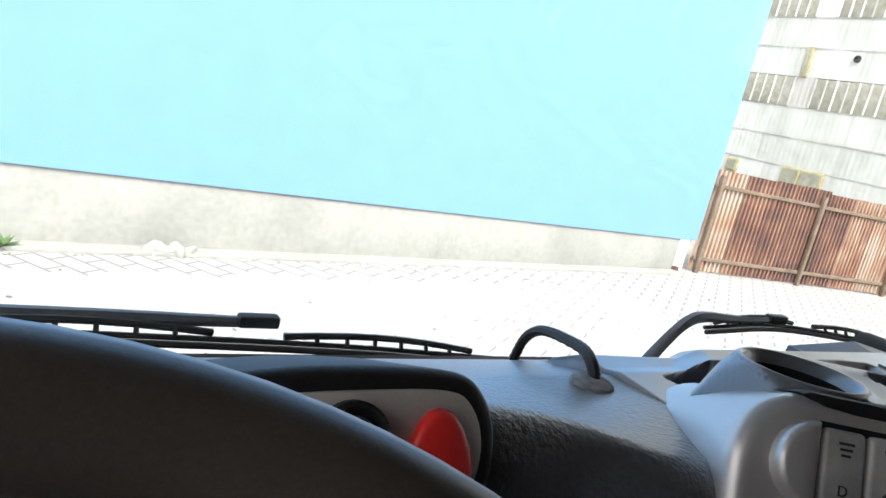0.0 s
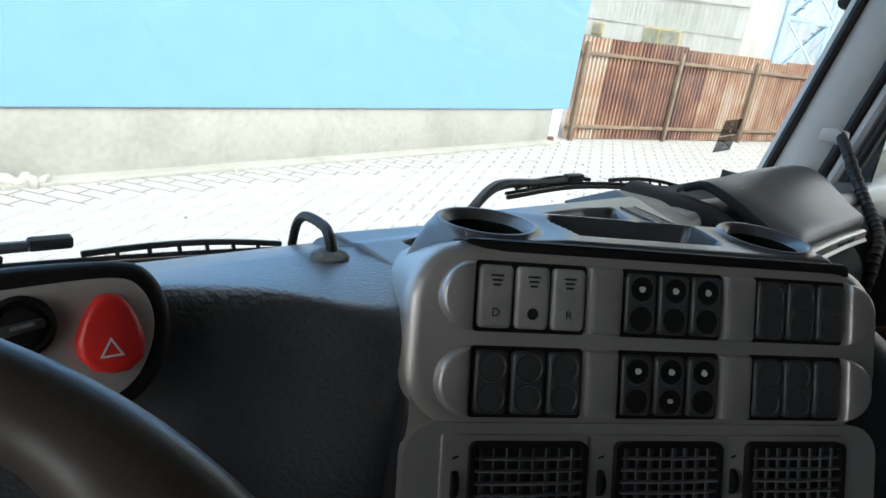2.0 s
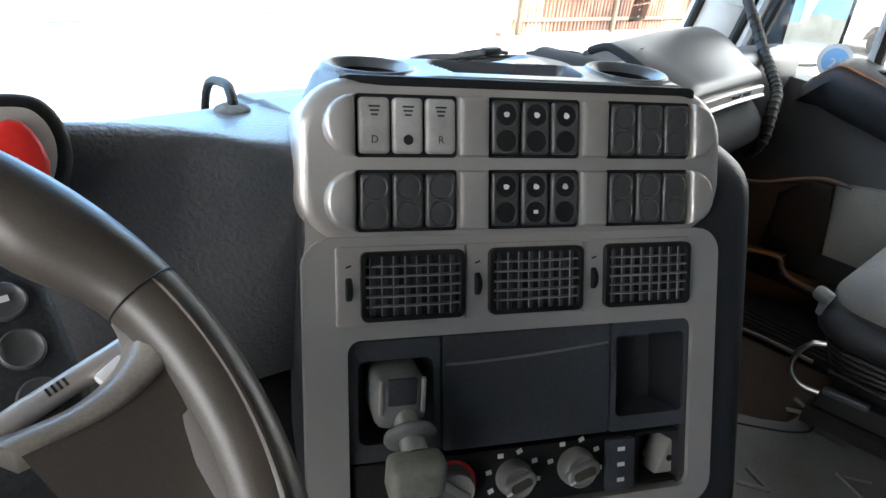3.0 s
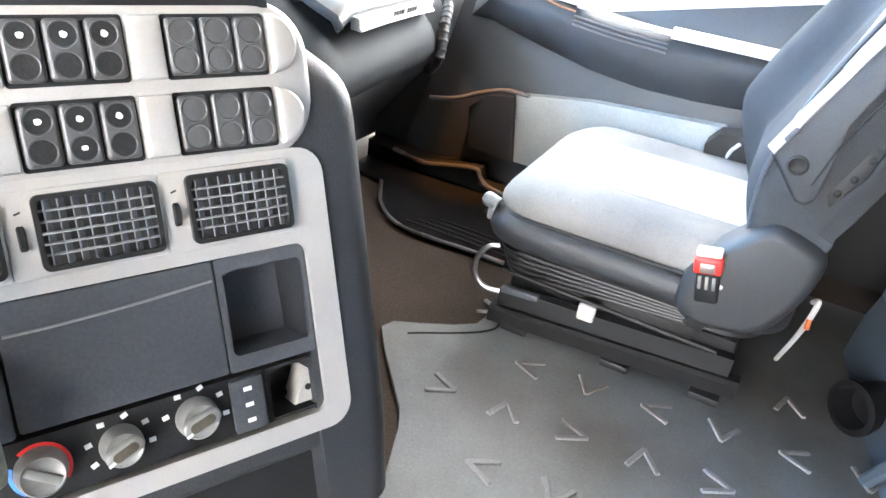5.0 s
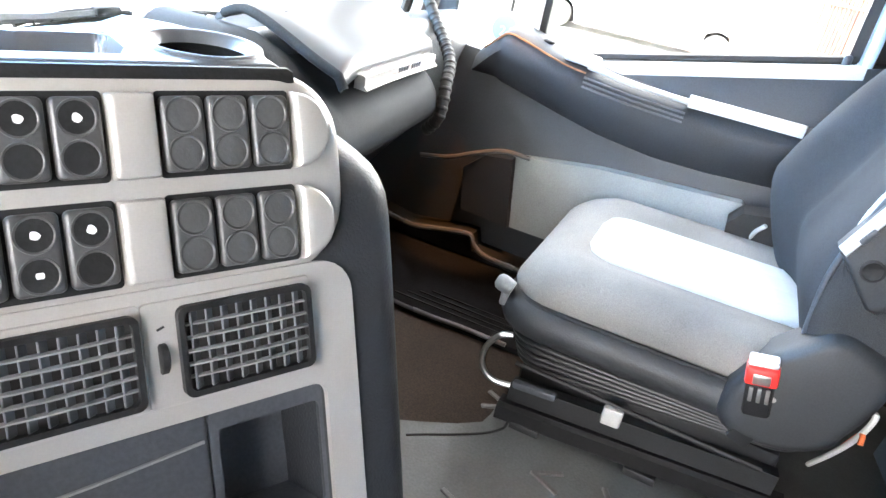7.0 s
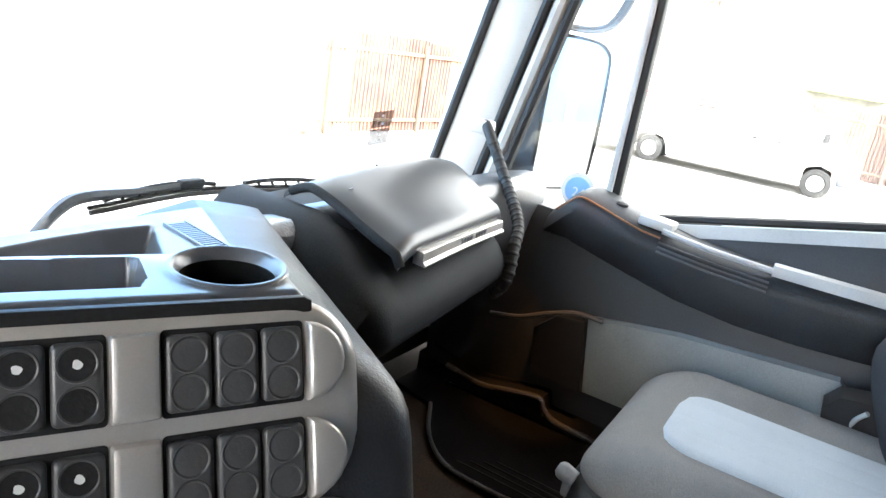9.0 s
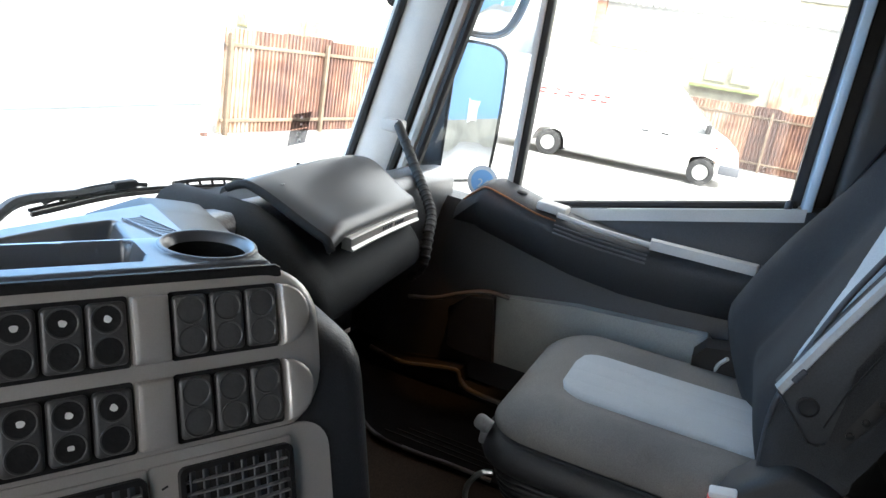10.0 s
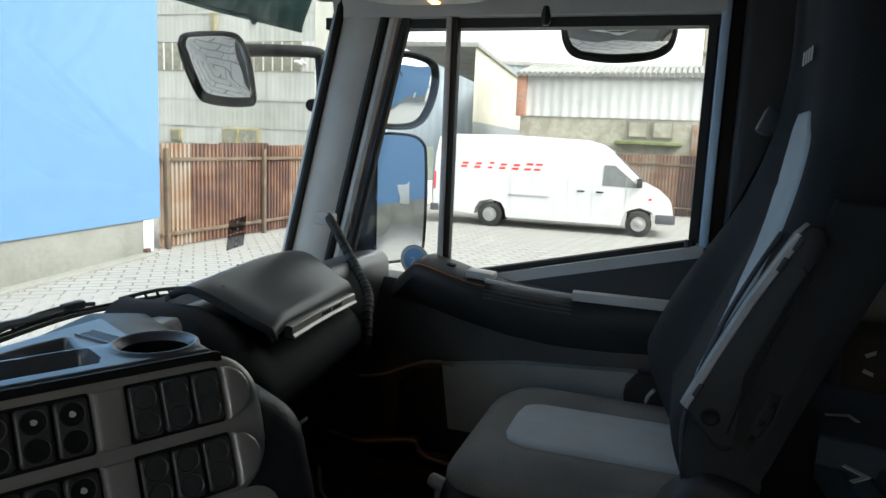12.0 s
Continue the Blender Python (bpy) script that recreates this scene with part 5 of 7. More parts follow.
# lower silver frame with vents
outer = [(x - 0.0785, y - 0.262) for x, y in ring_rr(0.417, 0.288, 0.026, 6)]
inner = [(x - 0.0735, y - 0.2975) for x, y in ring_rr(0.352, 0.177, 0.012, 6)]
part("silver_frame", frame_ring(outer, inner, -0.02, 0.004), M_SILVER, console, "silver console surround", angle=50)
M_BLADE = material("blue_grey_vane", (0.12, 0.13, 0.148), 0.42, grain=0.1, spots=0.3)
for u0 in (-0.238, -0.1205, -0.003):
    u1 = u0 + 0.0935
    bez = part("vent_bezel", rslab(u0 - 0.021, u1 + 0.003, -0.196, -0.126, 0.003, 0.002, 0.007, 0.0015), M_SILVER, console, "silver vent bezel")
    ring_o = [(x + (u0 + u1) / 2, y - 0.161) for x, y in ring_rr(0.094, 0.061, 0.006, 4)]
    ring_i = [(x + (u0 + u1) / 2, y - 0.161) for x, y in ring_rr(0.086, 0.053, 0.004, 4)]
    vent = part("air_vent", frame_ring(ring_o, ring_i, 0.006, 0.0135), M_BLACK, console, "black slatted air vent")
    # Near-black sheet paints the shaded depth behind the slats.
    part("duct", rslab(u0 + 0.003, u1 - 0.003, -0.188, -0.134, 0.003, 0.0070, 0.0074), M_SEAL_SHADE, vent)
    for k in range(5):
        zc = 0.0112 + 0.003 * (1 - abs(k - 2) / 2)
        part("slat", loft([[(u0 + 0.0035 + 0.0865 * q / 8, -0.1435 - 0.0088 * k + dy, zc - 0.003 * (2 * q / 8 - 1) ** 2 + dz) for dy, dz in ((0.0013, 0.0005), (0.0004, 0.002), (-0.0008, 0.0015), (-0.0012, -0.004), (0.0008, -0.004))] for q in range(9)]), M_VANE, vent, angle=60)
    for k in range(8):
        part("vane", rbox(0.0074, 0.053, 0.0018, at(u0 + 0.0105 + 0.0104 * k, -0.161, 0.0085, 0, 38), 0.0006, 1), M_BLADE, vent)
    part("thumbwheel", lathe([(0.010, -0.003), (0.0115, -0.002), (0.0115, 0.002), (0.010, 0.003)], 20, at(u0 - 0.010, -0.163, 0.002, 0, 90)), M_BLACK, bez)
    part("mark", boxes((0.005, 0.0015, 0.0006, at(u0 - 0.010, -0.143, 0.0072, 0, 0, 20))), M_INK, bez)

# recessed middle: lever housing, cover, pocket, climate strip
# Near-black sheet paints the deep shade behind the recessed middle.
part("back_panel", boxes((0.37, 0.2, 0.004, at(-0.0735, -0.2975, -0.07))), M_SEAL_SHADE, console)
lev_o = [(x - 0.2065, y - 0.268) for x, y in ring_rr(0.086, 0.112, 0.004, 4)]
lev_i = [(x - 0.2045, y - 0.269) for x, y in ring_rr(0.070, 0.078, 0.008, 4)]
part("lever_housing", frame_ring(lev_o, lev_i, -0.05, -0.003), M_SLATE, console)
# The lever well's shade is in this sheet's near-black colour.
part("lever_well", boxes((0.074, 0.082, 0.004, at(-0.2045, -0.269, -0.05))), M_SEAL_SHADE, console)
cover = part("locker_cover", rslab(-0.161, 0.012, -0.3215, -0.211, 0.004, -0.016, -0.001, 0.002), M_SLATE, console, "slate grey radio slot cover")
# Pale bead paints the thin highlight along the cover's groove.
part("cover_highlight", tube(curve_pts([(-0.158, -0.238, -0.0008), (-0.12, -0.2375, -0.0003), (-0.06, -0.2345, -0.0003), (0.009, -0.229, -0.0008)]), 0.0013, 6), M_VANE, cover)
po = [(x + 0.0565, y - 0.266) for x, y in ring_rr(0.087, 0.111, 0.003, 4)]
pi_ = [(x + 0.058, y - 0.265) for x, y in ring_rr(0.078, 0.083, 0.006, 4)]
pocket_f = part("open_pocket", frame_ring(po, pi_, -0.055, -0.001), M_SLATE, console, "open slate storage pocket", angle=50)
part("pocket_back", boxes((0.084, 0.09, 0.004, at(0.058, -0.265, -0.055))), M_SLATE, pocket_f)
part("climate_strip", slab([(-0.246, -0.326), (0.045, -0.326), (0.048, -0.384), (-0.246, -0.384)], -0.016, -0.003, I4, 0.002), M_BLACK, console, "black climate control strip")
M_KNOB = material("satin_knob", (0.26, 0.26, 0.255), 0.38, metal=0.3, grain=0.05, spots=0.3, spot_scale=60)
M_OLIVE = material("worn_olive_cap", (0.075, 0.068, 0.05), 0.4, grain=0.15, spots=0.5, spot_scale=60)
for i, (u, w, r) in enumerate(((-0.152, -0.355, 0.0195), (-0.09, -0.355, 0.0175), (-0.024, -0.352, 0.0185))):
    kn = part("climate_knob", lathe([(r * 1.04, -0.004), (r * 1.04, 0.002), (r, 0.006), (r * 0.93, 0.012), (r * 0.84, 0.014), (r * 0.76, 0.0125)], 28, at(u, w, 0)), M_KNOB, console, "worn silver-grey climate knob", angle=60)
    if i == 0:
        part("cap", lathe([(r * 0.78, 0.0125), (r * 0.5, 0.0105), (0.0, 0.0098)], 24, at(u, w, 0), caps=False), M_OLIVE, kn, "worn dark cap")
        part("pointer", rbox(r * 1.5, r * 0.42, 0.004, at(u, w, 0.0125, 0, 0, -35), 0.0015), M_KNOB, kn)
        for a0, a1, mt in ((-38, 128, M_RED), (158, 232, M_BLUE_PRINT)):
            arc = [math.radians(a0 + (a1 - a0) * k / 12) for k in range(13)]
            part("scale_arc", loft([[(u + q * math.cos(a), w + q * math.sin(a), z) for a in arc] for q, z in ((r * 1.22, -0.0024), (r * 1.06, -0.0018))], caps=False, closed=False), mt, kn)
    else:
        part("pointer", slab([(x, y) for x, y in ring_rr(r * 1.96, r * 0.86, r * 0.4, 5)], 0.004, 0.019, at(u, w, 0, 0, 0, 26 - 4 * i), 0.003, 2), M_KNOB, kn, angle=60)
        part("pointer_dish", slab(ring_rr(r * 1.3, r * 0.5, r * 0.24, 4), 0.0188, 0.0195, at(u, w, 0, 0, 0, 26 - 4 * i)), M_OLIVE, kn)
        part("pointer_mark", boxes((0.006, 0.0025, 0.0006, at(u - r * 0.7, w - r * 0.42, 0.0193, 0, 0, 26))), M_WHITE, kn)
        for k in range(5 + (i == 1)):
            a = radians(-12 + 44 * k)
            part("scale_mark", boxes((0.0058, 0.0044, 0.0006, at(u + r * 1.5 * math.cos(a), w + r * 1.45 * math.sin(a), -0.0026, 0, 0, 12 * (k % 3)))), M_WHITE, kn)
btn = part("button_block", rslab(0.009, 0.041, -0.382, -0.329, 0.003, -0.004, 0.002, 0.001), M_SLATE, console)
for k in range(3):
    part("scale_mark", boxes((0.008, 0.004, 0.0006, at(0.025, -0.339 - 0.016 * k, 0.0023))), M_WHITE, btn)
ho = [(x + 0.075, y - 0.355) for x, y in ring_rr(0.058, 0.056, 0.002, 3)]
hi = [(x + 0.075, y - 0.355) for x, y in ring_rr(0.052, 0.050, 0.002, 3)]
part("blank_opening", frame_ring(ho, hi, -0.05, -0.004), M_BLACK, console, "open dark switch bay")
# Shade at the back of the bay, put in as a near-black sheet.
part("opening_back", boxes((0.06, 0.06, 0.003, at(0.075, -0.355, -0.055))), M_SEAL_SHADE, console)
part("bracket", slab([(0.075, -0.378), (0.1, -0.378), (0.1, -0.345), (0.092, -0.342)], -0.045, -0.012, I4, 0.002), M_KEY, console, "pale bracket plate inside the bay")
part("bracket_hole", lathe([(0.0035, 0), (0.0035, 0.0006)], 14, at(0.091, -0.362, -0.0118)), M_SEAL_SHADE, console)
lever = part("brake_lever", rbox(0.048, 0.05, 0.06, at(-0.204, -0.262, -0.012, 12), 0.012, 3), M_VANE, console, "grey parking brake lever")
part("cap_plate", rbox(0.027, 0.026, 0.006, at(-0.204, -0.254, 0.0178, 12), 0.002), M_SLATE, lever)
for dx in (-0.019, 0.019):
    part("cap_rib", rbox(0.004, 0.034, 0.006, at(-0.204 + dx, -0.258, 0.0178, 12), 0.0015), M_KEY, lever)
part("shaft", tube([(-0.2, -0.27, 0.0), (-0.199, -0.29, 0.02), (-0.197, -0.305, 0.034)], [0.012, 0.0115, 0.0125], 14), M_METAL, lever, "bare metal lever shaft")
part("grip", rbox(0.051, 0.038, 0.03, at(-0.199, -0.319, 0.044, 20), 0.009, 3), material("worn_grip", (0.3, 0.31, 0.27), 0.4, grain=0.1, spots=0.5, spot_scale=40), lever, "worn pale lever grip")
part("grip_foot", rbox(0.034, 0.02, 0.022, at(-0.199, -0.343, 0.034, 20), 0.007, 2), M_SEAL_SHADE, lever)
part("collar", lathe([(0.014, -0.005), (0.023, -0.003), (0.024, 0.0), (0.023, 0.003), (0.014, 0.005)], 22, at(-0.1985, -0.293, 0.023, 42)), M_VANE, lever, angle=60)
# lower skirt
part("skirt", slab([(-0.29, -0.435), (0.15, -0.435), (0.16, -0.47), (0.14, -0.53), (-0.29, -0.53)], -0.25, -0.03, I4, 0.01), M_BLACK, console)
for u in (-0.05, 0.10):
    part("screw", lathe([(0.005, 0), (0.005, 0.003), (0.003, 0.004)], 12, at(u, -0.455, -0.03)), M_SWITCH, console)
kn = part("low_knob", lathe([(0.019, -0.01), (0.019, 0.004), (0.014, 0.01)], 24, at(-0.077, -0.49, -0.03)), M_BLACK, console)
part("scale_mark", boxes((0.01, 0.004, 0.001, at(-0.05, -0.495, -0.029))), M_WHITE, console)

# ---- steering wheel: local z along the column towards the driver ----
SW = at(-0.054, 0.038, 2.015, 36.9)
wheel = thing("steering_wheel", "large worn dark steering wheel with silver spoke inserts", "steering wheel", SW)
n = 96
rings = []
for k in range(n):
    a = 2 * math.pi * k / n
    up = math.degrees(math.asin(max(-1.0, min(1.0, math.sin(a)))))
    k_ = math.exp(-((up - 35) / 9) ** 2)
    rr, rz = 0.0175 + 0.0055 * k_, 0.0165 + 0.0025 * k_
    mid = 0.2378 - rr
    c = Vector((mid * math.cos(a), mid * math.sin(a), 0))
    o = Vector((math.cos(a), math.sin(a), 0))
    rings.append([c + o * (rr * math.cos(2 * math.pi * j / 14)) + Vector((0, 0, rz * math.sin(2 * math.pi * j / 14))) for j in range(14)])
M_RIMLEATHER = material("worn_wheel_skin", (0.07, 0.06, 0.052), 0.33, grain=0.12, scale=900, spots=0.6, spot_scale=14, bump=0.08, dark=(0.09, 0.072, 0.058))
part("rim", loft(rings + [rings[0]], caps=False), M_RIMLEATHER, wheel, angle=80)
part("hub", slab([(x, y - 0.016) for x, y in ring_rr(0.345, 0.25, 0.08, 8)], -0.1, -0.036, I4, 0.02, 4), M_DASH, wheel, "dark padded wheel hub", angle=60)
for s in (1, -1):
    a_ = radians(20.6)
    part("seam", tube([(s * 0.22 * math.cos(a_) + s * 0.0182 * math.cos(a_) * math.cos(q), 0.22 * math.sin(a_) + 0.0182 * math.sin(a_) * math.cos(q), 0.0174 * math.sin(q)) for q in [2 * math.pi * k / 20 for k in range(21)]], 0.0006, 5), M_SEAL_SHADE, wheel)
    edge_in = curve_pts([(0.1925, 0.0760, 0), (0.1935, 0.0664, 0), (0.1915, 0.0580, 0), (0.1817, 0.0487, 0), (0.1668, 0.0423, 0), (0.1500, 0.0405, 0), (0.1280, 0.0410, 0)], 4)
    edge_out = curve_pts([(0.2040, 0.0795, 0), (0.2122, 0.0675, 0), (0.2134, 0.0576, 0), (0.2085, 0.0475, 0), (0.1959, 0.0374, 0), (0.1740, 0.0295, 0), (0.1400, 0.0270, 0)], 4)
    band, skin = [], []
    for k, (p, q) in enumerate(zip(edge_in, edge_out)):
        v = k / (len(edge_in) - 1)
        c, dip = (p + q) / 2, 0.010 * v
        band.append([(s * p.x, p.y, -0.016 - dip), (s * p.x, p.y, -0.003 - dip), (s * (0.8 * p.x + 0.2 * q.x), 0.8 * p.y + 0.2 * q.y, 0.006 - dip), (s * c.x, c.y, 0.0115 - dip), (s * (0.2 * p.x + 0.8 * q.x), 0.2 * p.y + 0.8 * q.y, 0.0135 - dip), (s * q.x, q.y, 0.0125 - dip), (s * q.x, q.y, -0.016 - dip)])
        a = radians(20.4 - 52 * v)
        o = Vector((0.2215 * math.cos(a), 0.2215 * math.sin(a), 0))
        row = []
        for j in range(9):
            u = j / 8
            e = q + (o - q) * u
            row.append((s * e.x, e.y, (0.0115 - dip) * (1 - u) + 0.0176 * u - 0.012 * math.sin(math.pi * u) * v))
        skin.append(row)
    part("spoke_insert", loft(band), material("worn_spoke_skin", (0.24, 0.215, 0.19), 0.3, grain=0.12, scale=600, spots=0.5, spot_scale=18, bump=0.1, dark=(0.14, 0.12, 0.1), coat=0.3), wheel, "worn glossy brown-grey spoke insert", angle=70)
    part("spoke_skin", loft(skin, caps=False, closed=False), M_RIMLEATHER, wheel, "worn brown spoke skin", angle=70)
    part("ridge", tube([(s * 0.2222 * math.cos(radians(19.5 - 50 * k / 20)), 0.2222 * math.sin(radians(19.5 - 50 * k / 20)), 0.0172) for k in range(21)], 0.0011, 6), M_RIMLEATHER, wheel)
    bar = part("spoke_bar", tube([(s * 0.118, 0.042, -0.031), (s * 0.15, 0.0515, -0.029), (s * 0.2, 0.065, -0.026)], [0.0055, 0.006, 0.0058], 12), M_SILVER, wheel, "pale silver bar of the spoke", angle=80)
    for k in range(4):
        part("print_mark", boxes((0.0012, 0.004, 0.0006, at(s * (0.160 + 0.0026 * k), 0.0546 + 0.0007 * k, -0.0222, 0, 0, 15 * s))), M_INK, bar)
    part("bar_key", rbox(0.016, 0.007, 0.006, at(s * 0.187, 0.0545, -0.022, 0, 0, 24 * s), 0.002), M_WHITE, bar, "pale key beside the bar")
    part("spoke", loft([[(s * 0.13, y0, z0), (s * 0.13, y1, z0), (s * 0.13, y1, z0 + 0.02), (s * 0.13, y0, z0 + 0.02)] if not q else [(s * 0.205, y0, z0), (s * 0.205, y1, z0), (s * 0.205, y1, z0 + 0.02), (s * 0.205, y0, z0 + 0.02)] for q, y0, y1, z0 in ((0, -0.07, -0.01, -0.06), (1, -0.07, 0.02, -0.014))]), M_RIMLEATHER, wheel, angle=60)
    pod = part("button_pod", slab([(x + s * 0.142, y + 0.078) for x, y in ring_rr(0.076, 0.118, 0.022, 5)], -0.075, -0.0345, I4, 0.008, 3), M_DASH, wheel, "dark button panel of the wheel", angle=60)
    for k in range(3):
        b = part("wheel_button", lathe([(0.0100, -0.006), (0.0100, 0.001), (0.0095, 0.0022), (0.0088, 0.0024), (0.0081, 0.0014), (0.005, 0.0009), (0.0, 0.0008)], 28, at(s * 0.1588, 0.1064 - 0.025 * k, -0.0345)), M_SWITCH, pod, angle=60)
        if k == 0:
            part("pictogram", boxes((0.005, 0.003, 0.0008, at(s * 0.1588, 0.1075, -0.0333))), M_WHITE, b)
part("column", lathe([(0.05, -0.4), (0.055, -0.09)], 20), M_BLACK, wheel)

# ---- passenger seat ----
seat = thing("passenger_seat", "dark fabric passenger seat with pale blue-grey centre panels", "seat", at(1.43, -0.14, FLOOR))


def seat_ring(x0, x1, y0, y1, r, z, n=7):
    """A rounded rectangle across the seat at height z, its front drooping."""
    out = []
    for x, y in ring_rr(x1 - x0, y1 - y0, r, n):
        x, y = x + (x0 + x1) / 2, y + (y0 + y1) / 2
        out.append((x, y, z - 0.26 * max(0, y - 0.09) ** 2 / 0.1 * max(0, (z - 0.2) / 0.085)))
    return out


cush = [(0.012, 0.214), (0.004, 0.217), (0.0, 0.224), (-0.003, 0.240), (-0.002, 0.254), (0.004, 0.267), (0.013, 0.276), (0.026, 0.282), (0.044, 0.2845), (0.066, 0.2825), (0.086, 0.277), (0.1, 0.273), (0.112, 0.272)]
part("cushion", loft([seat_ring(-0.222 + i, 0.215 - i, -0.30, 0.198 - i * 0.8, 0.075, z) for i, z in cush]), M_FABRIC_LIT, seat, "dark grey fabric seat cushion", angle=80)
part("cushion_piping", tube([(x, y, z) for x, y, z in seat_ring(-0.226, 0.219, -0.30, 0.201, 0.077, 0.2185)], 0.0028, 6), M_FABRIC, seat)


def panel_grid(nx, ny, hw, y0, y1, r, z0):
    """The quilted centre panel: lengthwise stitched channels, its front corners rounded."""
    rows = []
    for j in range(ny + 1):
        y = y0 + (y1 - y0) * (j / ny)
        q = max(0.0, y - (y1 - r))
        w = hw - r + math.sqrt(max(r * r - q * q, 1e-7))
        row = []
        for i in range(nx + 1):
            x = -hw + 2 * hw * i / nx
            xx = x * w / hw
            edge = min(1.0, min(w - abs(xx), y1 - y + 0.001) / 0.012)
            chan = abs(math.sin(math.pi * xx / 0.05))
            z = z0 + 0.0075 * math.sqrt(max(edge, 0)) + 0.0014 * (chan ** 0.45) - 0.26 * max(0, y - 0.09) ** 2 / 0.1
            row.append((xx, y, z))
        rows.append(row)
    return loft(rows, caps=False, closed=False)


part("cushion_insert", panel_grid(64, 40, 0.108, -0.27, 0.118, 0.055, 0.2712), M_FABRIC_PALE, seat, "pale blue-grey seat centre panel", angle=80)
pan = []
for i, z in ((0.02, 0.2185), (0.0, 0.216), (-0.012, 0.207), (-0.019, 0.192), (-0.019, 0.178), (-0.012, 0.163), (0.002, 0.153), (0.02, 0.149)):
    pan.append([(x, y, z + 0.012 * max(0, -y) + 0.004 * math.sin(9 * y)) for x, y, _ in seat_ring(-0.222 + i, 0.222 - i, -0.305, 0.197 - i * 0.6, 0.07, 0.1)])
part("pan_shell", loft(pan), M_SHIELD, seat, "dark moulded seat pan", angle=70)
for i in range(5):
    fold = []
    for g, dz in ((0.012, 0.007), (0.003, 0.0055), (0.0, 0.002), (0.001, -0.001), (0.010, -0.004)):
        ins = 0.004 + 0.004 * i + g
        fold.append([(x, y, 0.147 + dz - 0.0135 * i * (0.35 + 0.65 * (y + 0.3) / 0.5) + 0.02 * max(0, -y)) for x, y, _ in seat_ring(-0.226 + ins, 0.226 - ins, -0.28, 0.19 - ins, 0.06, 0.1)])
    part("bellows_fold", loft(fold), M_BELLOWS, seat, angle=60)
part("suspension_box", rbox(0.37, 0.40, 0.07, at(0, -0.05, 0.075), 0.012, 2), M_BLACK, seat)
for s in (-1, 1):
    part("floor_rail", loft([[(s * (0.228 - 0.02 * v) + a, 0.16 - 0.43 * v, b + 0.018 * v) for a, b in ((-0.017, 0.012), (0.017, 0.012), (0.017, 0.036), (0.011, 0.042), (-0.011, 0.042), (-0.017, 0.036))] for v in (0, 0.5, 1)]), M_RAIL_BLACK, seat, angle=30)
    part("slide", loft([[(s * (0.216 - 0.014 * v) + a, 0.15 - 0.40 * v, b + 0.018 * v) for a, b in ((-0.015, 0.044), (0.015, 0.044), (0.015, 0.072), (-0.015, 0.078))] for v in (0, 0.5, 1)]), M_BLACK, seat, angle=30)
    for v in (0.12, 0.55, 0.9):
        part("rail_foot", rbox(0.05, 0.05, 0.016, at(s * (0.222 - 0.02 * v), 0.16 - 0.43 * v, 0.010), 0.004), M_BLACK, seat)
part("front_knob", lathe([(0.012, -0.015), (0.0135, 0.004), (0.012, 0.010), (0.007, 0.014)], 16, at(-0.205, 0.205, 0.224, -75)), M_VANE, seat, "grey adjusting knob")
part("knob_stem", rbox(0.016, 0.012, 0.03, at(-0.205, 0.2, 0.205), 0.004), M_VANE, seat)
part("loop_handle", tube(curve_pts([(-0.215, 0.17, 0.15), (-0.22, 0.19, 0.142), (-0.222, 0.206, 0.112), (-0.222, 0.203, 0.08), (-0.222, 0.18, 0.062), (-0.215, 0.14, 0.062)]), 0.0048), M_METAL, seat, "bent steel release handle")
part("release_tab", rbox(0.014, 0.03, 0.03, at(-0.243, -0.01, 0.100, 0, 0, 4), 0.004), M_KEY, seat, "pale plastic release tab")
part("front_tab", rbox(0.014, 0.07, 0.013, at(-0.238, 0.11, 0.086, -5), 0.004), M_SLATE, seat, "grey sliding lever")
part("adjuster_bar", tube([(-0.235, 0.15, 0.118), (-0.24, -0.22, 0.112)], 0.004, 6), M_RAIL_BLACK, seat)
SIDE = Matrix(((0, 0, -1, 0), (1, 0, 0, 0), (0, 1, 0, 0), (0, 0, 0, 1)))
sh_out = [(q.x, q.y) for q in curve_pts([(-0.135, 0.225, 0), (-0.152, 0.262, 0), (-0.172, 0.288, 0), (-0.199, 0.318, 0), (-0.228, 0.342, 0), (-0.262, 0.338, 0), (-0.304, 0.318, 0), (-0.309, 0.285, 0), (-0.297, 0.235, 0), (-0.268, 0.178, 0), (-0.222, 0.156, 0), (-0.165, 0.152, 0), (-0.135, 0.175, 0), (-0.135, 0.225, 0)], 4)[:-1]]
shield = part("side_shield", slab(sh_out, 0.19, 0.258, SIDE, 0.022, 5), M_SHIELD, seat, "moulded grey recliner cover", angle=70)
part("cover_screw", lathe([(0.004, 0), (0.004, 0.0015), (0.002, 0.002)], 12, at(-0.2575, -0.19, 0.232, 0, -90)), M_KEY, shield)
BK = at(-0.262, -0.166, 0.258, -12, -6, 0)
buck = part("belt_buckle", rbox(0.02, 0.034, 0.07, BK @ at(0, 0, -0.022), 0.005), M_BLACK, seat, "seat belt buckle with red button")
part("button", rbox(0.025, 0.04, 0.026, BK @ at(-0.001, 0, 0.008), 0.004), M_RED, buck, "red release button")
part("button_lip", rbox(0.02, 0.036, 0.010, BK @ at(0.002, 0, 0.026), 0.003), M_WHITE, buck, "pale buckle mouth")
part("tongue", rbox(0.006, 0.022, 0.016, BK @ at(-0.012, 0.0, 0.006), 0.002), M_METAL, buck, "steel belt tongue")
for k in range(3):
    part("tongue_leg", rbox(0.006, 0.005, 0.022, BK @ at(-0.010, -0.010 + 0.010 * k, -0.020), 0.001), M_METAL, buck)
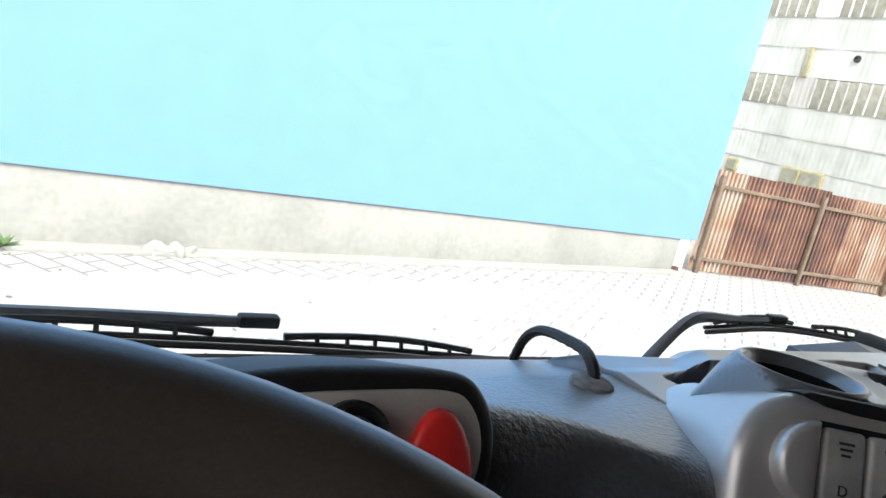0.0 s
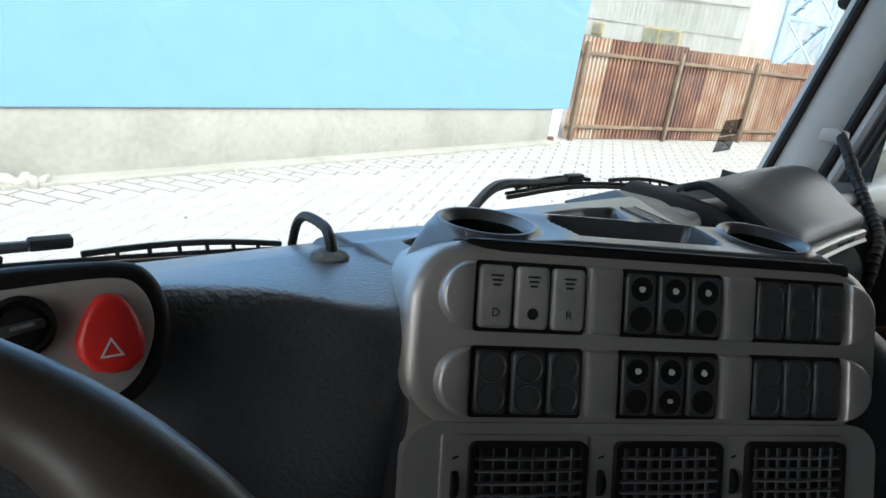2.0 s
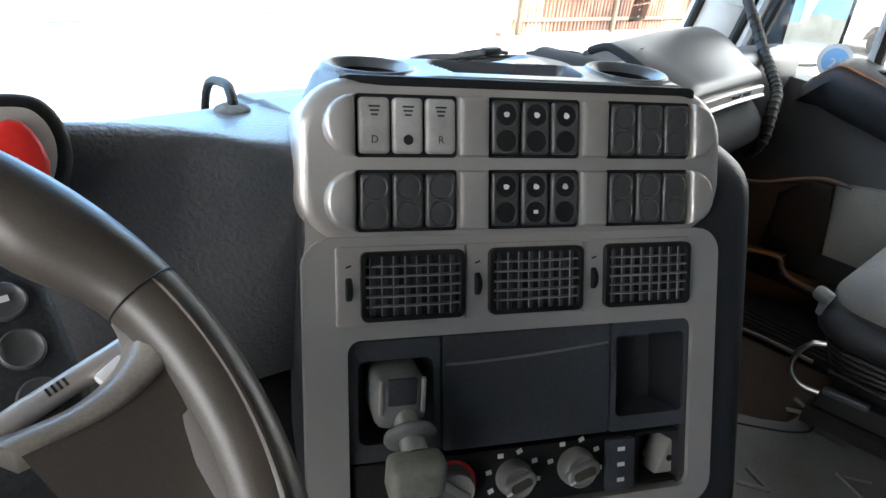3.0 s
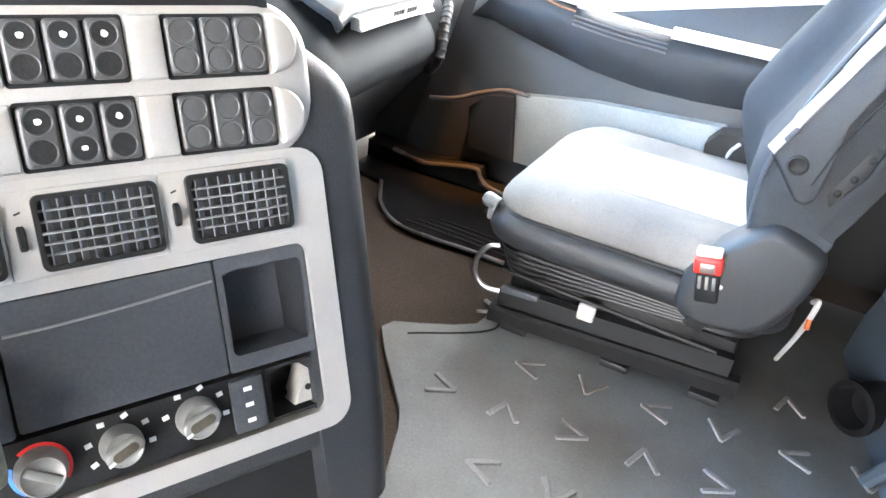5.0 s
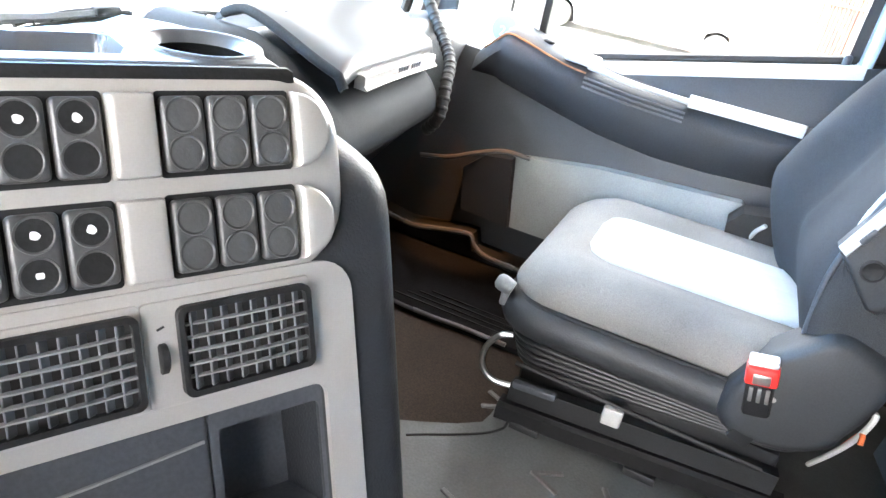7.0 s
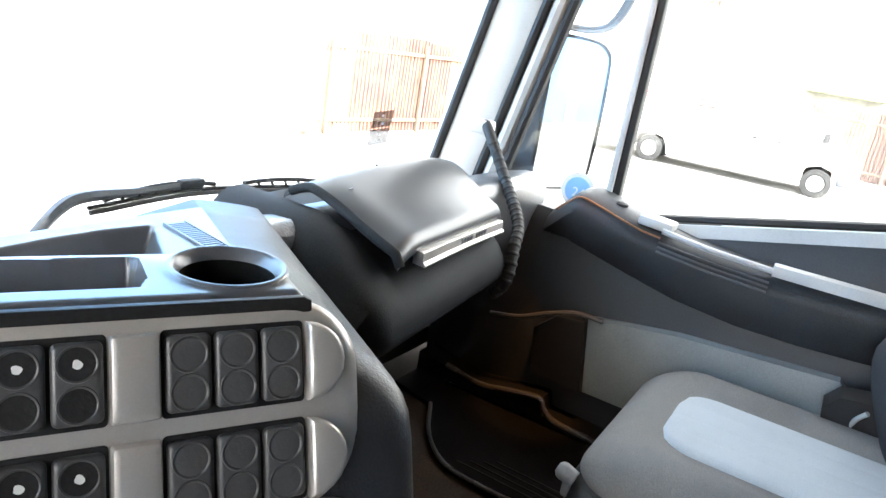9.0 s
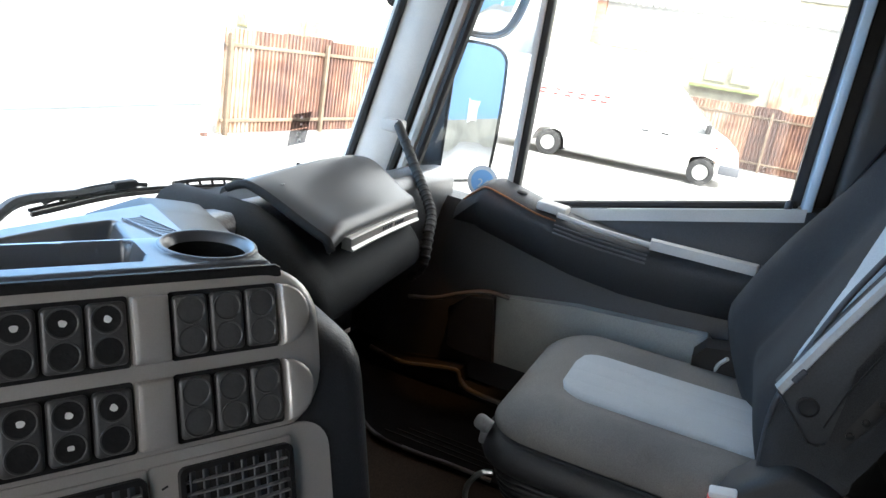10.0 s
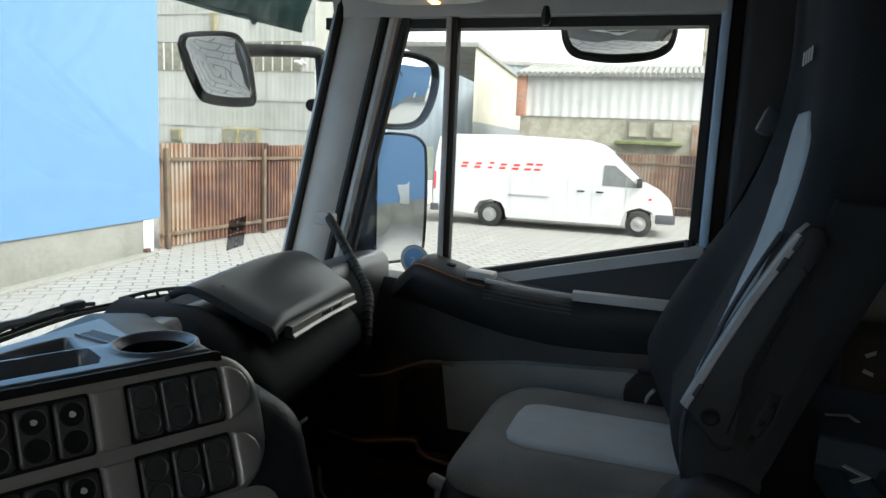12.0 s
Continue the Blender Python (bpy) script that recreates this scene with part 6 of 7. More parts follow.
part("stalk", rbox(0.008, 0.03, 0.09, at(-0.252, -0.185, 0.19, 18), 0.003), M_BLACK, buck)
anchor = part("belt_anchor", loft([[(0.18 + 0.03 * k, y, z) for y, z in ((-0.085, 0.262), (-0.08, 0.30), (-0.10, 0.327), (-0.15, 0.335), (-0.175, 0.29), (-0.14, 0.262))] for k in (0, 1, 2)]), M_BLACK, seat, "black belt anchor bracket", angle=30)
part("anchor_bar", tube(curve_pts([(0.188, -0.125, 0.272), (0.178, -0.13, 0.300), (0.166, -0.142, 0.322)]), 0.004, 8), M_STRIP, anchor, "pale worn steel bar")
# backrest, reclined: local y up the rest
BR = at(0, -0.105, 0.29, 90, 0, 180) @ at(0, 0, 0, -23)
def back_ring(h):
    """A section of the backrest at height h: bolsters forward at both sides."""
    w = 0.23 - 0.03 * max(0, (h - 0.35) / 0.35)
    lum = math.exp(-((h - 0.2) / 0.15) ** 2)
    f = 0.02 + 0.014 * lum - 0.06 * max(0, h - 0.3)
    rear = -0.115 - 0.03 * max(0, (0.4 - h) / 0.3)
    back = 0.02 + 0.115 * max(0, (0.13 - h) / 0.13) ** 1.35
    t = min(1, max(0, (h - 0.47) / 0.15))
    w -= 0.06 * t * t * (3 - 2 * t)
    k = (w / 0.23) ** 1.5
    ctl = [(-w, rear), (-w - 0.008, -0.05), (-w - 0.004, f - 0.012), (-w + 0.012, f + 0.012), (-w + 0.04 * k, f + 0.025), (-w + 0.08 * k, f + 0.026), (-w + 0.12 * k, f + 0.014), (-w + 0.18 * k, 0.003), (0.0, 0.001), (0.06 * k + 0.02, 0.001), (w - 0.07, 0.002), (w - 0.035, 0.0), (w - 0.012, -0.010), (w + 0.004, -0.032), (w + 0.006, -0.07), (w, rear)]
    sm = curve_pts([(x, z, 0) for x, z in ctl], 3)
    return [(q.x, h, max(q.y - back, -0.17)) for q in sm]
def bend(h):
    """How far the upper backrest curls forward."""
    return 0.75 * max(0.0, h - 0.42) ** 2


hs = [-0.012 + 0.902 * k / 50 for k in range(51)]
def head_end(h):
    """Rounds the headrest's top: scale of width and depth at h."""
    q = max(0.0, (h - 0.79) / 0.10)
    return math.sqrt(max(0.06, 1 - q * q))
bk_rings = []
for h in hs:
    e = head_end(h)
    bk_rings.append([BR @ Vector((x * (0.55 + 0.45 * e), y, -0.05 + (z + 0.05) * e + bend(h))) for x, y, z in back_ring(h)])
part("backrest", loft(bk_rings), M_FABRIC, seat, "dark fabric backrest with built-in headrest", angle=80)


def along(pts, h):
    """The width at height h on a line of (height, width) places."""
    for (h0, x0), (h1, x1) in zip(pts, pts[1:]):
        if h <= h1:
            return x0 + (x1 - x0) * max(0.0, h - h0) / (h1 - h0)
    return pts[-1][1]


INSERT_R = [(0.185, 0.205), (0.23, 0.213), (0.36, 0.205), (0.46, 0.185), (0.54, 0.15), (0.6, 0.118), (0.64, 0.06), (0.65, 0.0)]
INSERT_L = [(0.185, 0.195), (0.205, 0.188), (0.265, 0.155), (0.345, 0.10), (0.425, 0.03), (0.5, -0.052), (0.565, -0.086), (0.60, -0.088), (0.635, -0.066), (0.65, -0.01)]
rows = []
for k in range(41):
    h = 0.186 + 0.463 * k / 40
    x0, x1 = along(INSERT_L, h), along(INSERT_R, h)
    row = []
    for j in range(25):
        u = j / 24
        x = x0 + (x1 - x0) * u
        rim = min(1.0, min(u, 1 - u) * (x1 - x0) / 0.014, (0.6505 - h) / 0.014, (h - 0.183) / 0.02)
        row.append(BR @ Vector((x, h, -0.034 + 0.0205 * math.sqrt(max(rim, 0.0)) - 0.0016 * (abs(math.sin(math.pi * x / 0.045)) < 0.16) + bend(h))))
    rows.append(row)
part("backrest_insert", loft(rows, caps=False, closed=False), M_FABRIC_PALE, seat, "pale blue-grey backrest centre panel", angle=70)
roll = curve_pts([(-0.205, -0.200, 0.300), (-0.218, -0.194, 0.345), (-0.226, -0.190, 0.395), (-0.228, -0.193, 0.435), (-0.222, -0.206, 0.49), (-0.212, -0.232, 0.568), (-0.2, -0.265, 0.64), (-0.185, -0.30, 0.705)], 5)
part("bolster_piping", tube(roll, 0.004, 8), M_SLATE, seat, "grey piping along the backrest bolster", angle=80)
sh = part("back_shield", slab([(-0.185, 0.446), (-0.230, 0.553), (-0.269, 0.634), (-0.311, 0.71), (-0.325, 0.725), (-0.345, 0.72), (-0.352, 0.70), (-0.323, 0.648), (-0.292, 0.575), (-0.262, 0.50), (-0.262, 0.45), (-0.258, 0.392), (-0.25, 0.384), (-0.238, 0.386)], 0.215, 0.252, SIDE, 0.006), M_SHIELD, seat, "dark plastic shield on the backrest side", angle=60)
part("shield_groove", tube([(-0.2525, y, z) for y, z in ((-0.250, 0.415), (-0.262, 0.47), (-0.292, 0.55), (-0.318, 0.615), (-0.333, 0.65), (-0.322, 0.668), (-0.313, 0.665))], 0.0012, 5), M_SEAL_SHADE, sh)
part("shield_strip", loft([[(-0.246, y + 0.006, z + 0.004), (-0.2545, y + 0.003, z + 0.003), (-0.2555, y - 0.004, z - 0.002), (-0.249, y - 0.007, z - 0.005)] for y, z in ((-0.188, 0.446), (-0.222, 0.525), (-0.262, 0.612), (-0.305, 0.692), (-0.316, 0.708))]), M_STRIP, sh, "pale worn edge strip")
for y, z in ((-0.205, 0.474), (-0.296, 0.668), (-0.313, 0.698)):
    part("strip_slot", rbox(0.006, 0.008, 0.022, at(-0.2545, y, z, 26), 0.002), M_SLATE, sh)
part("recliner_cap", lathe([(0.014, 0), (0.014, 0.002), (0.011, 0.003), (0.009, 0.0015)], 20, at(-0.2515, -0.225, 0.436, 0, -90)), M_BLACK, sh)
fr_plate = part("back_frame", slab([(-0.20, 0.43), (-0.21, 0.36), (-0.255, 0.345), (-0.302, 0.335), (-0.318, 0.372), (-0.338, 0.43), (-0.385, 0.55), (-0.43, 0.66), (-0.46, 0.75), (-0.36, 0.76), (-0.30, 0.6)], 0.19, 0.232, SIDE, 0.006, 2), M_FABRIC, seat, "dark backrest frame side", angle=60)
part("hinge_recess", slab([(-0.268, 0.40), (-0.282, 0.385), (-0.312, 0.44), (-0.318, 0.475), (-0.302, 0.486), (-0.288, 0.46)], 0.22, 0.2345, SIDE, 0.004), M_SEAL_SHADE, fr_plate)
for y, z in ((-0.284, 0.408), (-0.296, 0.432), (-0.307, 0.462)):
    part("hinge_bolt", lathe([(0.005, 0), (0.005, 0.003), (0.003, 0.004)], 12, at(-0.2345, y, z, 0, -90)), M_RAIL_BLACK, fr_plate)
part("brand_print", boxes(*[(0.016, 0.022, 0.001, BR @ at(-0.05 + 0.026 * k, 0.722, bend(0.722) - 0.0105, 24)) for k in range(4)]), M_KEY, seat)
part("belt_guide", rbox(0.035, 0.05, 0.03, BR @ at(-0.13, 0.615, 0.05, 0, 0, 15), 0.008), M_SLATE, seat, "grey belt guide")
def webbing(x, h, n_):
    """Four corners of the belt's section at a place on the backrest."""
    n_ += bend(h)
    return [BR @ Vector(q) for q in ((x, h, n_), (x - 0.046, h, n_ - 0.01), (x - 0.046, h, n_ - 0.007), (x, h, n_ + 0.003))]


part("belt_webbing", loft([webbing(-0.13, 0.60, 0.006), webbing(-0.165, 0.42, 0.02), webbing(-0.175, 0.22, 0.028), webbing(-0.18, 0.08, -0.01)]), M_BLACK, seat, "black seat belt webbing")

loom = thing("seat_cables", "loose pale and orange cables behind the seat base", "cables")
part("pale_cable", tube(curve_pts([(1.411, -0.470, 1.509), (1.323, -0.470, 1.607), (1.273, -0.470, 1.675), (1.259, -0.470, 1.717), (1.306, -0.470, 1.692)]), 0.0045), M_PILLAR, loom)
part("orange_cable", tube(curve_pts([(1.323, -0.470, 1.607), (1.273, -0.470, 1.675), (1.257, -0.470, 1.668)]), 0.004), material("orange_cable", (0.7, 0.16, 0.05), 0.5), loom)

# ---- bunk behind the seats ----
def bunk_back(x):
    """The bunk's rear edge, along the rear wall."""
    return -0.09 - 0.25 * (x + 0.85) / 2.18


bunk = thing("sleeper_bunk", "blue-grey sleeper bunk with a dark patterned cover", "bunk", at(1.53, -0.590, FLOOR - 0.03, 0, 0, 7.2) @ at(-1.33, -0.40, 0))
part("base", loft([[(x, 0.405, 0.03), (x, 0.40, 0.12), (x, 0.385, 0.19), (x, 0.365, 0.22), (x, 0.365, 0.28), (x, bunk_back(x), 0.28), (x, bunk_back(x), 0.03)] for x in (-0.85, 1.33)]), M_BUNK, bunk, angle=50)
part("front_rail", loft([[(x, 0.372, 0.238), (x, 0.402, 0.240), (x, 0.408, 0.246), (x, 0.412, 0.308), (x, 0.409, 0.316), (x, 0.402, 0.32), (x, 0.372, 0.32), (x, 0.366, 0.305)] for x in (-0.85, 0.2, 1.335)]), M_BUNK_RAIL, bunk, "blue-grey bunk edge rail", angle=50)
part("lower_rail", loft([[(x, 0.36, 0.182), (x, 0.392, 0.180), (x, 0.400, 0.186), (x, 0.400, 0.208), (x, 0.394, 0.216), (x, 0.36, 0.222)] for x in (-0.85, 0.2, 1.30)]), M_BUNK_RAIL, bunk, "blue-grey lower ledge", angle=50)
# Black box stands in for the shaded gap under the cover's end.
part("gap_shade_box", boxes((0.31, 0.56, 0.26, at(1.487, -0.05, 0.16))), M_BLACK, bunk)
cover_rows = []
for i in range(67):
    x = -0.85 + 2.17 * i / 66
    wob = 0.004 * math.sin(7 * x) + 0.003 * math.sin(17 * x + 1)
    cover_rows.append([(x, 0.355, 0.29), (x, 0.362, 0.312), (x, 0.358, 0.330 + wob), (x, 0.34, 0.344 + wob), (x, 0.30, 0.353 + wob), (x, 0.2, 0.362 - wob), (x, 0.05, 0.367 + wob), (x, bunk_back(x) + 0.02, 0.37), (x, bunk_back(x), 0.28)])
cover = part("cover", loft(cover_rows), M_BUNK_CLOTH, bunk, "dark bunk cover with white angle marks", angle=80)


def angle_mark(x, y, turn, z, slope=0.0):
    bm = bmesh.new()
    m = at(x, y, z, slope, 0, turn)
    box(bm, 0.045, 0.008, 0.002, m @ at(0.02, 0, 0), 0)
    box(bm, 0.008, 0.035, 0.002, m @ at(0, 0.014, 0.0002), 0)
    return bm


BUNK_INV = bunk.matrix_basis.inverted()
for wx, wy, turn in ((1.545, -0.628, 100), (1.325, -0.612, 30), (1.185, -0.628, 150), (1.66, -0.79, 20), (1.42, -0.735, 200), (1.25, -0.76, 80), (1.06, -0.66, 290), (1.1, -0.80, 10), (1.56, -0.88, 140), (0.93, -0.72, 60)):
    q = BUNK_INV @ Vector((wx, wy, 0))
    part("angle_mark", angle_mark(q.x, q.y, turn, 0.3745 if wx > 1.385 else 0.3575 + 0.05 * (0.3 - q.y) if q.y > 0.15 else 0.3675, 0 if wx > 1.385 else -6 if q.y > 0.28 else -3), M_WHITE, cover)
BUNK_END = [(1.43, -0.56), (1.60, -0.578), (1.74, -0.602), (1.79, -0.70), (1.83, -1.2), (1.25, -1.2), (1.385, -0.70)]
part("cover_end", slab(BUNK_END, 1.79, 1.843, BUNK_INV, 0.014, 3), M_BUNK_CLOTH, bunk, "dark blue end of the bunk cover", angle=60)
M_BROWN_CLOTH = material("brown_patterned_cloth", (0.05, 0.042, 0.034), 0.9, grain=0.3, scale=600, spots=0.6, spot_scale=20, bump=0.4, dark=(0.028, 0.024, 0.021))
bolster = part("end_bolster", slab([(1.72, -0.645), (1.862, -0.64), (1.862, -1.25), (1.68, -1.25)], 1.60, 1.965, BUNK_INV, 0.03, 4), M_BROWN_CLOTH, bunk, "dark brown patterned bolster against the cab side", angle=60)
for k in range(7):
    part("woven_mark", boxes((0.002, 0.035, 0.008, BUNK_INV @ at(1.7175 - 0.0066 * (k % 4) - 0.0005, -0.70 - 0.09 * (k % 4), 1.88 + 0.045 * (k // 4), 20 - 12 * k, 0, 3.8))), M_STRIP, bolster)
catch = part("catch", frame_ring([(x + 0.985, y + 0.278) for x, y in ring_rr(0.10, 0.046, 0.006, 3)], [(x + 0.985, y + 0.278) for x, y in ring_rr(0.084, 0.032, 0.004, 3)], 0.0, 0.008, Matrix(((1, 0, 0, 0), (0, 0, 1, 0.409), (0, 1, 0, 0), (0, 0, 0, 1)))), M_BUNK_RAIL, bunk, "recessed bunk catch")
part("catch_bar", rbox(0.07, 0.010, 0.008, at(0.985, 0.414, 0.288), 0.002), M_STRIP, catch)
part("catch_well", boxes((0.084, 0.003, 0.032, at(0.985, 0.413, 0.278))), M_SEAL_SHADE, catch)
vent = part("round_vent", lathe([(0.038, -0.075), (0.04, -0.005), (0.045, 0), (0.045, 0.008), (0.035, 0.010), (0.032, -0.03), (0.0, -0.03)], 28, at(1.075, 0.44, 0.085, 0, 0, 35) @ at(0, 0, 0, -90)), material("black_outlet", (0.006, 0.006, 0.0065), 0.6, grain=0.2, spec=0.12), bunk, "round black heater outlet")
part("panel_rib", tube(curve_pts([(0.97, 0.42, 0.03), (0.93, 0.418, 0.10), (0.89, 0.414, 0.14), (0.77, 0.404, 0.18), (0.70, 0.40, 0.19)]), 0.012), M_BUNK, bunk)

# ---- outside fittings ----
def mirror(name, label, pts, m, depth, back=0.75, drift=0.0, sag=0.012):
    """A tapering housing with a rim round its glass; pts outline the glass in m's xy plane, z out of the glass."""
    t = thing(name, label, "mirror", m)
    cx, cy = sum(x for x, y in pts) / len(pts), sum(y for x, y in pts) / len(pts)
    sm = [(q.x, q.y) for q in curve_pts([(x, y, 0) for x, y in pts + pts[:1]], 4)[:-1]]
    def ring(grow, k, z):
        out = []
        for x, y in sm:
            d = math.hypot(x - cx, y - cy)
            out.append((cx + (x - cx) * k * (1 + grow / d) + drift * (1 - k), cy + (y - cy) * k * (1 + grow / d), z))
        return out
    part("housing", loft([ring(-0.001, 1, -0.012), ring(-0.001, 1, 0.006), ring(0.003, 1, 0.008), ring(0.007, 1, 0.005), ring(0.008, 1, -0.004), ring(0.004, 0.97, -depth * 0.4), ring(0.0, 0.5 + back * 0.5, -depth * 0.8), ring(0.0, back * 0.8, -depth)], caps=False), M_BLACK, t, angle=60)
    part("back_cap", slab([(q[0], q[1]) for q in ring(0.0, back * 0.8, 0)], -depth, -depth + 0.004), M_BLACK, t)
    dome = [[(cx + (x - cx) * k, cy + (y - cy) * k, 0.004 - sag + sag * (1 - k * k)) for x, y, _ in ring(-0.0015, 1, 0)] for k in (1, 0.88, 0.75, 0.6, 0.45, 0.3, 0.15, 0.02)]
    part("glass", loft([[(x, y, -sag - 0.002) for x, y, _ in dome[0]]] + dome), M_MIRROR, t, angle=80)
    return t


def stay(m, points, radius, owner):
    """A bracket bar given in the cab's coordinates, under a mirror at m."""
    inv_m = m.inverted()
    part("arm", tube([inv_m @ q for q in curve_pts(points)], radius, 10), M_BLACK, owner)


def face_matrix(centre, u, v):
    u, v = Vector(u).normalized(), Vector(v).normalized()
    w = u.cross(v).normalized()
    v = w.cross(u)
    return Matrix(((u.x, v.x, w.x, centre[0]), (u.y, v.y, w.y, centre[1]), (u.z, v.z, w.z, centre[2]), (0, 0, 0, 1)))


MM = face_matrix((2.12, 0.56, 2.125), (0.92, -0.39, 0), (0.015, 0.037, 1))
main_m = mirror("main_mirror", "tall black door mirror reflecting the yard", [(-0.04, 0.185), (-0.02, 0.2), (0.05, 0.202), (0.122, 0.197), (0.163, 0.175), (0.174, 0.14), (0.176, 0.019), (0.168, -0.13), (0.152, -0.178), (0.099, -0.191), (0.02, -0.192), (-0.03, -0.188), (-0.046, -0.165), (-0.045, -0.07), (-0.042, 0.06)], MM, 0.17, 0.8, -0.1, 0.002)
stay(MM, [(2.10, 0.66, 2.30), (2.04, 0.70, 2.36), (1.93, 0.68, 2.40)], 0.022, main_m)
stay(MM, [(2.10, 0.66, 1.98), (2.04, 0.70, 1.95), (1.93, 0.66, 1.93)], 0.022, main_m)
WM = face_matrix((2.12, 0.525, 2.46), (0.90, -0.43, 0), (0, -0.05, 1))
wide_m = mirror("wide_mirror", "small rounded wide-angle mirror above the main mirror", [(-0.03, 0.1), (0.02, 0.109), (0.07, 0.108), (0.12, 0.099), (0.147, 0.078), (0.153, 0.026), (0.138, -0.03), (0.114, -0.072), (0.085, -0.095), (0.04, -0.108), (-0.03, -0.112), (-0.07, -0.104), (-0.079, -0.08), (-0.062, -0.03), (-0.047, 0.04)], WM, 0.12, 0.8, -0.06)
stay(WM, [(2.14, 0.60, 2.58), (2.10, 0.62, 2.615), (2.03, 0.66, 2.60), (1.93, 0.64, 2.58)], [0.03] * 5 + [0.026] * 14, wide_m)
FM = face_matrix((1.704, 0.856, 2.481), (0.263, -0.965, 0), (-0.718, -0.196, 0.668))
front_m = mirror("front_mirror", "rounded front view mirror on a black arm", [(-0.086, 0.067), (-0.066, 0.093), (-0.007, 0.103), (0.054, 0.103), (0.075, 0.081), (0.078, 0.03), (0.068, -0.051), (0.057, -0.119), (0.032, -0.132), (-0.01, -0.135), (-0.065, -0.128), (-0.09, -0.108), (-0.093, -0.042), (-0.091, 0.019)], FM, 0.03, 0.7)
stay(FM, [(1.701, 0.85, 2.522), (1.891, 0.82, 2.546), (2.103, 0.80, 2.566), (2.113, 0.79, 2.536), (2.083, 0.77, 2.418), (1.90, 0.70, 2.398)], 0.018, front_m)
KM = face_matrix((2.12, -0.1, 2.615), (0, -1, 0), (-0.66, 0, 0.75))
kerb_m = mirror("kerb_mirror", "kerb view mirror hanging above the passenger window", [(-0.135, 0.07), (-0.05, 0.08), (0.05, 0.08), (0.14, 0.07), (0.148, 0.03), (0.145, -0.015), (0.13, -0.048), (0.088, -0.07), (0.006, -0.079), (-0.064, -0.075), (-0.116, -0.06), (-0.138, -0.022), (-0.142, 0.03)], KM, 0.03, 0.7)
stay(KM, [(2.14, -0.1, 2.64), (2.13, -0.1, 2.72), (2.06, -0.1, 2.78), (1.9, -0.1, 2.8)], 0.022, kerb_m)

visor = thing("sun_visor", "smoked outside sun visor above the windscreen", "visor")
part("blade", loft([[(x, 0.72 - e, 2.80), (x, 0.765 - e, 2.72), (x, 0.80 - e, 2.64), (x, 0.812 - e, 2.605), (x, 0.817 - e, 2.606), (x, 0.805 - e, 2.641), (x, 0.770 - e, 2.721), (x, 0.725 - e, 2.80)] for x, e in ((-0.9, 0.06), (-0.6, 0.015), (0.5, 0.0), (1.6, 0.015), (1.93, 0.06))]), M_SMOKE, visor)
part("edge", tube([(-0.9, 0.754, 2.605), (-0.6, 0.80, 2.605), (0.5, 0.815, 2.605), (1.6, 0.80, 2.605), (1.93, 0.754, 2.605)], 0.006), M_SMOKE, visor)
for x in (-0.3, 0.5, 1.3):
    part("mount", rbox(0.09, 0.05, 0.06, at(x, 0.715, 2.765), 0.008), M_BLACK, visor)


def wiper(name, label, arm, blade):
    w = thing(name, label, "wiper")
    a = curve_pts(arm)
    part("arm", loft([[p + Vector((0, dy, dz)) * (0.014 - 0.008 * i / len(a)) for dy, dz in ((0.5, 0.9), (1, 0), (0.5, -0.9), (-0.5, -0.9), (-1, 0), (-0.5, 0.9))] for i, p in enumerate(a)]), M_WIPER, w, angle=50)
    b = [Vector(p) for p in curve_pts(blade)]
    part("rubber", tube([p + Vector((0, -0.006, -0.006)) for p in b], 0.0042, 6), M_SEAL_SHADE, w)
    part("blade", tube(b, 0.0035, 6), M_BLACK, w)
    m_ = len(b) // 2
    for h0, h1 in ((1, m_ - 1), (m_ + 1, len(b) - 2)):
        part("bow", tube([b[k] + Vector((0, 0.006, 0.004 + 0.009 * math.sin(math.pi * (k - h0 + 0.5) / (h1 - h0 + 1)))) for k in range(h0, h1 + 1)], 0.0045, 6), M_BLACK, w)
        for k in range(h0 + 1, h1):
            part("bow_link", tube([b[k] + Vector((0, 0, 0.001)), b[k] + Vector((0, 0.005, 0.011))], 0.0032, 5), M_BLACK, w)
    part("clip", rbox(0.05, 0.018, 0.016, at(*(a[-1] + Vector((0, 0, 0.002)))), 0.004), M_BLACK, w)
    return w


wiper("wiper", "black wiper resting along the windscreen foot", [(-0.42, 0.84, 1.885), (-0.25, 0.842, 1.908), (0.0, 0.84, 1.915), (0.225, 0.835, 1.916)], [(-0.14, 0.82, 1.906), (0.09, 0.822, 1.901), (0.34, 0.822, 1.892), (0.57, 0.82, 1.878)])
wiper("wiper", "black wiper with a bent arm on the passenger side", [(0.865, 0.815, 1.865), (0.90, 0.812, 1.914), (0.935, 0.81, 1.95), (0.972, 0.808, 1.963), (1.06, 0.806, 1.962), (1.16, 0.803, 1.966)], [(0.97, 0.80, 1.947), (1.15, 0.80, 1.957), (1.35, 0.795, 1.946), (1.57, 0.785, 1.926)])

# grab handle on the pillar
grab = thing("grab_handle", "black ribbed grab handle on the windscreen pillar", "handle")
gp = curve_pts([(1.745, 0.565, 2.105), (1.72, 0.545, 2.108), (1.70, 0.51, 2.075), (1.672, 0.455, 2.015), (1.60, 0.376, 1.955), (1.55, 0.352, 1.92), (1.52, 0.342, 1.86), (1.53, 0.37, 1.82)], 8)
part("bar", tube(gp, 0.0115, 12), M_SEAL_SHADE, grab)
walked, last = 0.0, gp[14]
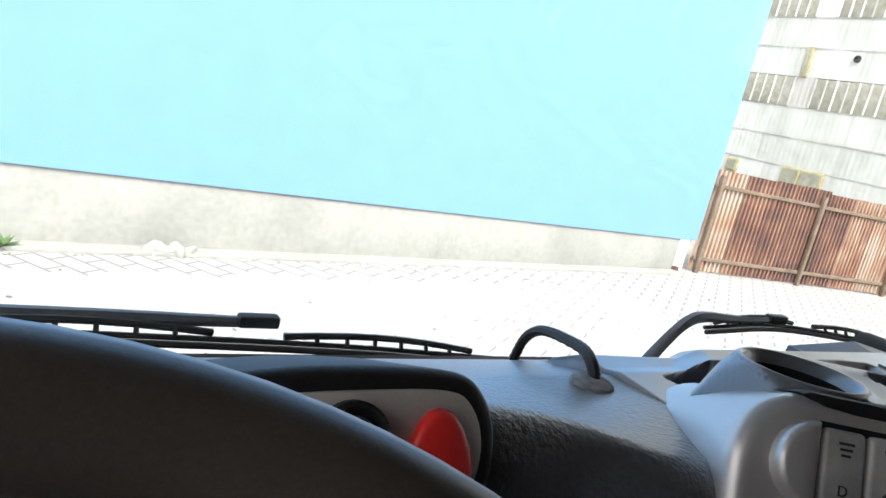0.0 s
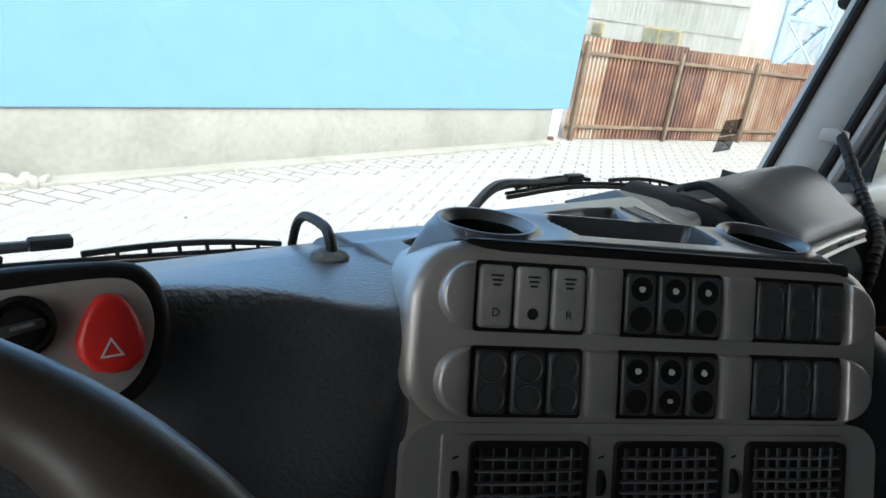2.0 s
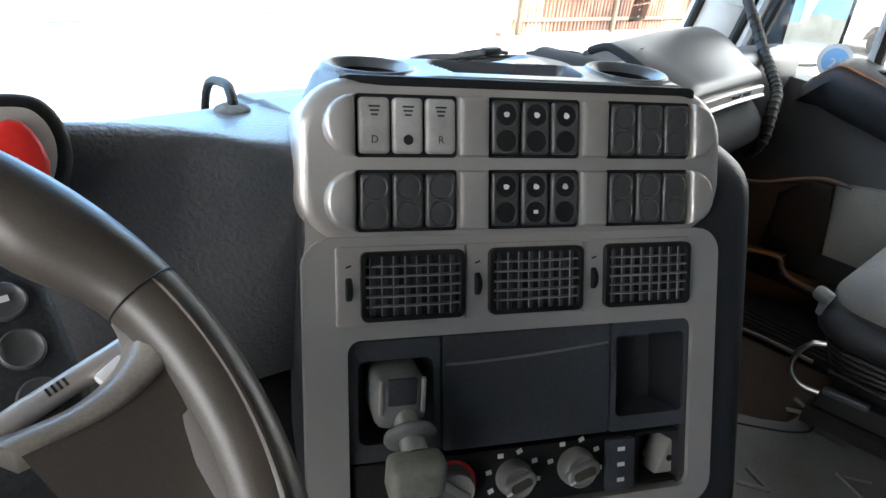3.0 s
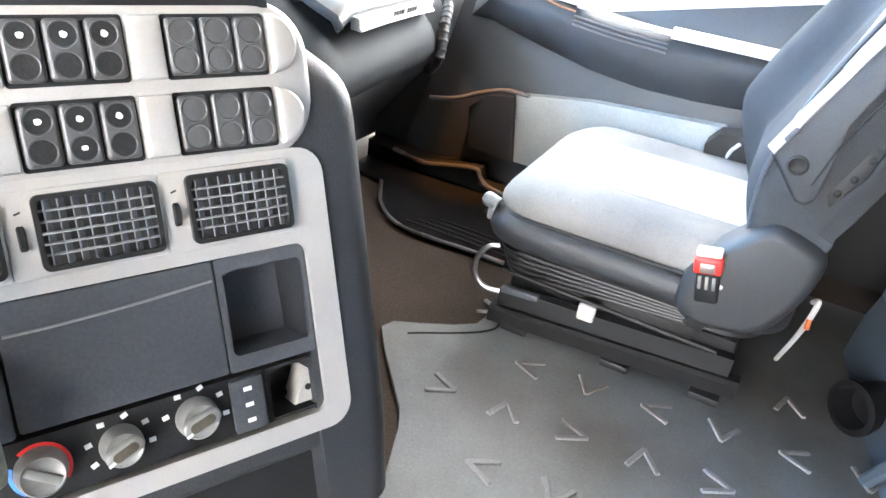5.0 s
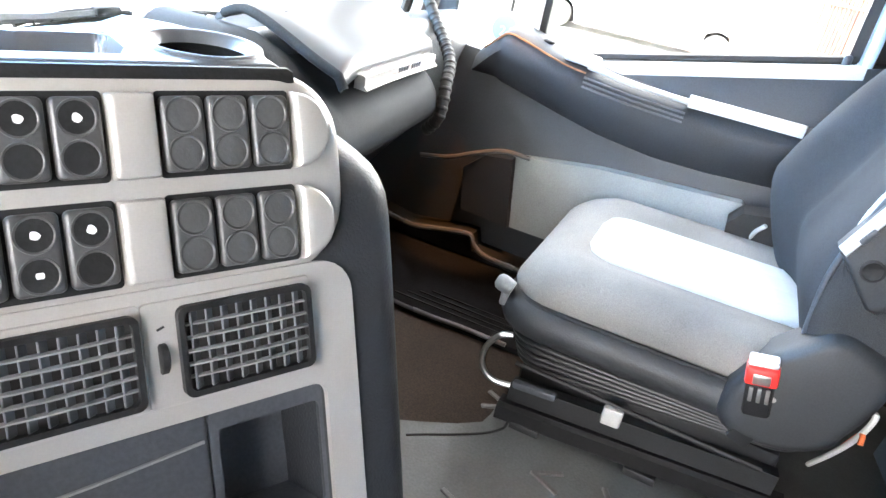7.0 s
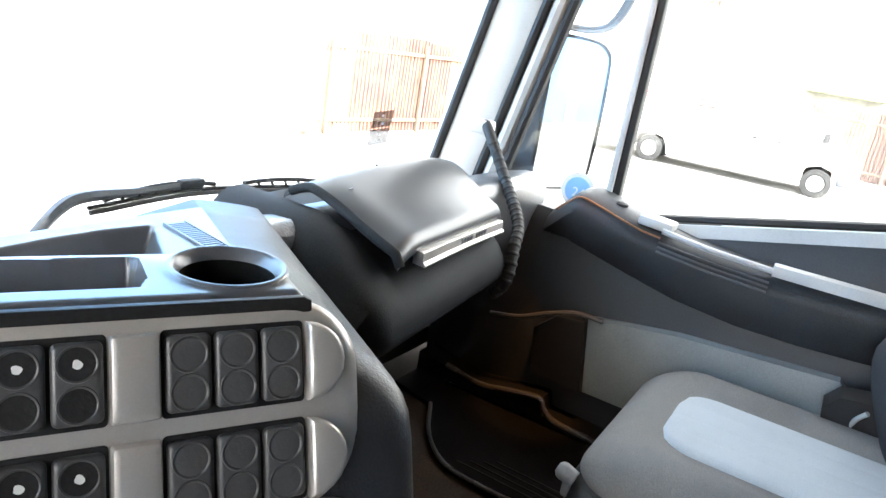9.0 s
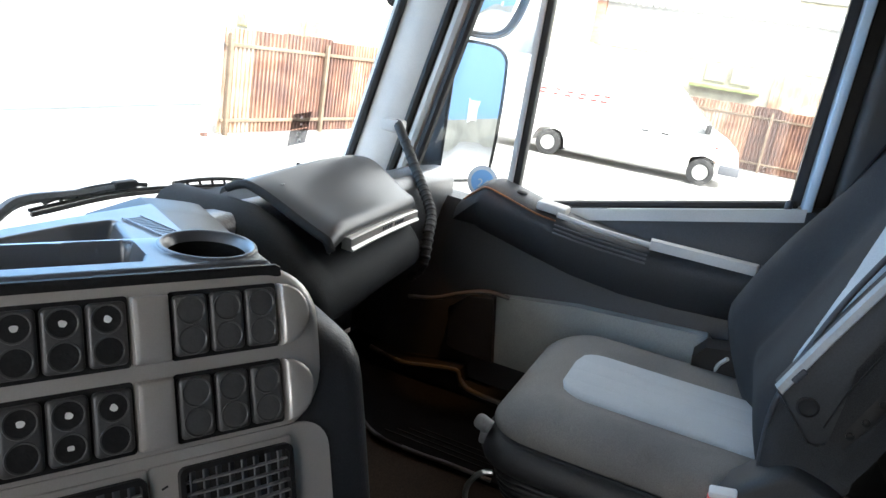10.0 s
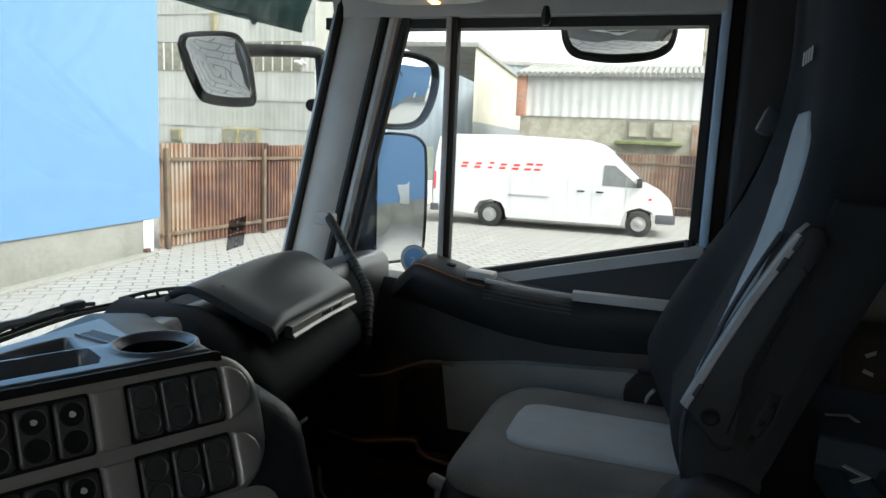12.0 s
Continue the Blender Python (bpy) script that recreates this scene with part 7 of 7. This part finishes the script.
for k in range(15, len(gp) - 1):
    d = gp[k] - gp[k - 1]
    walked += d.length
    if walked > 0.0125:
        walked = 0.0
        d.normalize()
        part("stud", tube([gp[k] + d * q for q in (-0.0048, -0.003, 0.0, 0.003, 0.0048)], [0.0105, 0.0125, 0.013, 0.0125, 0.0105], 12), M_SEAL_SHADE, grab, angle=80)
part("bracket", rbox(0.05, 0.05, 0.03, at(1.735, 0.565, 2.105), 0.008), M_PILLAR, grab)

tag = thing("windscreen_sticker", "dark rectangular sticker on the windscreen", "sticker")
M_FILM = clear_glass("dark_sticker_film", (0.42, 0.43, 0.45), 0.03)
SM = face_matrix(screen(1.603, 2.066, -0.006), (0.95, -0.1, 0.1), (0, -0.22, 1))
for y0, y1 in ((-0.04, -0.0015), (0.0015, 0.04)):
    film = part("film", slab([(-0.03, y0), (0.033, y0), (0.033, y1), (-0.03, y1)], 0, 0.0006, SM), M_FILM, tag, "dark see-through film")
    for k in range(2):
        part("print_dot", boxes((0.006, 0.005, 0.0006, SM @ at(0.004 - 0.004 * k, y0 + 0.010 + 0.018 * k, 0.0012))), M_WHITE, film)
badge = thing("round_sticker", "round blue and white sticker on the quarter window", "sticker")
part("disc", lathe([(0.04, 0), (0.04, 0.001)], 28, at(1.845, 0.355, 2.0, 0, -90)), M_WHITE, badge)
text_mesh("24", 0.03, M_WHITE, badge, face_matrix((1.8425, 0.352, 1.995), (0, -1, 0), (0, 0, 1)), "numerals", 0.0003)
part("blue_field", lathe([(0.03, 0.0012), (0.03, 0.0016)], 28, at(1.845, 0.355, 2.0, 0, -90)), material("pale_blue_print", (0.25, 0.5, 0.8), 0.4), badge)

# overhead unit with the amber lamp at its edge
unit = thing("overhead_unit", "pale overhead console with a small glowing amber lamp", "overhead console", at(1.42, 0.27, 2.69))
part("shell", slab(ring_rr(0.62, 0.37, 0.12, 6), -0.1, 0.07, at(0, 0, 0, 180), 0.045, 5), M_PILLAR, unit, angle=60)
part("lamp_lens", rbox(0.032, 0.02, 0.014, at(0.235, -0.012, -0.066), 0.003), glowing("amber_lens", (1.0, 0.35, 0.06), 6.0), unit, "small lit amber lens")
part("recess", slab([(-0.16, -0.125), (0.08, -0.075), (-0.16, -0.045)], -0.078, -0.062), M_SEAL_SHADE, unit, "dark recess under the console")
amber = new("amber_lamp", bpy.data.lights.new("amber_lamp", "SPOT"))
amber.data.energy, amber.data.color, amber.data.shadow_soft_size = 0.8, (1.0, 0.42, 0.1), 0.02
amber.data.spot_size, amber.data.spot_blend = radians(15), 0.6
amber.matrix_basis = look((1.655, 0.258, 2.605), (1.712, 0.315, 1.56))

# ---- paving setts nearest the lorry, and litter on the yard ----
M_SETT = material("pale_sett", (0.3, 0.29, 0.277), 0.9, grain=0.12, scale=60, spots=0.5, spot_scale=2.5, bump=0.3, dark=(0.24, 0.23, 0.21))
bm = slab(ring_rr(0.402, 0.192, 0.012, 2), -0.01, 0.006, I4, 0.004, 1)
finish(bm)
sett_mesh = bpy.data.meshes.new("sett")
bm.to_mesh(sett_mesh)
bm.free()
sett_mesh.materials.append(M_SETT)
rng = random.Random(5)
turn = radians(38)
laid = 0
for i in range(-40, 41):
    for j in range(-60, 61):
        a, b = 0.415 * (i + 0.5 * (j % 2)), 0.205 * j
        x, y = 3.0 + a * math.cos(turn) - b * math.sin(turn), 5.9 + a * math.sin(turn) + b * math.cos(turn)
        if -1.6 < x < 7.6 and 4.75 < y < 7.0 + 0.14 * x - 0.35 and laid < 300:
            laid += 1
            sett = new("sett", sett_mesh)
            sett.matrix_basis = at(x, y, rng.uniform(-0.002, 0.001), rng.uniform(-0.5, 0.5), rng.uniform(-0.5, 0.5), 38 + rng.uniform(-1, 1))
            sett.parent = ground
bm = bmesh.new()
for k in range(130):
    x, y = rng.uniform(-2, 16), rng.uniform(2.5, 8.0)
    box(bm, rng.uniform(0.01, 0.05), rng.uniform(0.01, 0.03), 0.006, at(x, y, 0.011, rng.uniform(-8, 8), 0, rng.uniform(0, 180)), 0)
litter = part("litter", bm, material("dead_leaf", (0.12, 0.1, 0.07), 0.9, grain=0.3, scale=30))
tagged(litter, "scattered dry leaves and bits on the yard", "litter", kind="stuff")
